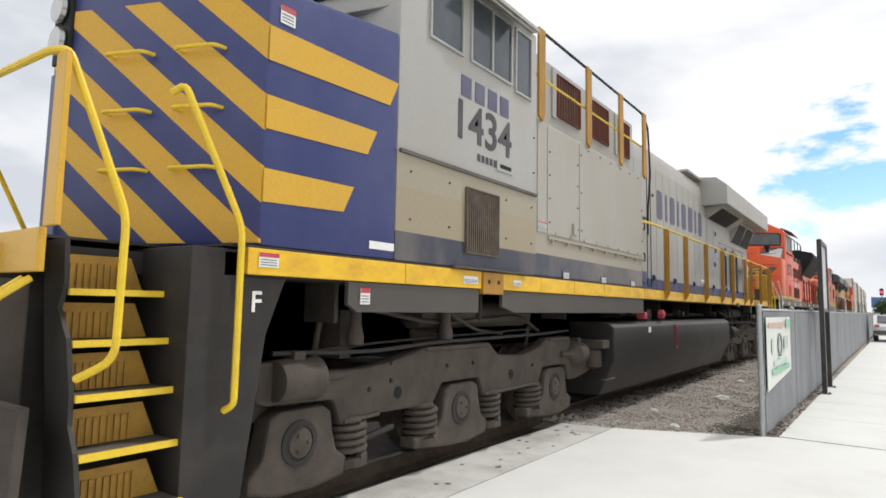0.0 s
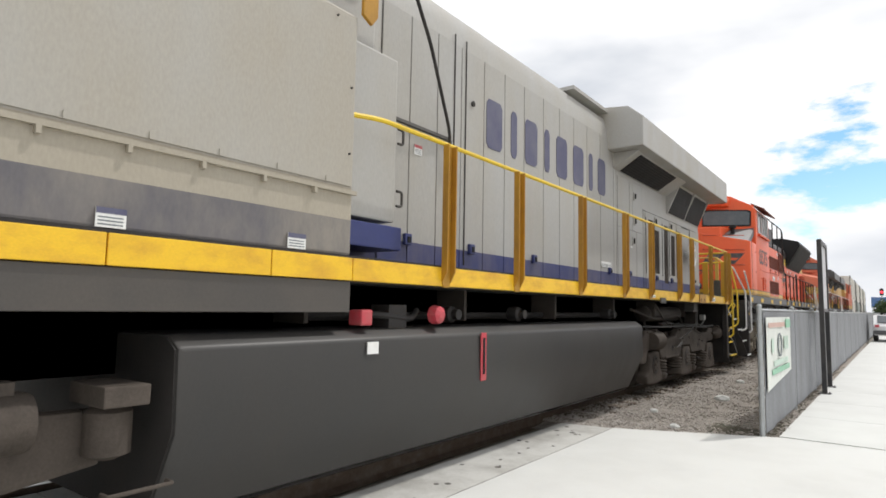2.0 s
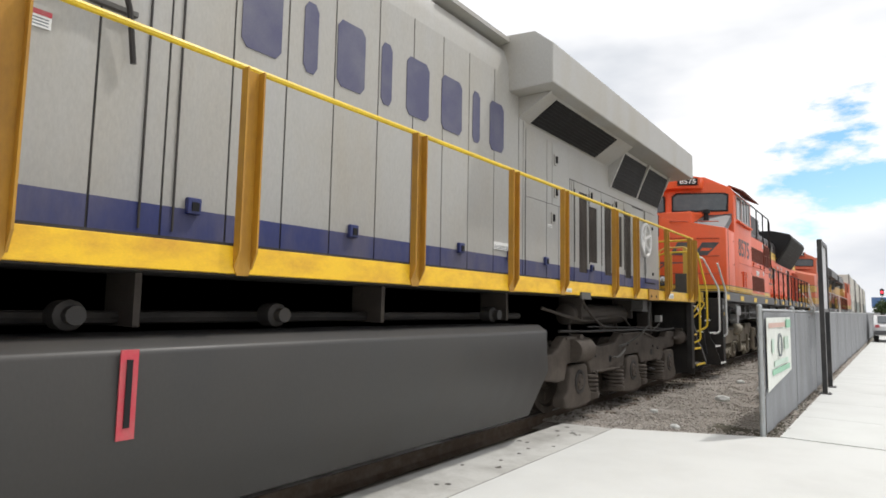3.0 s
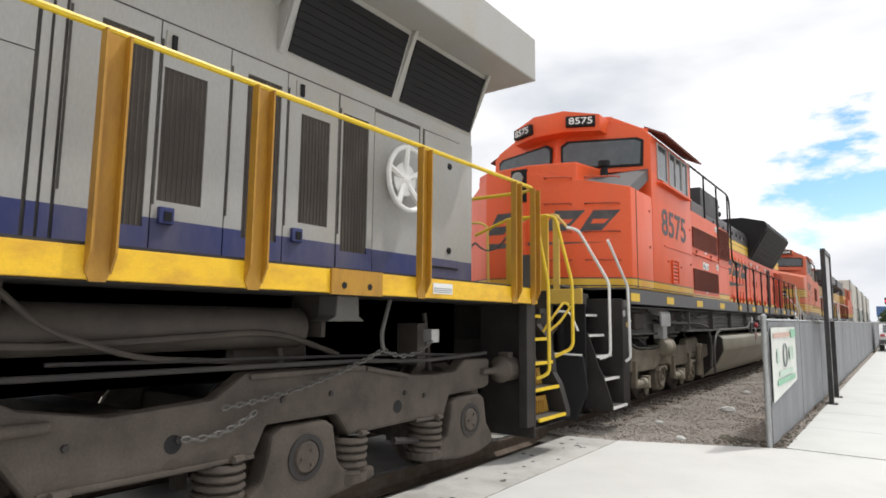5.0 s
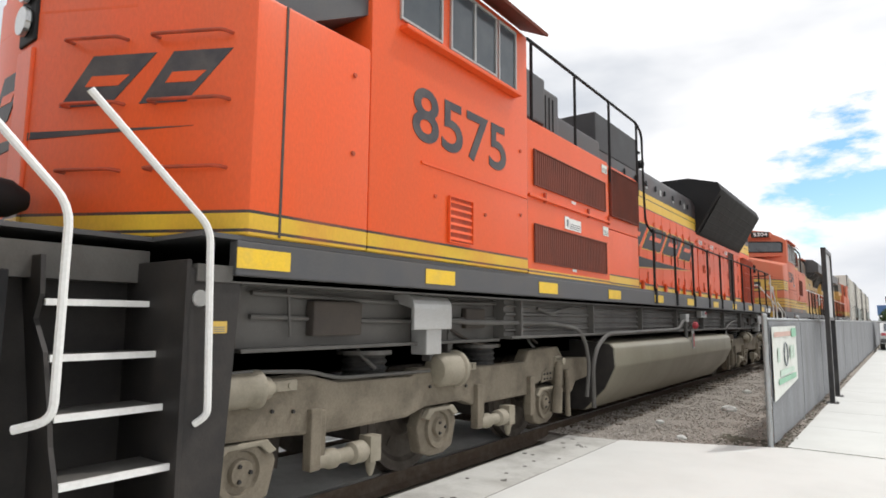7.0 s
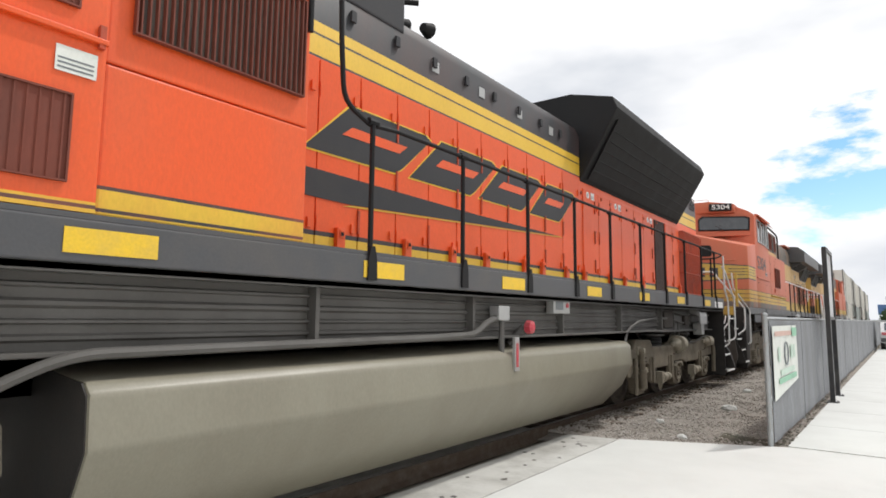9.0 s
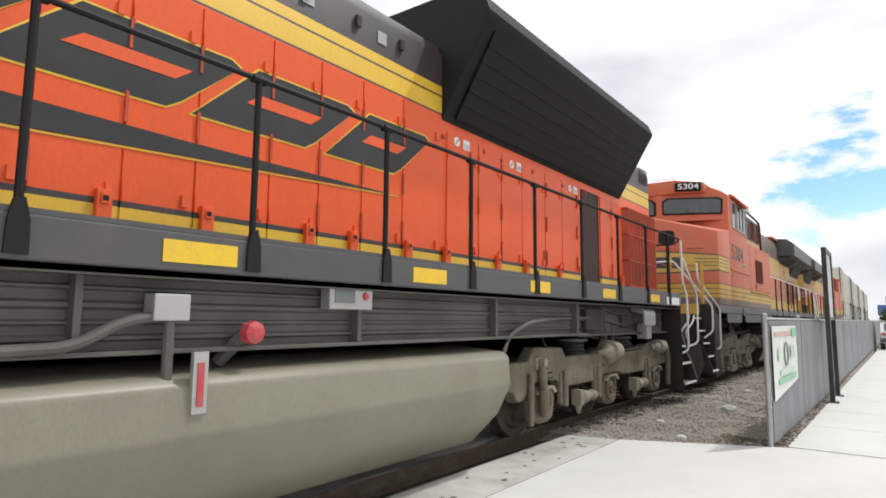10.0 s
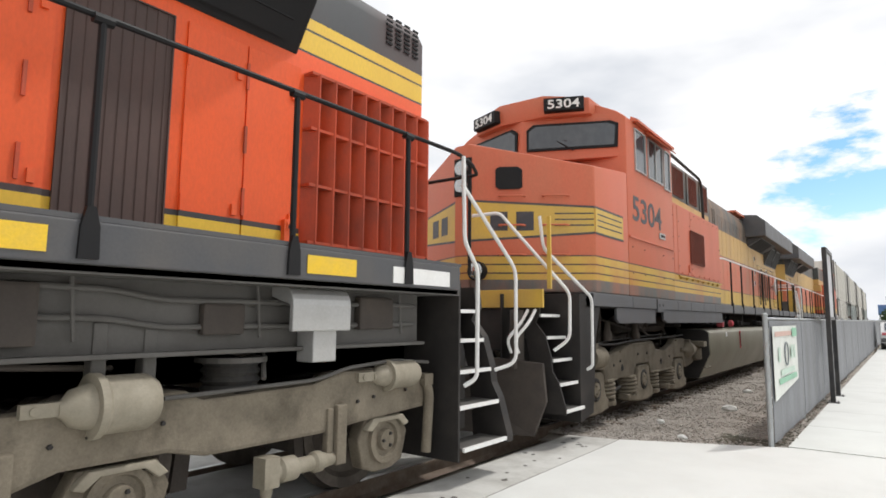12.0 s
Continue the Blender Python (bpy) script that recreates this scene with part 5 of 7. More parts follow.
def leased_engine(u0):
    L, nose, cab, hood, body, tank = wing_engine(u0, "blue-nosed grey diesel locomotive with yellow stripes on the track", C_PAINT)
    # side: the blue wraps past the nose and carries three yellow bars with slanted ends
    for z0, z1, ya, yb in ((3.05, 3.29, 3.47, 3.57), (2.60, 2.83, 3.23, 3.33), (2.13, 2.355, 3.0, 3.1)):
        slab("yellow_stripe", 1.552, [(2.305, z0), (ya, z0 + 0.03), (yb, z1), (2.305, z1 - 0.01)], "stripe", nose, 0.004)
    # front: the same bars run up and inwards across the nose
    def clipped(pts, z0, z1):
        """The part of a slanted bar between two heights."""
        for lim, keep in ((z0, 1), (z1, -1)):
            out = []
            for (xa, za), (xb, zb) in zip(pts, pts[1:] + pts[:1]):
                ina, inb = (za - lim) * keep >= 0, (zb - lim) * keep >= 0
                if ina:
                    out.append((xa, za))
                if ina != inb:
                    t = (lim - za) / (zb - za)
                    out.append((xa + (xb - xa) * t, lim))
            pts = out
        return pts

    for k in range(9):
        z = 2.12 + 0.465 * (k - 3)
        for x0, x1, y0, y1 in ((1.545, 0.125, 2.30, 1.704), (0.115, -0.115, 1.70, 1.70)):
            za, zb = z + 0.907 * (1.55 - x0), z + 0.907 * (1.55 - x1)
            pts = clipped([(x0, za), (x0, za + 0.235), (x1, zb + 0.235), (x1, zb)], 1.87, 3.52 if x0 > 1 else 3.80)
            if len(pts) < 3:
                continue
            bm = nb()
            ring = [[bm.verts.new((x, y0 + (y1 - y0) * (x0 - x) / (x0 - x1) + q, zz)) for x, zz in pts] for q in (-0.005, 0.012)]
            bm.faces.new(ring[0]), bm.faces.new(ring[1][::-1])
            for i in range(len(pts)):
                m = (i + 1) % len(pts)
                bm.faces.new((ring[0][i], ring[1][i], ring[1][m], ring[0][m]))
            part("yellow_stripe", twin(bm) if x0 > 1 else bm, "stripe", nose)
    # lettering: fleet marks as plain blocks, the road number as figures
    for k in range(4):
        y = 4.46 + 0.235 * k
        slab("fleet_mark", 1.552, rect(y, y + 0.17, 3.47, 3.67), "navy", cab, 0.004, "plain dark block of a fleet mark")
    written("road_number", "1434", "letter", cab, (1.552, 4.42, 3.05), "side", (0.98, 0.38), "dark painted road number")
    for k in range(6):
        slab("print_bar", 1.552, rect(4.75 + 0.075 * k, 4.80 + 0.075 * k, 2.90, 2.97), "letter", cab, 0.003)
    w = [0.36, 0.15, 0.34, 0.15, 0.36, 0.38, 0.15, 0.32]
    y = 12.46
    for k, a in enumerate(w):
        b = y + a
        c = min(0.05, a * 0.25)
        slab("fleet_mark", 0.945, [(y + c, 3.38), (b - c, 3.38), (b, 3.44), (b, 3.92), (b - c, 3.98), (y + c, 3.98), (y, 3.92), (y, 3.44)], "navy", hood, 0.006, "navy block of a painted mark")
        y = b + 0.22
    # labels
    for y in (6.72, 7.94, 9.13):
        label_plate(body, 1.532, y, y + 0.15, 1.86, 1.96, "navy")
    label_plate(body, 1.532, 6.06, 6.25, 2.42, 2.48)
    label_plate(L, 1.552, 2.3, 2.45, 1.72, 1.81)
    label_plate(L, 1.552, 4.54, 4.78, 1.71, 1.78, None)
    label_plate(L, 1.552, 5.46, 5.62, 1.72, 1.78, None)
    label_plate(nose, 1.552, 2.38, 2.5, 3.33, 3.45)
    slab("print_plate", 1.552, rect(3.28, 3.56, 1.92, 1.98), "white", nose, 0.004)
    written("end_mark", "F", "white", L, (1.502, 2.30, 1.44), "side", (0.07, 0.13), "white painted letter")
    label_plate(L, 1.535, 3.22, 3.32, 1.50, 1.62)
    label_plate(hood, 0.948, 11.12, 11.24, 3.0, 3.10)
    label_plate(hood, 0.948, 16.0, 16.44, 2.19, 2.28, None)
    label_plate(hood, 0.948, 17.42, 17.54, 2.62, 2.66, None)
    label_plate(L, 1.552, 16.70, 16.86, 1.70, 1.745, None)
    slab("sill_bracket", 1.55, rect(17.12, 17.40, 1.62, 1.71), "frame_steel", L, 0.03, "grey steel bracket on the sill")
    label_plate(L, 1.552, 21.0, 21.28, 1.71, 1.80, None)
    slab("sill_plate", 1.55, rect(19.83, 20.35, 1.66, 1.84), "post_ochre", L, 0.02, "rusty sill splice plate with bolt holes")
    bm = nb()
    for y in (19.95, 20.21):
        turned(bm, [(1.57, 0.024), (1.574, 0.024)], (0, y, 1.725), n=10)
    part("bolt_holes", bm, "black", L)
    for y in (10.98, 12.10, 13.60, 15.25, 16.32, 17.30, 18.89, 19.95):
        lt = part("door_latch", box(nb(), 0.945, 0.985, y, y + 0.10, 2.08, 2.19), "blue", hood, "blue recessed door latch", bevel=0.008)
        part("latch_pull", box(nb(), 0.985, 0.992, y + 0.03, y + 0.08, 2.10, 2.16), "black", lt)
    for y, z in ((12.16, 3.81), (10.55, 3.62)):
        part("lift_eye", turned(nb(), [(0.945, 0.03), (0.965, 0.035), (0.975, 0.015)], (0, y, z), n=12), "seam", hood)
    # slack chain over the rear truck
    bm = nb()
    for a, b, d in (((1.30, 19.2, 0.93), (1.30, 20.67, 1.24), 0.06), ((1.30, 20.67, 1.24), (1.30, 21.36, 1.32), 0.10), ((1.30, 18.95, 0.78), (1.30, 19.45, 0.88), 0.05)):
        chain(bm, sag(a, b, d, 7), 0.042, 0.007)
    part("safety_chain", bm, "frame_steel", L, "slack steel chain")
    bm = tube(nb(), bent([(1.30, 20.67, 1.24), (1.30, 20.64, 1.36), (1.30, 20.74, 1.65)], 0.1), 0.018)
    part("chain_hanger", bm, "frame_steel", L)
    bm = nb()
    prism(bm, [(19.96, 1.47), (20.34, 1.47), (20.28, 1.51), (20.27, 1.66), (20.05, 1.66), (20.04, 1.51)], "x", 1.2, 1.40)
    part("lifting_lug", bm, "frame_steel", L, bevel=0.01)
    part("chain_box", box(nb(), 1.2, 1.31, 21.31, 21.42, 1.28, 1.40), "frame_alu", L, "pale square box that holds the chain", bevel=0.008)
    # end platform chains
    bm = nb()
    chain(bm, sag((0.78, 23.54, 2.55), (0.3, 23.54, 2.50), 0.14))
    chain(bm, sag((0.3, 23.54, 2.5), (-0.8, 23.54, 2.5), 0.2))
    part("end_chain", bm, "frame_steel", L, "slack chain across the gangway")
    return L


def faded_paint(**more):
    p = dict(C_PAINT)
    p.update(nose_y=2.32, deep=0.87, screen=0.52, nose="old_lined", cab="old_lined", hood="old_hood", cabinet="old_lined", sill="sill_dark", deck="sill_dark", plate="old_yellow", skirt="sill_dark", roof="old_orange", wing="sill_dark", rail="white", post="black",
             post2="old_yellow", post_w=0.0, pad="sill_dark", slat="orange_grille", foot="old_orange", edge="white", riser=None, hand="white", tank="tank_tan", truck="truck_tan", top_posts=False,
             nose_label="faded orange nose with a yellow band", cab_label="faded orange cab lined in yellow", cabinet_label="faded orange equipment cabinet lined in yellow", hood_label="orange hood with a yellow upper band", wing_label="dark overhanging radiator wing")
    p.update(more)
    return p


def faded_engine(u0, figures, label):
    L, nose, cab, hood, body, tank = wing_engine(u0, label, faded_paint(figures=figures))
    def front_y(x):
        return 2.32 - 0.87 * (1.55 - max(0.12, abs(x))) / 1.43

    def front_shape(name, pts, m, off=0.005, label="", both=True):
        bm = nb()
        a = [bm.verts.new((x, front_y(x) - off, z)) for x, z in pts]
        c = [bm.verts.new((x, front_y(x) + 0.02, z)) for x, z in pts]
        bm.faces.new(a), bm.faces.new(c[::-1])
        k = len(pts)
        for i in range(k):
            bm.faces.new((a[i], c[i], c[(i + 1) % k], a[(i + 1) % k]))
        return part(name, twin(bm) if both else bm, m, nose, label)

    for z0, z1, m, rise in ((2.63, 2.66, "letter", -0.06), (2.66, 2.98, "old_yellow", 0.0), (2.98, 3.01, "letter", 0.10)):
        slab("band", 1.552, rect(2.33, 3.36, z0, z1), m, nose, 0.004)
        lo = -0.10 if rise <= 0 else 0.10
        hi = 0.10 if rise >= 0 else -0.10
        front_shape("band", [(1.545, z0), (0.13, z0 + lo), (0.13, z1 + hi), (1.545, z1)], m)
    for z in (2.74, 2.82, 2.90):
        slab("lining", 1.556, rect(2.4, 3.3, z, z + 0.018), "letter", nose, 0.002)
        front_shape("lining", [(1.54, z), (1.1, z), (1.1, z + 0.018), (1.54, z + 0.018)], "letter", 0.008)
    front_shape("fleet_mark", [(0.66, 2.68), (0.86, 2.68), (0.86, 2.94), (0.66, 2.94)], "letter", 0.009, "dark block of a painted mark")
    front_shape("fleet_mark", [(0.36, 2.68), (0.56, 2.68), (0.56, 2.94), (0.36, 2.94)], "letter", 0.009, "dark block of a painted mark")
    w = front_shape("nose_window", [(0.43, 3.28), (0.47, 3.25), (0.69, 3.25), (0.73, 3.28), (0.73, 3.52), (0.69, 3.56), (0.47, 3.56), (0.43, 3.52)], "black", 0.03, "small dark window in the nose", False)
    if figures:
        written("road_number", figures, "letter", cab, (1.552, 3.80, 3.02), "side", (1.45, 0.40), "dark painted road number")
    vent_grille(body, 1.535, 7.15, 8.16, 2.62, 3.26, 14, "red_brown", "red_brown")
    return L


# ---- the bright orange engine with a flared radiator ----
def orange_engine(u0):
    L = train_thing("locomotive", u0, "bright orange diesel locomotive with dark roof and yellow lining", "locomotive", "train locomotives")
    ny = 2.24
    bm = box(nb(), -1.5, 1.5, 1.95, 22.15, 1.70, 1.80)
    box(bm, -0.95, 0.95, 1.0, 1.95, 1.70, 1.90)
    box(bm, -0.95, 0.95, 22.15, 22.9, 1.70, 1.90)
    box(bm, -0.8, 0.8, 1.0, 1.06, 1.1, 1.70)
    box(bm, -0.8, 0.8, 22.86, 22.92, 1.1, 1.70)
    part("platform", bm, "frame_steel", L)
    part("side_sill", twin(box(nb(), 1.45, 1.53, 2.18, 22.12, 1.745, 1.96)), "sill_dark", L, "slate grey frame sill", bevel=0.012)
    part("sill_foot", twin(box(nb(), 1.3, 1.50, 2.18, 22.12, 1.71, 1.743)), "frame_steel", L)
    for y, w in ((2.22, 0.40), (4.05, 0.42), (6.09, 0.46), (8.15, 0.46), (10.18, 0.46), (12.17, 0.46), (14.29, 0.46), (16.3, 0.46), (18.35, 0.46), (20.37, 0.46)):
        part("sill_marker", box(nb(), 1.53, 1.536, y - 0.04, y + w - 0.04, 1.79, 1.915), "yel_mark", L, "yellow reflective sill marker")
    part("end_marker", box(nb(), 1.53, 1.536, 21.2, 21.95, 1.77, 1.90), "white", L)
    part("walkway", prism(nb(), [(-0.97, 1.0), (0.97, 1.0), (0.97, 1.95), (1.52, 1.95), (1.52, 22.15), (0.97, 22.15), (0.97, 22.92), (-0.97, 22.92), (-0.97, 22.15), (-1.52, 22.15), (-1.52, 1.95), (-0.97, 1.95)], "z", 1.961, 1.99), "sill_dark", L)
    part("front_plate", box(nb(), -1.28, 1.28, 0.95, 0.99, 1.72, 1.93), "old_yellow", L, bevel=0.01)
    # nose
    ring = [(-1.55, 3.28), (-1.55, ny), (-0.62, 1.50), (0.15, 1.50), (1.55, ny), (1.55, 3.28)]
    bm = nb()
    lo = [bm.verts.new((x, y, 1.992)) for x, y in ring]
    hi = [bm.verts.new((x, y, 3.57 if abs(x) > 1 else 3.84)) for x, y in ring]
    bm.faces.new(lo[::-1])
    for i in range(6):
        bm.faces.new((lo[i], lo[(i + 1) % 6], hi[(i + 1) % 6], hi[i]))
    bm.faces.new(hi[:3] + hi[3:])
    nose = part("nose", bm, "orange_cab", L, "orange faceted nose with yellow foot", bevel=0.03, smooth=True)
    bm = nb()
    top = [(-0.62, 1.52, 3.93), (0.15, 1.52, 3.95), (0.82, 1.874, 3.99), (0.82, 3.4, 4.12), (-0.95, 3.4, 4.12), (-0.95, 1.79, 3.95)]
    bot = [(-0.62, 1.498, 3.5), (0.15, 1.498, 3.5), (0.82, 1.852, 3.5), (0.82, 3.4, 3.5), (-0.95, 3.4, 3.5), (-0.95, 1.76, 3.5)]
    a, b = [bm.verts.new(p) for p in top], [bm.verts.new(p) for p in bot]
    bm.faces.new(a), bm.faces.new(b[::-1])
    for i in range(6):
        bm.faces.new((a[i], a[(i + 1) % 6], b[(i + 1) % 6], b[i]))
    part("nose_crown", bm, "orange", nose, bevel=0.03)
    bm = nb()
    v = [[bm.verts.new((x, y, z + dz)) for x, y, z in ((0.84, 2.00, 3.70), (1.50, 2.34, 3.585), (1.50, 3.30, 4.08), (0.84, 3.30, 4.08))] for dz in (0.0, -0.2)]
    bm.faces.new(v[0]), bm.faces.new(v[1][::-1])
    for i in range(4):
        bm.faces.new((v[0][i], v[1][i], v[1][(i + 1) % 4], v[0][(i + 1) % 4]))
    part("anti_glare_panel", twin(bm), "sill_dark", nose, "dark anti-glare slope below the windscreen")
    bm = turned(nb(), [(0, 0.07), (0.05, 0.06), (0.16, 0.06), (0.17, 0.10), (0.26, 0.10), (0.27, 0.02)], (1.05, 2.45, 3.82), "z", n=14)
    part("nose_vent", bm, "black", nose, smooth=True)
    # cab
    sec = [(1.55, 1.992), (1.55, 4.66), (1.42, 4.80), (0.85, 5.12), (0.3, 5.2)]
    cab = part("cab", prism(nb(), sec + [(-x, z) for x, z in sec[::-1]], "y", 3.28, 5.78), "orange_cab", L, "orange cab side over yellow lining", bevel=0.03, smooth=True)
    part("roof_visor", twin(prism(nb(), [(1.40, 4.84), (1.75, 4.66), (1.76, 4.69), (1.40, 4.88)], "y", 3.45, 5.9)), "red_brown", cab, "dark red visor over the side windows")
    window(cab, "cab_window", 1.55, 3.62, 4.15, 3.98, 4.58, "frame_alu", 0)
    window(cab, "cab_window", 1.55, 4.32, 5.08, 3.98, 4.58, "frame_alu", 1)
    window(cab, "cab_window", 1.55, 5.16, 5.48, 3.94, 4.58, "frame_alu", 0)
    part("arm_rest", box(nb(), 1.55, 1.64, 3.6, 5.5, 3.86, 3.90), "orange", cab, bevel=0.01)
    brow(cab, 3.28, 0.45, "orange", 4.05, 5.16, 4.13, 4.64)
    for s in (1, -1):
        number_box(L, "8575", s * 0.55, 2.68, 4.91, 0.50, 0.18, s * 25)
    board_housing(cab, 2.54, 0.29, 0.84, 2.80, 3.6, 4.75, 5.14, "orange")
    bm = tube(nb(), bent([(-0.3, 3.5, 5.18), (-0.3, 3.4, 5.32), (0.3, 3.4, 5.32), (0.3, 3.5, 5.18)], 0.06), 0.012)
    part("roof_grab_iron", bm, "black", cab)
    written("road_number", "8575", "letter", cab, (1.552, 3.78, 2.99), "side", (1.52, 0.48), "dark painted road number")
    part("cab_seam", twin(box(nb(), 1.55, 1.555, 2.46, 2.478, 2.0, 3.56)), "seam", nose)
    part("drip_rail", twin(box(nb(), 1.55, 1.565, 3.9, 5.74, 2.80, 2.82)), "orange", cab)
    vent_grille(cab, 1.553, 4.30, 4.66, 2.18, 2.58, 6, "orange_grille", "orange", False, "louvre")
    bm = bolts(nb(), 1.55, [(4.1, 2.55), (4.9, 2.5), (3.1, 2.7), (3.1, 3.3), (5.6, 2.6), (5.6, 3.3)], 0.02)
    part("lugs", bm, "orange_grille", cab)
    lamp_pair(L, 0.0, 1.50, 3.62)
    ditch_light(L, 0.27, 1.36, 2.22)
    bm = nb()
    for z in (2.42, 2.86, 3.3, 3.72):
        for x0, x1 in ((0.40, 0.75), (0.95, 1.40)):
            fa, fb = (1.50 + (q - 0.15) * 0.529 for q in (x0, x1))
            tube(bm, bent([(x0, fa + 0.02, z), (x0, fa - 0.07, z), (x1, fb - 0.07, z), (x1, fb + 0.02, z)], 0.04), 0.012)
    part("grab_iron", bm, "orange_grille", nose)
    part("nose_door", prism(nb(), rect(-0.13, 0.13, 2.05, 3.3), "y", 1.475, 1.51), "orange_cab", nose, bevel=0.008)

    def on_front(name, pts, m, off=0.006, label=""):
        # flat shapes that follow the angled front
        bm = nb()
        def yy(x):
            return 1.50 + (max(0.0, x - 0.15) * 0.529 if x > 0 else max(0.0, -x - 0.62) * 0.796)
        a = [bm.verts.new((x, yy(x) - off, z)) for x, z in pts]
        b = [bm.verts.new((x, yy(x) + 0.01, z)) for x, z in pts]
        bm.faces.new(a), bm.faces.new(b[::-1])
        n = len(pts)
        for i in range(n):
            bm.faces.new((a[i], b[i], b[(i + 1) % n], a[(i + 1) % n]))
        part(name, bm, m, nose, label)

    for a, w in ((-0.60, 0.40), (0.34, 0.40), (0.85, 0.36)):
        on_front("fleet_mark", [(a, 2.86), (a + w * 0.8, 2.86), (a + w + 0.2, 3.2), (a + 0.2, 3.2)], "letter", 0.006, "slanted dark block of a painted mark")
        on_front("mark_gap", [(a + 0.16, 2.99), (a + w * 0.8 + 0.05, 2.99), (a + w * 0.8 + 0.12, 3.06), (a + 0.2, 3.06)], "orange", 0.009)
    on_front("swoosh", [(-0.6, 2.62), (0.14, 2.65), (0.14, 2.70), (-0.6, 2.72)], "letter")
    on_front("swoosh", [(0.16, 2.65), (1.20, 2.70), (0.16, 2.70)], "letter")
    # full-width blower housing behind the cab
    hs = part("blower_housing", twin(box(nb(), 0.0, 1.50, 5.80, 8.26, 1.992, 3.76)), "orange", L, "orange full-width blower housing with grilles", bevel=0.02)
    part("blower_box_tail", twin(box(nb(), 0.0, 1.46, 8.27, 9.62, 1.992, 2.80)), "orange_cab", L, bevel=0.015)
    vent_grille(hs, 1.505, 6.0, 8.10, 3.02, 3.42, 40, "red_brown", "red_brown", True, "intake_grille", 0.012)
    vent_grille(hs, 1.505, 6.0, 8.10, 2.14, 2.56, 40, "red_brown", "red_brown", True, "intake_grille", 0.012)
    part("housing_ledge", twin(box(nb(), 1.50, 1.535, 5.85, 8.25, 2.86, 2.89)), "orange", hs, bevel=0.006)
    part("housing_foot", twin(box(nb(), 1.50, 1.512, 5.85, 8.25, 1.995, 2.05)), "orange_cab", hs)
    part("housing_seam", box(nb(), 1.5, 1.508, 5.80, 5.84, 2.0, 3.5), "seam", hs)
    label_plate(hs, 1.503, 6.92, 7.27, 2.61, 2.755, None)
    wp = slab("warning_label", 1.503, rect(6.79, 6.915, 2.61, 2.765), "white", hs, 0.006, "white warning label with a dark symbol")
    slab("label_symbol", 1.509, [(6.835, 2.66), (6.86, 2.635), (6.885, 2.64), (6.895, 2.70), (6.885, 2.735), (6.845, 2.735)], "print_grey", wp, 0.002)
    label_plate(hs, 1.503, 8.02, 8.21, 2.67, 2.80, None, "banner")
    label_plate(hs, 1.503, 8.02, 8.21, 3.57, 3.69, None, "banner")
    for y, z in ((7.0, 2.955), (7.0, 2.09)):
        slab("small_label", 1.503, rect(y, y + 0.12, z, z + 0.035), "white", hs, 0.004)
    for y in (6.25, 7.5, 8.22):
        part("housing_lug", box(nb(), 1.50, 1.53, y - 0.015, y + 0.015, 2.84, 2.96), "orange_grille", hs)
    vent_grille(L, 1.468, 8.40, 9.54, 3.01, 3.69, 26, "grille", "red_brown", True, "intake_grille", 0.03)
    part("grille_box", twin(box(nb(), 0.9, 1.455, 8.27, 9.62, 2.81, 3.76)), "orange", L, bevel=0.012)
    # dark roof gear and roof-walk rails above it
    bm = box(nb(), -1.15, 1.15, 5.85, 7.4, 3.56, 4.55)
    box(bm, -1.05, 1.05, 7.5, 9.1, 3.56, 4.35)
    box(bm, -1.2, 1.2, 6.3, 6.9, 4.0, 4.62)
    part("roof_equipment", bm, "sill_dark", L, "dark grey roof equipment", bevel=0.03)
    bm = nb()
    for k in range(12):
        y = 6.0 + 0.11 * k
        box(bm, 1.15, 1.16, y, y + 0.02, 3.75, 4.45)
    part("roof_slats", bm, "black", L)
    bm = tube(nb(), bent([(1.48, 5.9, 4.72), (1.48, 9.6, 4.72), (1.48, 9.86, 4.6), (1.48, 9.9, 3.55), (1.48, 9.94, 3.1), (1.5, 10.2, 2.98)], 0.12), 0.02)
    for y in (6.0, 7.2, 8.4, 9.6):
        tube(bm, [(1.48, y, 3.5), (1.48, y, 4.72)], 0.02)
    part("roof_walk_rail", twin(bm), "black", L, smooth=True)
    # hood
    sec = [(0.93, 1.992), (0.93, 4.30), (0.86, 4.45), (0.6, 4.54)]
    hood = part("hood", prism(nb(), sec + [(-x, z) for x, z in sec[::-1]], "y", 5.79, 22.28), "orange_hood", L, "orange hood with yellow-lined dark roof", bevel=0.02, smooth=True)
    doors = [9.66, 10.16, 10.65, 11.15, 11.65, 12.15, 12.63, 13.23, 13.72, 14.22, 14.78, 15.38]
    hood_doors(hood, 0.93, doors, 2.03, 3.64, "orange_hood", "orange")
    hood_doors(hood, 0.93, [15.5, 16.11, 16.62, 17.13, 17.77, 18.30, 18.94], 2.03, 3.5, "orange_hood", "orange")
    hood_doors(hood, 0.93, [19.72, 20.2, 20.7], 2.03, 3.5, "orange_hood", "orange")
    for y in (10.42, 11.30, 12.05, 12.72, 13.62, 14.11, 14.85, 15.48, 16.51, 17.20, 18.17, 20.6):
        bm = box(nb(), 0.944, 0.99, y - 0.045, y + 0.045, 2.06, 2.24)
        box(bm, 0.99, 1.0, y - 0.025, y + 0.025, 2.15, 2.22)
        c = part("door_catch", bm, "orange", hood, bevel=0.006)
        part("catch_hole", box(nb(), 1.0, 1.003, y - 0.016, y + 0.016, 2.17, 2.20), "black", c)
    bm = nb()
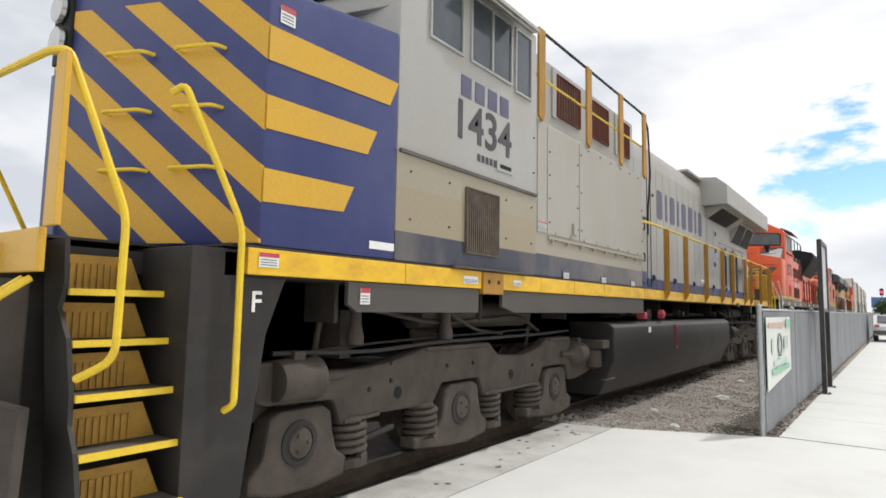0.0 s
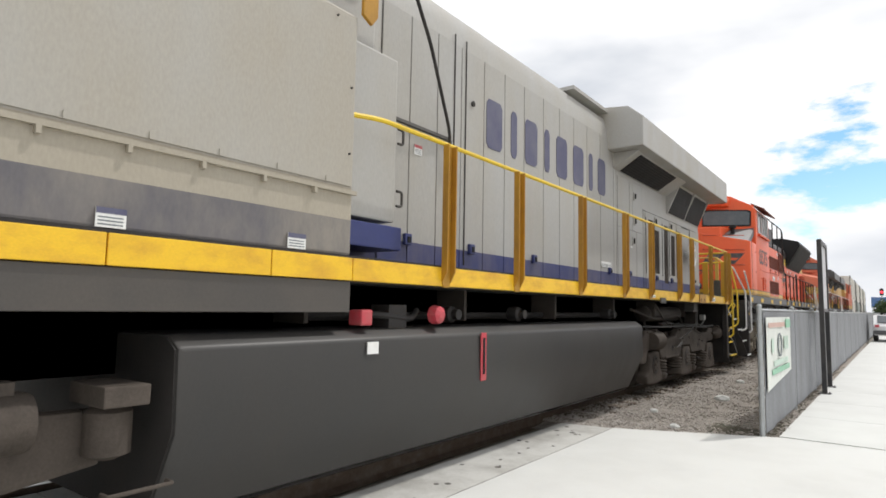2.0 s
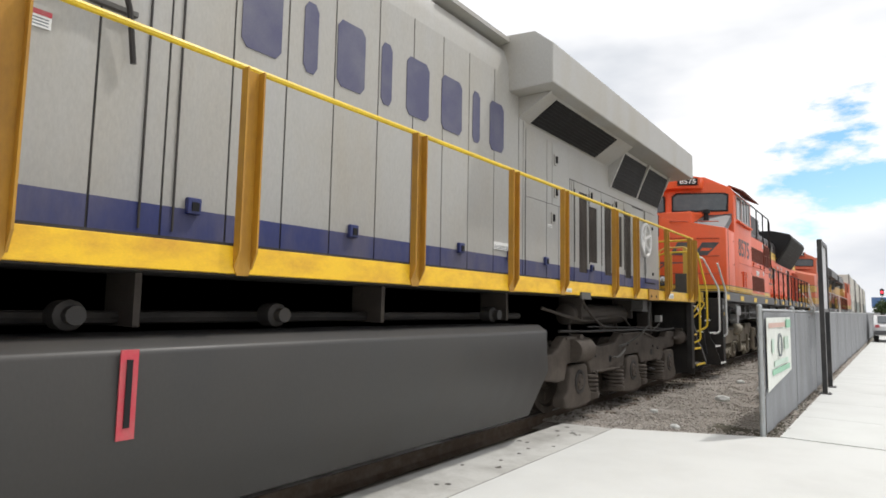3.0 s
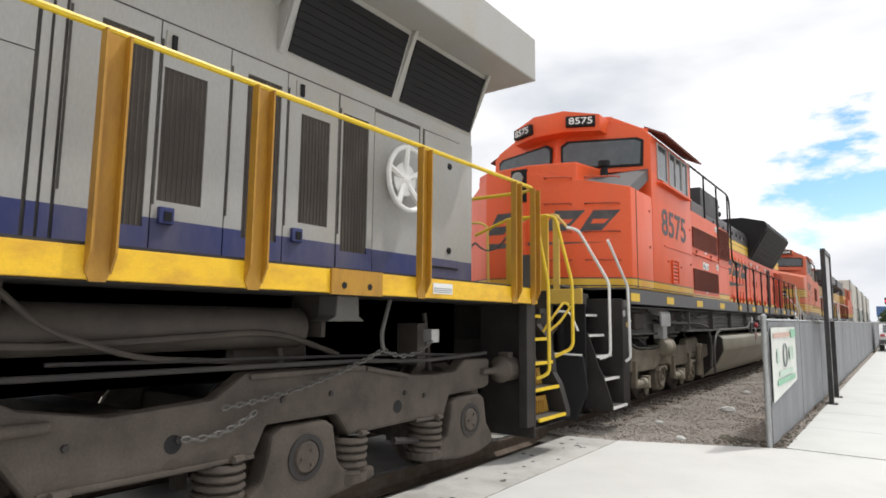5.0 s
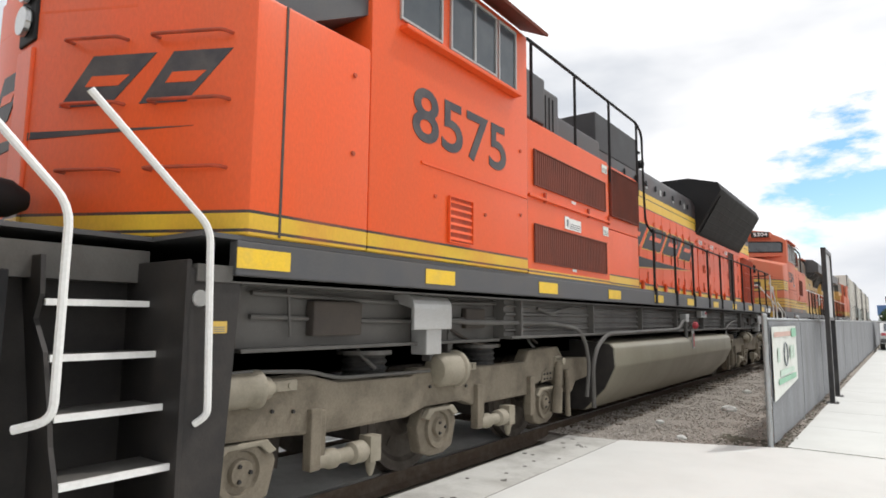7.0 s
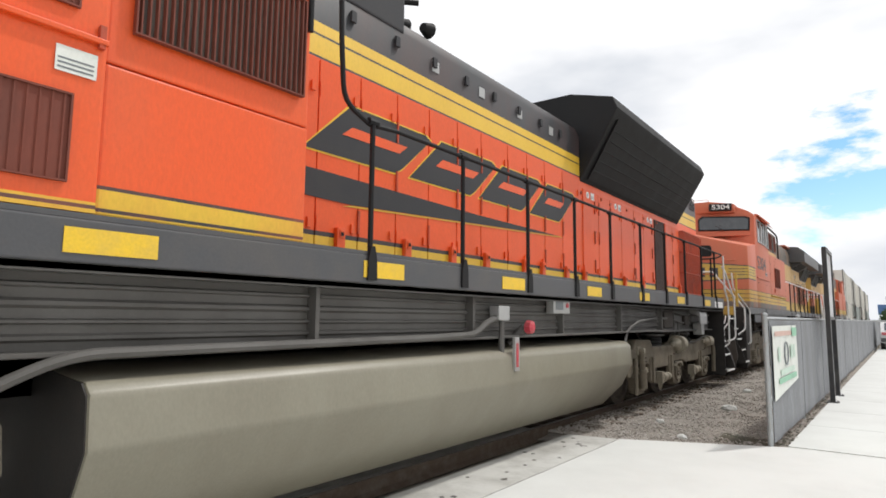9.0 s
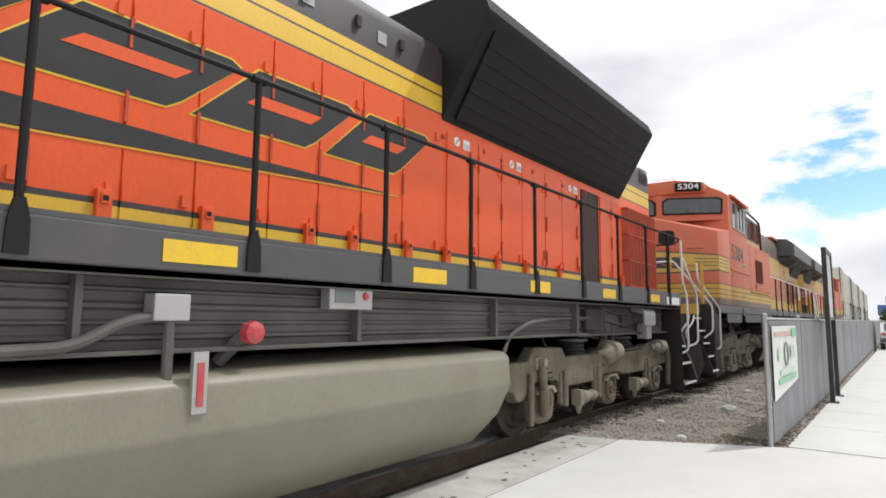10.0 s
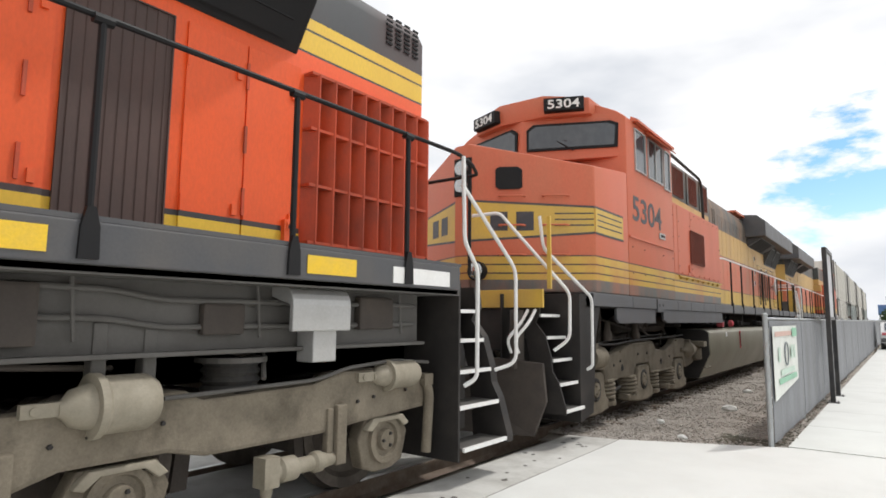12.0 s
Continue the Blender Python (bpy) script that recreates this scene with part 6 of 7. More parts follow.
    for y in (10.65, 11.15, 11.65, 12.15, 12.63, 13.23, 13.72, 14.22, 14.78, 15.94, 16.11, 16.62, 17.73, 17.80, 18.80, 20.2):
        for z in (2.22, 2.68, 3.16):
            if (round(y * 100) + round(z * 100)) % 4 != 1:
                box(bm, 0.944, 0.962, y - 0.010, y + 0.010, z, z + 0.20)
    for y in np.arange(10.4, 14.9, 0.6):
        part("roof_catch", box(nb(), 0.935, 0.96, y + 0.1, y + 0.16, 4.12, 4.22), "roof_black", hood)
    part("hinge_strip", bm, "orange_grille", hood)
    for y in (11.7, 12.6, 13.5, 14.4):
        part("roof_label", box(nb(), 0.93, 0.937, y, y + 0.12, 4.08, 4.2), "frame_alu", hood)
    vent_grille(hood, 0.935, 18.99, 19.62, 2.06, 3.48, 9, "screen_brown", "screen_brown", True, "screen_door", 0.012)
    # lattice grille at the tail
    # shade in the cells is put into the red-brown back and deepened orange
    g = part("tail_grille", box(nb(), 0.90, 0.935, 20.76, 22.18, 2.08, 3.46), "red_brown", hood, "orange lattice grille")
    bm = nb()
    for k in range(9):
        y = 20.76 + 1.42 * k / 8
        prism(bm, [(0.93, y - 0.02), (1.05, y + 0.05), (1.05, y + 0.062), (0.93, y + 0.01)], "z", 2.08, 3.46)
    for z in (2.08, 2.54, 3.0, 3.46):
        box(bm, 0.93, 1.04, 20.74, 22.22, z - 0.012, z + 0.012)
    part("lattice", bm, "lattice_orange", g)
    bm = nb()
    for k in range(4):
        for j in range(7):
            box(bm, 0.93, 0.94, 21.72 + 0.13 * k, 21.80 + 0.13 * k, 4.12 + 0.045 * j, 4.14 + 0.045 * j)
    part("roof_louvres", bm, "black", hood)
    # painted mark along the hood: slanted dark blocks over a long wedge
    x = 0.946
    def mark(pts):
        cy, cz = sum(p[0] for p in pts) / len(pts), sum(p[1] for p in pts) / len(pts)
        slab("mark_outline", x, [(cy + (p - cy) * 1.025, cz + (q - cz) * 1.06) for p, q in pts], "yel_mark", hood, 0.003)
        slab("fleet_mark", x, pts, "roof_black", hood, 0.006, "slanted dark block of a painted mark")
    y = 10.16
    for a, w in ((-0.15, 1.22), (1.18, 1.16), (2.42, 1.08), (3.62, 0.96)):
        mark([(y + a, 2.86), (y + a + w - 0.1, 2.86), (y + a + w, 2.92), (y + a + w + 0.44, 3.30), (y + a + w + 0.36, 3.34), (y + a + 0.52, 3.34)])
        slab("mark_gap", x + 0.006, [(y + a + 0.42, 3.06), (y + a + w - 0.05, 3.06), (y + a + w + 0.07, 3.15), (y + a + 0.54, 3.15)], "orange", hood, 0.003)
    slab("swoosh", x, [(y - 0.3, 2.47), (y + 0.4, 2.46), (y + 4.45, 2.655), (y + 2.4, 2.66), (y, 2.70), (y - 0.2, 2.70)], "roof_black", hood, 0.006, "long dark wedge of a painted mark")
    slab("swoosh_edge", x, [(y + 0.3, 2.435), (y + 4.6, 2.645), (y + 4.5, 2.652), (y + 0.4, 2.456)], "stripe", hood, 0.005)
    for y in (15.68, 16.87, 18.58):
        rl = part("round_label", turned(nb(), [(0.944, 0.052), (0.950, 0.052)], (0, y, 3.425), n=18), "white", hood)
        part("label_bar", prism(nb(), [(y - 0.03, 3.40), (y + 0.01, 3.455), (y + 0.03, 3.455), (y - 0.01, 3.40)], "x", 0.950, 0.952), "print_grey", rl)
        label_plate(hood, 0.945, y + 0.12, y + 0.24, 3.37, 3.48, None)
        part("door_lock", bolts(nb(), 0.944, [(y - 0.25, 3.42), (y + 0.55, 3.44)], 0.03), "orange_grille", hood)
    part("roof_block", box(nb(), -0.94, 0.94, 9.2, 11.24, 4.30, 4.92), "roof_black", L, "dark grey box on the hood roof", bevel=0.02)
    # flared radiator
    sec = [(0.93, 3.60), (1.52, 4.60), (1.55, 4.66), (1.48, 4.84), (0.8, 5.02)]
    wing = part("radiator_wing", prism(nb(), sec + [(-x, z) for x, z in sec[::-1]], "y", 15.42, 20.66), "black", L, "dark flared radiator housing", bevel=0.02)
    bm = nb()
    prism(bm, [(0.985, 3.66), (1.49, 4.52), (1.50, 4.512), (0.995, 3.652)], "y", 15.6, 20.5)
    sc = part("radiator_screen", twin(bm), "black", wing, "black slanted radiator screen")
    bm = nb()
    for k in range(1, 6):
        t = k / 6
        box(bm, 0.995 + 0.505 * t - 0.004, 0.995 + 0.505 * t + 0.006, 15.6, 20.5, 3.65 + 0.86 * t - 0.006, 3.65 + 0.86 * t + 0.006)
    part("wire_mesh", bm, "black", sc)
    bm = tube(nb(), bent([(0.7, 11.3, 4.5), (0.7, 11.3, 4.75), (0.9, 11.5, 4.75)], 0.05), 0.03)
    turned(bm, [(0, 0.05), (0.12, 0.09), (0.14, 0.02)], (0.62, 11.5, 4.62), "y", n=12)
    turned(bm, [(0, 0.05), (0.12, 0.09), (0.14, 0.02)], (0.80, 11.7, 4.60), "y", n=12)
    part("horn", bm, "black", L, smooth=True)
    # deck handrail
    ys = [10.22, 11.45, 12.70, 13.92, 15.12, 16.40, 17.67, 18.95, 20.21, 21.38]
    handrail(L, ys, 1.77, 3.0, 1.535, "black", "black", 0.0)
    bm = nb()
    for y in ys:
        turned(bm, [(-0.05, 0.03), (0.05, 0.03)], (1.515, y, 3.0), "y", n=8)
    part("rail_clamp", twin(bm), "black", L)
    part("deck_rail", twin(tube(nb(), bent([(1.5, 10.2, 2.98), (1.515, 10.5, 3.0), (1.515, 22.1, 3.02), (1.40, 22.5, 3.02), (1.2, 22.9, 3.02), (0.3, 22.9, 3.02)], 0.08), 0.019)), "black", L, smooth=True)
    # stairs and white grab rails
    step_well(L, 1.32, 1.90, ("dark", "white", None), (1.58, 1.29, 1.0, 0.69, 0.31), -1, 0.11)
    step_well(L, 22.16, 22.92, ("dark", "white", None), (1.58, 1.29, 1.0, 0.69, 0.34), 1, 0.09)
    part("corner_plate", twin(prism(nb(), [(1.91, 1.77), (2.25, 1.77), (2.16, 0.3), (1.91, 0.25)], "x", 1.40, 1.49)), "dark", L)
    part("grab_rail", twin(tube(nb(), bent([(1.53, 1.30, 2.62), (1.56, 1.98, 2.0), (1.56, 2.02, 0.95), (1.50, 1.98, 0.90)], 0.08), 0.021)), "white", L, "white bent grab rail", smooth=True)
    part("grab_rail", twin(tube(nb(), bent([(1.22, 0.62, 2.74), (1.36, 0.68, 2.70), (1.56, 1.24, 2.02), (1.56, 1.24, 1.02), (1.45, 1.12, 0.98)], 0.1), 0.021)), "white", L, "white bent grab rail", smooth=True)
    part("grab_rail", twin(tube(nb(), bent([(1.54, 22.15, 3.0), (1.55, 22.16, 2.2), (1.57, 22.35, 1.95), (1.57, 22.34, 0.95), (1.48, 22.26, 0.88)], 0.08), 0.02)), "white", L, "white bent grab rail", smooth=True)
    part("grab_rail", twin(tube(nb(), bent([(1.50, 22.18, 2.75), (1.55, 22.24, 2.64), (1.57, 23.06, 2.0), (1.57, 23.06, 1.05), (1.40, 22.92, 0.98)], 0.1), 0.02)), "white", L, "white bent grab rail", smooth=True)
    for q in (1.1, 0.5):
        part("rear_post", twin(tube(nb(), [(q, 22.9, 1.95), (q, 22.9, 3.02)], 0.02)), "black", L)
    for q in (0.88,):
        part("end_post", twin(box(nb(), q - 0.045, q + 0.045, 0.99, 1.03, 1.93, 3.0)), "old_yellow", L)
    part("front_rail", twin(tube(nb(), bent([(0.26, 1.0, 1.93), (0.28, 1.0, 2.92), (0.42, 1.0, 3.0), (0.88, 1.0, 3.0), (1.23, 0.62, 2.74)], 0.06), 0.02)), "old_yellow", L, smooth=True)
    part("pilot_plate", box(nb(), -1.27, 1.27, 1.07, 1.11, 0.35, 1.72), "black", L, "black pilot sheet behind the plough", bevel=0.008)
    # plough
    bm = nb()
    v = [[bm.verts.new((x, y + dy, z)) for x, y, z in ((0.0, 0.40, 0.16), (1.22, 0.86, 0.16), (1.34, 0.95, 0.55), (1.26, 1.0, 1.0), (0.5, 0.78, 1.03), (0.0, 0.70, 0.75))] for dy in (0.0, 0.05)]
    bm.faces.new(v[0]), bm.faces.new(v[1][::-1])
    for i in range(6):
        bm.faces.new((v[0][i], v[1][i], v[1][(i + 1) % 6], v[0][(i + 1) % 6]))
    box(bm, 0.9, 0.96, 0.98, 1.1, 0.9, 1.7)
    part("snow_plough", twin(bm), "black", L, "black steel plough below the coupler", bevel=0.012)
    part("plough_lip", tube(nb(), [(0.5, 0.76, 1.05), (1.26, 0.98, 1.02)], 0.014), "white", L)
    part("uncoupling_lever", twin(tube(nb(), bent([(0.85, 0.85, 1.50), (1.0, 0.80, 1.62), (1.15, 0.85, 1.60), (1.24, 0.9, 1.35)], 0.05), 0.016)), "white", L, smooth=True)
    coupler(L, 0.5, 1)
    coupler(L, 23.4, -1)
    bm = tube(nb(), sag((0.25, 0.75, 1.42), (0.98, 0.92, 1.50), 0.32, 12), 0.02)
    part("control_hose", bm, "rail", L, "rusty brown drooping hose", smooth=True)
    part("control_hose", tube(nb(), sag((-0.3, 0.75, 1.40), (0.4, 0.85, 1.45), 0.25, 12), 0.02), "rubber", L, smooth=True)
    part("step_light", turned(nb(), [(1.49, 0.05), (1.50, 0.045)], (0, 1.98, 1.60), n=14), "frame_alu", L)
    label_plate(L, 1.49, 2.06, 2.16, 1.40, 1.47, None, "old_yellow")
    # tank and pipes
    tank = underframe(L, 2.3, 22.2, (8.28, 15.80), "tank_tan", [(0.95, 1.22), (1.47, 1.165), (1.53, 1.11), (1.55, 0.84), (1.40, 0.54), (1.08, 0.22)])
    part("frame_web", twin(box(nb(), 1.0, 1.206, 2.4, 21.9, 1.28, 1.72)), "frame_steel", L)
    part("frame_web", twin(box(nb(), 1.21, 1.34, 5.6, 17.95, 1.305, 1.72)), "frame_steel", L)
    part("frame_flange", twin(box(nb(), 0.95, 1.30, 2.4, 5.59, 1.262, 1.29)), "frame_steel", L, "pale lower flange of the frame", bevel=0.006)
    part("frame_flange", twin(box(nb(), 0.95, 1.44, 5.6, 18.0, 1.288, 1.315)), "frame_steel", L, "pale lower flange of the frame", bevel=0.006)
    part("frame_flange", twin(box(nb(), 0.95, 1.30, 18.01, 21.9, 1.262, 1.29)), "frame_steel", L, "pale lower flange of the frame", bevel=0.006)
    for k in range(1, 8):
        y = 3.87 + 1.975 * k
        part("frame_rib", twin(box(nb(), 1.34, 1.43, y - 0.018, y + 0.018, 1.318, 1.715)), "frame_steel", L)
    bm = nb()
    for z, q in ((1.38, 0.022), (1.46, 0.016), (1.55, 0.026), (1.64, 0.016)):
        prism(bm, [(1.34, z - q), (1.365, z - q * 0.4), (1.365, z + q * 0.4), (1.34, z + q)], "y", 5.6, 17.9)
    part("frame_ribs", twin(bm), "frame_steel", L)
    # boxes, pipes and hangers on the frame above the trucks
    for y, w, z0, z1, d in ((3.0, 0.5, 1.36, 1.62, 1.30), (5.0, 0.35, 1.40, 1.60, 1.27), (18.3, 0.55, 1.34, 1.66, 1.29), (19.75, 0.30, 1.38, 1.58, 1.27), (21.1, 0.4, 1.40, 1.66, 1.28)):
        part("frame_box", box(nb(), 1.206, d, y, y + w, z0, z1), "under", L, bevel=0.02)
    for z, x in ((1.50, 1.235), (1.66, 1.245)):
        part("frame_pipe", tube(nb(), bent([(x, 17.98, z), (x, 19.2, z - 0.02), (x, 19.5, z - 0.07), (x, 21.8, z - 0.06)], 0.1), 0.018), "frame_steel", L, smooth=True)
        part("frame_pipe", tube(nb(), bent([(x, 2.5, z), (x, 3.8, z - 0.03), (x, 5.58, z)], 0.1), 0.018), "frame_steel", L, smooth=True)
    for y in (18.1, 19.0, 20.15, 21.6, 2.8, 4.7):
        part("pipe_hanger", tube(nb(), [(1.25, y, 1.70), (1.25, y + 0.03, 1.36)], 0.012), "frame_steel", L)
    bm = tube(nb(), bent([(1.46, 7.70, 0.35), (1.46, 7.68, 0.90), (1.46, 7.84, 1.14), (1.46, 8.20, 1.30), (1.46, 11.0, 1.32), (1.46, 11.75, 1.34), (1.46, 11.98, 1.47), (1.46, 12.2, 1.50)], 0.22, 6), 0.030)
    tube(bm, [(1.46, 12.23, 1.14), (1.46, 12.23, 1.50)], 0.03)
    tube(bm, bent([(1.42, 7.56, 0.50), (1.42, 7.66, 0.92), (1.42, 7.54, 1.22), (1.42, 7.30, 1.38), (1.40, 6.6, 1.45), (1.36, 5.0, 1.46), (1.25, 4.2, 1.5)], 0.2, 6), 0.026)
    tube(bm, bent([(1.42, 15.84, 1.10), (1.40, 16.02, 1.32), (1.46, 16.36, 1.46), (1.40, 17.1, 1.50), (1.27, 18.5, 1.52)], 0.18, 6), 0.022)
    tube(bm, bent([(1.37, 6.3, 1.62), (1.38, 6.6, 1.56), (1.38, 7.0, 1.62), (1.36, 7.3, 1.66)], 0.1, 5), 0.02)
    part("tank_pipe", bm, "frame_steel", tank, "grey conduit above the tank", smooth=True)
    part("junction_box", box(nb(), 1.38, 1.50, 12.12, 12.33, 1.47, 1.62), "frame_alu", tank, bevel=0.012)
    bm = turned(nb(), [(0, 0.05), (0.02, 0.075), (0.08, 0.07), (0.1, 0.03)], (1.46, 12.74, 1.40), "x", n=8)
    part("filler_cap", bm, "red", tank, "red filler cap")
    part("filler_pipe", tube(nb(), [(1.44, 12.74, 1.40), (1.30, 12.64, 1.22)], 0.045), "frame_steel", tank)
    sg = part("fuel_gauge", box(nb(), 1.53, 1.56, 12.33, 12.42, 0.96, 1.30), "frame_alu", tank, "red-framed sight gauge")
    part("gauge_glass", box(nb(), 1.56, 1.566, 12.355, 12.395, 1.0, 1.24), "red", sg)
    cb = part("control_box", box(nb(), 1.37, 1.47, 13.40, 13.84, 1.555, 1.742), "frame_alu", L, "pale control box under the sill", bevel=0.008)
    part("control_screen", box(nb(), 1.47, 1.474, 13.45, 13.65, 1.60, 1.71), "print_grey", cb)
    part("stop_button", turned(nb(), [(1.47, 0.03), (1.485, 0.025)], (0, 13.76, 1.655), n=12), "red", cb)
    for y in (3.98, 20.30):
        cover = [(1.05, 1.72), (1.30, 1.72)] + [(1.30 + 0.14 * math.sin(q), 1.58 + 0.14 * math.cos(q)) for q in np.linspace(0.2, 1.57, 6)] + [(1.44, 1.40), (1.40, 1.40), (1.40, 1.58), (1.05, 1.68)]
        bk = part("traction_bracket", twin(prism(nb(), cover, "y", y, y + 0.54)), "frame_alu", L, "pale curved steel bracket", bevel=0.01)
        bm = box(nb(), 1.22, 1.40, y + 0.22, y + 0.44, 1.18, 1.44)
        part("bracket_leg", twin(bm), "frame_alu", bk, bevel=0.012)
    emd_truck(L, (2.50, 4.64, 6.78), "truck_tan")
    emd_truck(L, (17.20, 19.36, 21.50), "truck_tan", True)
    return L


# ---- container cars at the tail ----
def container(y0, z0, length, material, label):
    root = train_thing("shipping_container", y0, label, "container", "stacked containers")
    bm = box(nb(), -1.28, 1.28, 0.05, length - 0.05, z0, z0 + 2.85)
    for k in range(int(length / 0.45)):
        y = 0.25 + 0.45 * k
        prism(bm, [(y, z0 + 0.12), (y + 0.2, z0 + 0.12), (y + 0.2, z0 + 2.75), (y, z0 + 2.75)], "x", 1.28, 1.31)
    part("shell", bm, material, root)
    bm = nb()
    for y in (0.0, length - 0.16, length * 0.14, length * 0.86):
        box(bm, 1.25, 1.33, y, y + 0.16, z0 - 0.01, z0 + 2.9)
    part("corner_post", twin(bm), "frame_steel", root)
    bm = nb()
    for x in (-0.6, 0.6):
        tube(bm, [(x, 0.02, z0 + 0.2), (x, 0.02, z0 + 2.6)], 0.03)
    part("door_bars", bm, "frame_steel", root)
    return root


def well_car(u0, length):
    root = train_thing("well_car", u0, "rusty container well car behind the locomotives", "rail car", "well cars")
    bm = prism(nb(), [(0.2, 1.1), (1.8, 1.1), (2.4, 0.4), (length - 2.4, 0.4), (length - 1.8, 1.1), (length - 0.2, 1.1), (length - 0.2, 0.95), (length - 2.1, 0.8), (length - 2.6, 0.25), (2.6, 0.25), (2.1, 0.8), (0.2, 0.95)], "x", 1.35, 1.45)
    mirrored(bm)
    box(bm, -1.4, 1.4, 2.5, length - 2.5, 0.25, 0.32)
    part("well_frame", bm, "rail", root)
    for y in (0.5, length - 0.5):
        t = part("truck", twin(prism(nb(), [(y - 1.1, 0.55), (y + 1.1, 0.55), (y + 0.6, 0.85), (y - 0.6, 0.85)], "x", 1.0, 1.12)), "under", root)
        for q in (-0.85, 0.85):
            wheelset(t, y + q)
    for y, z in ((0.3, 1.3), (length - 0.3, 1.3)):
        part("end_ladder", twin(box(nb(), 1.2, 1.4, y - 0.02, y + 0.02, 1.0, 2.0)), "rail", root)


# ---- the setting ----
def ground():
    bm = nb()
    for a, b, z in (((-3000, -3000), (3000, 3000), -0.16),):
        v = [bm.verts.new((x, y, z)) for x, y in ((a[0], a[1]), (b[0], a[1]), (b[0], b[1]), (a[0], b[1]))]
        bm.faces.new(v)
    tagged(part("ground", bm, "earth", None), "pale dry ground reaching the horizon", "ground", kind="structure")
    # near slabs, cut at the gravel
    bm = prism(nb(), [(-2.845, -14), (9.0, -14), (9.0, 8.40), (-1.05, 8.38), (-2.845, 7.56)], "z", -0.15, 0.0)
    tagged(part("pavement", bm, "concrete", None, bevel=0.012), "pale sunlit concrete pavement beside the crossing", "pavement", kind="structure")
    bm = nb()
    y = 8.42
    while y < 50:
        prism(bm, [(-1.10 + 0.012 * (y - 8), y), (2.2, y), (2.2, y + 1.85), (-1.10 + 0.012 * (y - 6.1), y + 1.85)], "z", -0.15, 0.002)
        y += 1.86
    tagged(part("pavement_path", bm, "concrete", None), "pale concrete footpath along the fence", "pavement", kind="structure")
    for y0, y1 in ((-14.0, -5.01), (-5.0, -1.21), (-1.2, 2.59), (2.6, 7.62)):
        tagged(part("crossing_panel", prism(nb(), [(-3.50, y0), (-2.865, y0), (-2.865, y1 if y1 < 7 else 7.55), (-3.50, y1 if y1 < 7 else 7.45)], "z", -0.15, -0.004), "old_concrete", None, bevel=0.012), "stained concrete crossing panel beside the rail", "pavement", kind="structure")
    bm = box(nb(), -2.866, -2.844, -14, 7.5, -0.14, -0.012)
    tagged(part("joint", bm, "joint", None), "dark tarred joint in the concrete", "pavement", kind="structure")
    bm = nb()
    for _ in range(26):
        u, w = random.uniform(-3.46, -2.9), random.uniform(2.2, 7.4)
        r = random.uniform(0.012, 0.035)
        turned(bm, [(-0.002, r), (0.002, r * 0.7)], (u, w, -0.002), "z", n=7)
    tagged(part("spilt_grit", bm, "joint", None), "dark specks of grit on the concrete", "grit", kind="stuff")
    for y0, y1 in ((-14, -2.01), (-2.0, 1.99), (2.0, 7.4)):
        for x0, x1 in ((-5.30, -4.03), (-8.6, -5.55)):
            tagged(part("crossing_panel", prism(nb(), [(x0, y0), (x1, y0), (x1, y1), (x0, y1)], "z", -0.15, 0.02), "old_concrete", None, bevel=0.012), "worn concrete panel of the crossing deck", "pavement", kind="structure")
    # gravel bed
    xs, ys = np.linspace(-9.5, -0.85, 70), np.concatenate([np.linspace(7.3, 20, 120), np.linspace(20.6, 160, 90)])
    bm = nb()
    grid = []
    for y in ys:
        row = []
        for x in xs:
            z = -0.06 + 0.035 * noise.noise(Vector((x * 2.2, y * 2.2, 0))) + 0.014 * noise.noise(Vector((x * 9, y * 9, 3)))
            if x < -3.4:
                z -= 0.03
            row.append(bm.verts.new((x, y, z)))
        grid.append(row)
    for a, b in zip(grid, grid[1:]):
        for i in range(len(xs) - 1):
            bm.faces.new((a[i], a[i + 1], b[i + 1], b[i]))
    tagged(part("gravel_bed", bm, "gravel", None), "grey-brown ballast gravel between track and fence", "gravel", kind="structure")
    # loose stones
    base = bmesh.new()
    bmesh.ops.create_icosphere(base, subdivisions=1, radius=1)
    bv, bf = [v.co.copy() for v in base.verts], [[v.index for v in f.verts] for f in base.faces]
    base.free()
    verts, faces = [], []
    for _ in range(15000):
        y = 7.7 + 26 * random.random() ** 1.9
        x = random.uniform(-4.0, -1.12)
        if y < 8.45 and x > -2.85 + (y - 7.56) * 2.19 - 0.05 and x > -2.85:
            continue
        r = random.uniform(0.007, 0.021)
        k = len(verts)
        sx, sy, sz = (r * random.uniform(0.7, 1.4) for _ in range(3))
        a = random.random() * 6.28
        for v in bv:
            j = random.uniform(0.8, 1.2)
            verts.append((x + (v.x * math.cos(a) - v.y * math.sin(a)) * sx * j, y + (v.x * math.sin(a) + v.y * math.cos(a)) * sy * j, -0.05 + v.z * sz * 0.8 * j))
        faces += [[k + i for i in f] for f in bf]
    me = bpy.data.meshes.new("ballast_stones")
    me.from_pydata(verts, [], faces)
    me.materials.append(M["stone"])
    tagged(new("ballast_stones", me), "scattered grey ballast stones", "stones", kind="stuff")
    for x, y, r in ((-2.36, 11.5, 0.10), (-2.0, 13.4, 0.09), (-2.3, 8.35, 0.05), (-1.75, 12.2, 0.06), (-2.9, 9.4, 0.05), (-2.6, 14.5, 0.07)):
        bm = nb()
        bmesh.ops.create_icosphere(bm, subdivisions=2, radius=1)
        for v in bm.verts:
            j = 1 + 0.25 * noise.noise(v.co * 1.7 + Vector((x * 5, y, 0)))
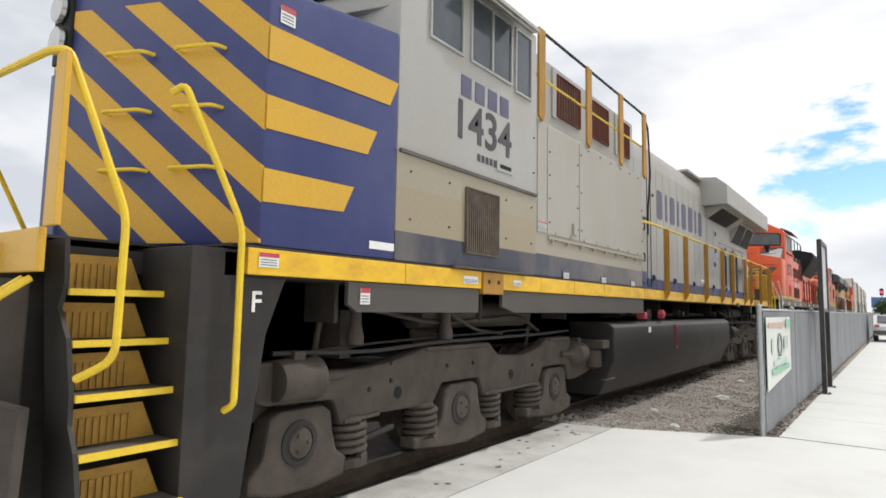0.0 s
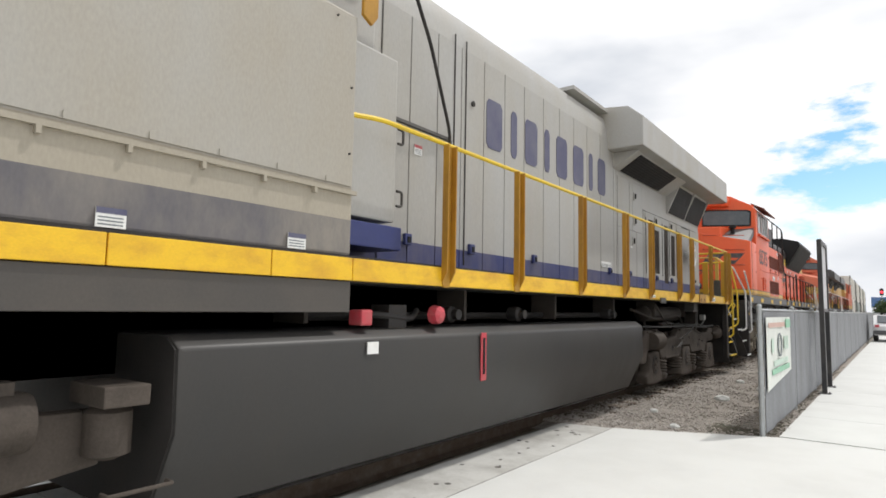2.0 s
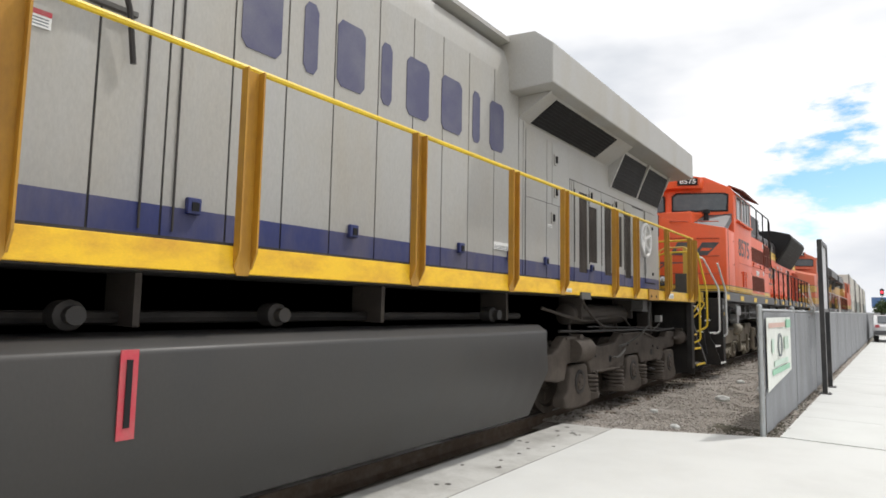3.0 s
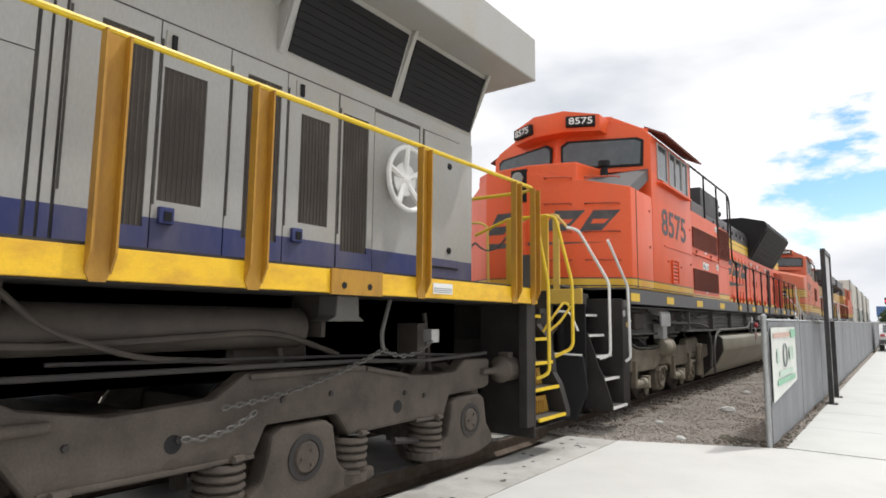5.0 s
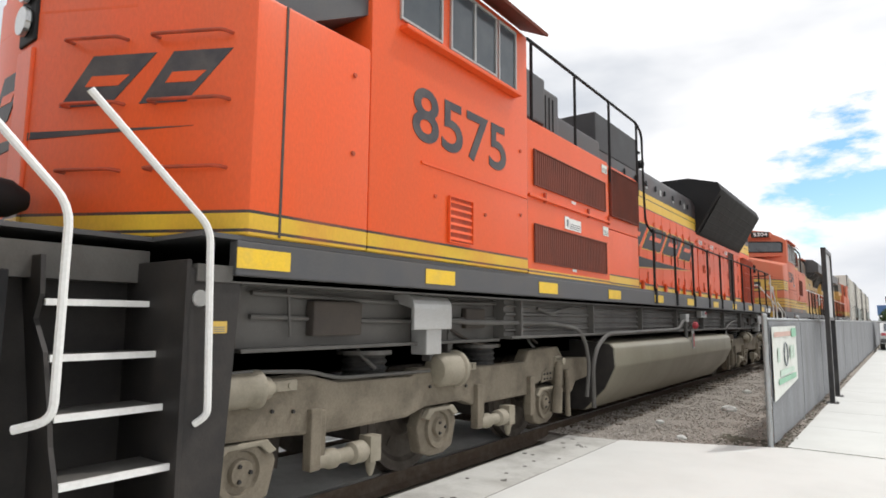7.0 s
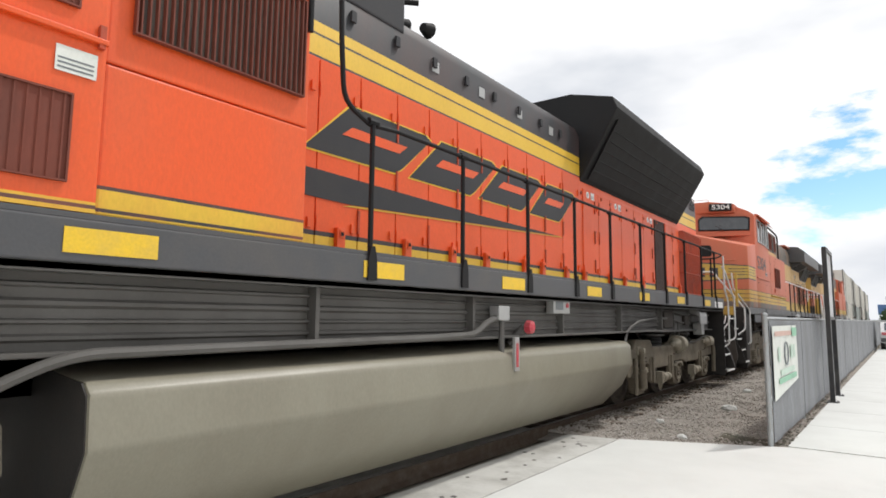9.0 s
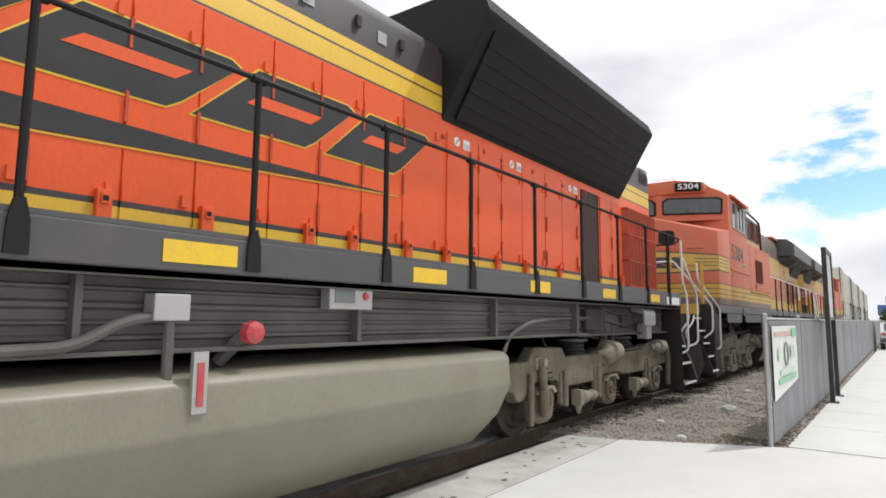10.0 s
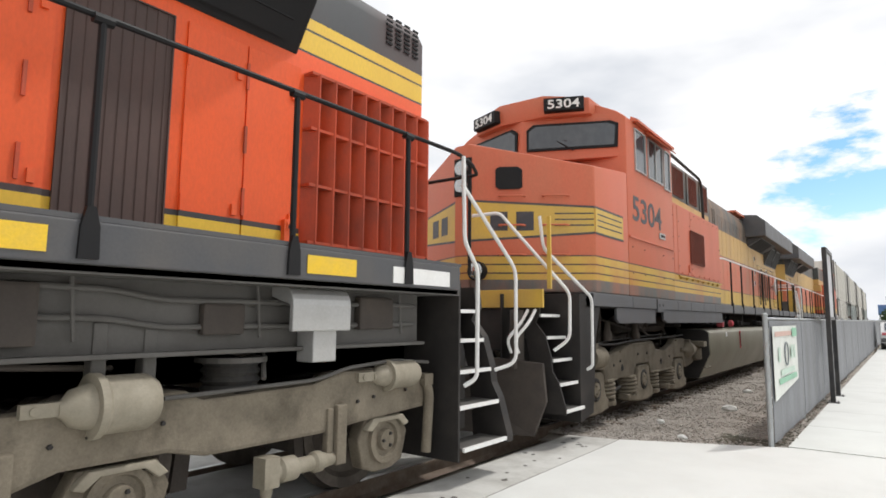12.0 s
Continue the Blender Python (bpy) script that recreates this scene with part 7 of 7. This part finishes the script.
            v.co = Vector((x + v.co.x * r * 1.3 * j, y + v.co.y * r * j, -0.03 + v.co.z * r * 0.75 * j))
        tagged(part("rock", bm, "concrete", None), "pale broken rock lying on the gravel", "rock", "loose rocks")
    # dark brown patch laid over the gravel in the corner by the fence
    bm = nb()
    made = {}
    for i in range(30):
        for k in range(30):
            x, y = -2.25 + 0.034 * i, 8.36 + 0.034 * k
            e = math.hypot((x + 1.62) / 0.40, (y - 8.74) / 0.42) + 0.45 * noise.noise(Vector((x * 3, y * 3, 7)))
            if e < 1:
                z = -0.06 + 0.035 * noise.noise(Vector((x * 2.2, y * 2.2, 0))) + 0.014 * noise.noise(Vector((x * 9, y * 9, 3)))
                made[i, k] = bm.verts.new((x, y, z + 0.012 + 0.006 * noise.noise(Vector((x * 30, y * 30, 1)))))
    for i, k in made:
        if (i + 1, k) in made and (i, k + 1) in made and (i + 1, k + 1) in made:
            bm.faces.new((made[i, k], made[i + 1, k], made[i + 1, k + 1], made[i, k + 1]))
    tagged(part("dark_patch", bm, "damp", None), "dark brown patch on the gravel by the fence", "soil", kind="stuff")
    bm = nb()
    for _ in range(260):
        y = 8.4 + 12 * random.random() ** 1.6
        x = -1.26 + 0.0111 * (y - 8.31) + 0.05 + abs(random.gauss(0, 0.05))
        r = random.uniform(0.006, 0.022)
        a = random.random() * 6.28
        turned(bm, [(0.0, r), (r * 0.6, r * random.uniform(0.3, 0.8))], (x + r * math.cos(a), y, 0.002), "z", n=5)
    tagged(part("fence_litter", bm, "damp", None), "brown leaf litter and grit along the fence foot", "litter", kind="stuff")
    # rails and ties
    for s in (1, -1):
        c = TRACK_X + s * 0.753
        prof = [(c - 0.07, -0.12), (c + 0.07, -0.12), (c + 0.012, -0.08), (c + 0.012, 0.0), (c + 0.036, 0.008), (c + 0.036, 0.04), (c + 0.03, 0.045), (c - 0.03, 0.045), (c - 0.036, 0.04), (c - 0.036, 0.008), (c - 0.012, 0.0), (c - 0.012, -0.08)]
        r = tagged(part("rail", prism(nb(), prof, "y", -40, 400), "rail", None), "rusty steel running rail", "rail", "running rails", "structure")
        part("rail_head", box(nb(), c - 0.026, c + 0.026, -40, 400, 0.045, 0.047), "tread", r, "polished rail head")
    bm = nb()
    for k in range(90):
        y = 7.8 + 0.55 * k
        box(bm, TRACK_X - 1.3, TRACK_X + 1.3, y, y + 0.22, -0.14, -0.045)
    tagged(part("sleepers", bm, "bark", None), "dark timber sleepers", "sleepers", kind="structure")


def fence():
    a, b = Vector((-1.26, 8.31, 0)), Vector((-0.35, 90.0, 0))
    d = (b - a).normalized()
    root = tagged(new("fence"), "grey screened chain-link fence on galvanised posts along the track", "fence")
    root.location = a
    ang = math.atan2(-d.x, d.y)
    root.rotation_euler = (0, 0, ang)
    n, step, h = 28, 2.92, 1.50
    for k in range(n + 1):
        y = k * step
        bm = turned(nb(), [(-0.05, 0.032), (1.55, 0.032), (1.565, 0.038), (1.585, 0.03), (1.595, 0.008)], (0, y, 0), "z", n=12)
        part("fence_post", bm, "galv", root, smooth=True)
        if k < n:
            bm = nb()
            m = 36
            lo, hi = [], []
            for i in range(m + 1):
                q = y + 0.03 + (step - 0.06) * i / m
                w = 0.0007 * math.sin(i * 1.1 + k) + 0.012 * noise.noise(Vector((q * 1.5, 0, 0)))
                lo.append(bm.verts.new((0.034 + w, q, 0.03 + 0.015 * noise.noise(Vector((q * 3, 1, 0))))))
                hi.append(bm.verts.new((0.034 + w * 0.3, q, h)))
            for i in range(m):
                bm.faces.new((lo[i], lo[i + 1], hi[i + 1], hi[i]))
            geo = bmesh.ops.extrude_face_region(bm, geom=bm.faces[:])
            for v in geo["geom"]:
                if isinstance(v, bmesh.types.BMVert):
                    v.co.x += 0.006
            part("mesh_screen", bm, "fabric", root, "grey woven privacy screen")
    part("top_rail", tube(nb(), [(0, 0, 1.52), (0, n * step, 1.52)], 0.021), "galv", root, smooth=True)
    bm = nb()
    for k in range(n):
        for z in (0.3, 0.75, 1.2):
            turned(bm, [(z - 0.012, 0.037), (z + 0.012, 0.037)], (0, k * step, 0), "z", n=10)
    part("tension_bands", bm, "galv", root)
    # banner tied to the first bay
    s = tagged(new("banner"), "white vinyl banner with green print tied to the fence", "banner")
    s.location, s.rotation_euler = a + Vector((0.05, 0, 0)), (0, 0, ang)
    W, z0, z1 = 2.12, 0.52, 1.43
    bm = nb()
    rows = []
    for z in (z1, (z0 + z1) / 2, z0):
        rows.append([bm.verts.new((0.012 + 0.01 * noise.noise(Vector((q, z * 2, 5))), q, z + (0.14 * (q - 0.06) / W if z == z0 else 0))) for q in np.linspace(0.06, W, 14)])
    for r0, r1 in zip(rows, rows[1:]):
        for i in range(13):
            bm.faces.new((r0[i], r0[i + 1], r1[i + 1], r1[i]))
    geo = bmesh.ops.extrude_face_region(bm, geom=bm.faces[:])
    for v in geo["geom"]:
        if isinstance(v, bmesh.types.BMVert):
            v.co.x += 0.003
    part("sheet", bm, "banner", s)
    x = 0.026
    slab("heading_bar", x, rect(0.15, 1.5, 1.30, 1.36), "pink", s, 0.003)
    slab("corner_print", x, rect(1.62, 2.05, 1.28, 1.40), "green", s, 0.003)
    for q, w in ((0.35, 0.16), (1.42, 0.2), (1.7, 0.1)):
        slab("print_block", x, rect(q, q + w, 0.98, 1.16), "pale_green", s, 0.003)
    bm = nb()
    ring = [(x + 0.003, 1.0 + 0.15 * math.cos(t), 1.06 + 0.15 * math.sin(t)) for t in np.linspace(0, 2 * math.pi, 25)]
    tube(bm, ring, 0.010, 6)
    part("round_mark", bm, "print_grey", s)
    slab("green_bar", x, rect(0.5, 1.7, 0.80, 0.87), "pale_green", s, 0.003)
    slab("green_bar", x, rect(0.35, 1.85, 0.70, 0.77), "green", s, 0.003)


def sign_frame():
    root = tagged(new("sign_frame"), "tall black steel sign frame standing on the footpath edge", "sign")
    root.location = (-0.97, 13.4, 0)
    for y in (0.0, 1.3):
        p = part("post", box(nb(), -0.04, 0.04, y - 0.04, y + 0.04, 0.0, 2.90 - 0.0 * y), "post_black", root, bevel=0.006)
        bm = box(nb(), -0.1, 0.1, y - 0.1, y + 0.1, 0.0, 0.015)
        for u in (-0.07, 0.07):
            turned(bm, [(0.015, 0.012), (0.03, 0.01)], (u, y + 0.07, 0), "z", n=6)
        part("base_plate", bm, "post_black", p)
    part("top_bar", box(nb(), -0.04, 0.04, 0.04, 1.26, 2.82, 2.90), "post_black", root, bevel=0.006)
    part("lower_bar", box(nb(), -0.03, 0.03, 0.04, 1.26, 1.52, 1.58), "post_black", root)
    part("sign_panel", box(nb(), -0.012, 0.012, 0.05, 1.25, 1.58, 2.82), "sign_face", root, "pale blank sign panel")


def tree(x, y, h, seed):
    rng = random.Random(seed)
    root = tagged(new("tree"), "distant leafy green tree beside the street", "tree", "street trees")
    root.location = (x, y, -0.16)
    bm = nb()
    turned(bm, [(0, 0.22), (h * 0.3, 0.16), (h * 0.55, 0.1), (h * 0.8, 0.04)], (0, 0, 0), "z", n=8)
    tips = []
    for k in range(9):
        a = k * 2.4
        q = (math.cos(a) * h * 0.26, math.sin(a) * h * 0.26, h * (0.5 + 0.045 * k))
        tube(bm, [(0, 0, h * (0.3 + 0.04 * k)), q], 0.04, 5)
        tips.append(q)
    part("trunk", bm, "bark", root)
    bm = nb()
    for k in range(900):
        c = Vector(rng.choice(tips)) + Vector((rng.gauss(0, 1), rng.gauss(0, 1), rng.gauss(0, 0.8))) * h * 0.09
        n = Vector((rng.gauss(0, 1), rng.gauss(0, 1), rng.gauss(0, 1))).normalized()
        u = n.orthogonal().normalized() * 0.16
        w = n.cross(u.normalized()) * 0.11
        bm.faces.new([bm.verts.new(c + u), bm.verts.new(c + w), bm.verts.new(c - u), bm.verts.new(c - w)])
    part("crown", bm, "leaf", root)


def parked_car(x, y):
    root = tagged(new("parked_car"), "white car parked far down the street", "car")
    root.location = (x, y, 0)
    sec = [(-2.2, 0.35), (2.2, 0.35), (2.25, 0.75), (1.5, 0.95), (0.9, 1.42), (-1.2, 1.45), (-2.0, 1.0), (-2.25, 0.85)]
    part("body", prism(nb(), sec, "x", -0.88, 0.88), "car_white", root, bevel=0.06, smooth=True)
    part("rear_window", prism(nb(), [(-2.0, 1.02), (-1.3, 1.40), (-1.34, 1.42), (-2.04, 1.04)], "x", -0.7, 0.7), "glass", root)
    part("side_window", twin(prism(nb(), [(-1.3, 1.0), (1.1, 1.0), (0.7, 1.36), (-1.1, 1.38)], "x", 0.88, 0.89)), "glass", root)
    for y0 in (-1.35, 1.35):
        for s in (1, -1):
            w = part("wheel", turned(nb(), [(-0.1, 0.25), (-0.1, 0.33), (0.1, 0.33), (0.1, 0.25)], (s * 0.8, y0, 0.33), n=20), "rubber", root, smooth=True)
            part("rim", turned(nb(), [(-0.11, 0.2), (0.11, 0.2)], (s * 0.8, y0, 0.33), n=16), "galv", w)
    part("bumper", box(nb(), -0.86, 0.86, -2.32, -2.2, 0.4, 0.62), "sill_dark", root, bevel=0.03)
    for s in (1, -1):
        part("tail_light", box(nb(), s * 0.72 - 0.1, s * 0.72 + 0.1, -2.27, -2.2, 0.78, 0.92), "red", root)


def distance():
    parked_car(0.32, 42.0)
    tree(0.25, 80, 3.3, 3)
    tree(0.6, 120, 4.2, 8)
    root = tagged(new("road_sign"), "blue sign board on a post far down the street", "road sign")
    root.location = (-0.55, 100, -0.16)
    part("post", turned(nb(), [(0, 0.06), (3.3, 0.06)], (0.3, 0, 0), "z", n=8), "galv", root)
    part("board", box(nb(), -0.95, 0.95, -0.08, -0.05, 2.5, 3.9), "sign_blue", root, bevel=0.02)
    root = tagged(new("signal_mast"), "distant signal mast with a red lamp", "signal")
    root.location = (-0.28, 90, -0.16)
    part("mast", turned(nb(), [(0, 0.07), (4.8, 0.05)], (0, 0, 0), "z", n=8), "galv", root)
    hd = part("signal_head", box(nb(), -0.2, 0.2, -0.1, 0.1, 3.9, 4.7), "black", root, bevel=0.03)
    part("lamp", turned(nb(), [(-0.12, 0.14), (-0.1, 0.15), (-0.1, 0.01)], (0, 0, 4.3), "y", n=14), "lamp_red", hd)


ground()
fence()
sign_frame()
distance()
leased_engine(0.0)
orange_engine(23.75)
faded_engine(46.65, "5304", "faded orange diesel locomotive with yellow bands, rolling on the track")
tail = faded_engine(94.45, "", "faded orange diesel locomotive coupled backwards in the train")
tail["turned_round"] = 1
for k in range(4):
    u = 94.9 + 17.6 * k
    well_car(u, 17.2)
    container(u + 2.5, 0.36, 12.2, "box_teal" if k % 2 else "box_white", "grey-green steel container in the well" if k % 2 else "white steel container in the well")
    container(u + 0.9, 3.27, 15.6, "box_white", "long white steel container stacked on top")


def motions():
    times = [t for t, s in ROLLED]
    for root, u0 in RIDERS:
        turn = 180 if root.get("turned_round") else 0
        walk(root, [(t, pose(TRACK_X, u0 - s, 0, 0, 0, turn)) for t, s in ROLLED])
    steps = [round(0.2 * k, 1) for k in range(61)]
    for wheel, y in WHEELS:
        back = -1 if wheel.parent.parent.get("turned_round") else 1
        walk(wheel, [(t, pose(0, y, 0.565, back * math.degrees(rolled(t) / 0.53))) for t in steps])


motions()
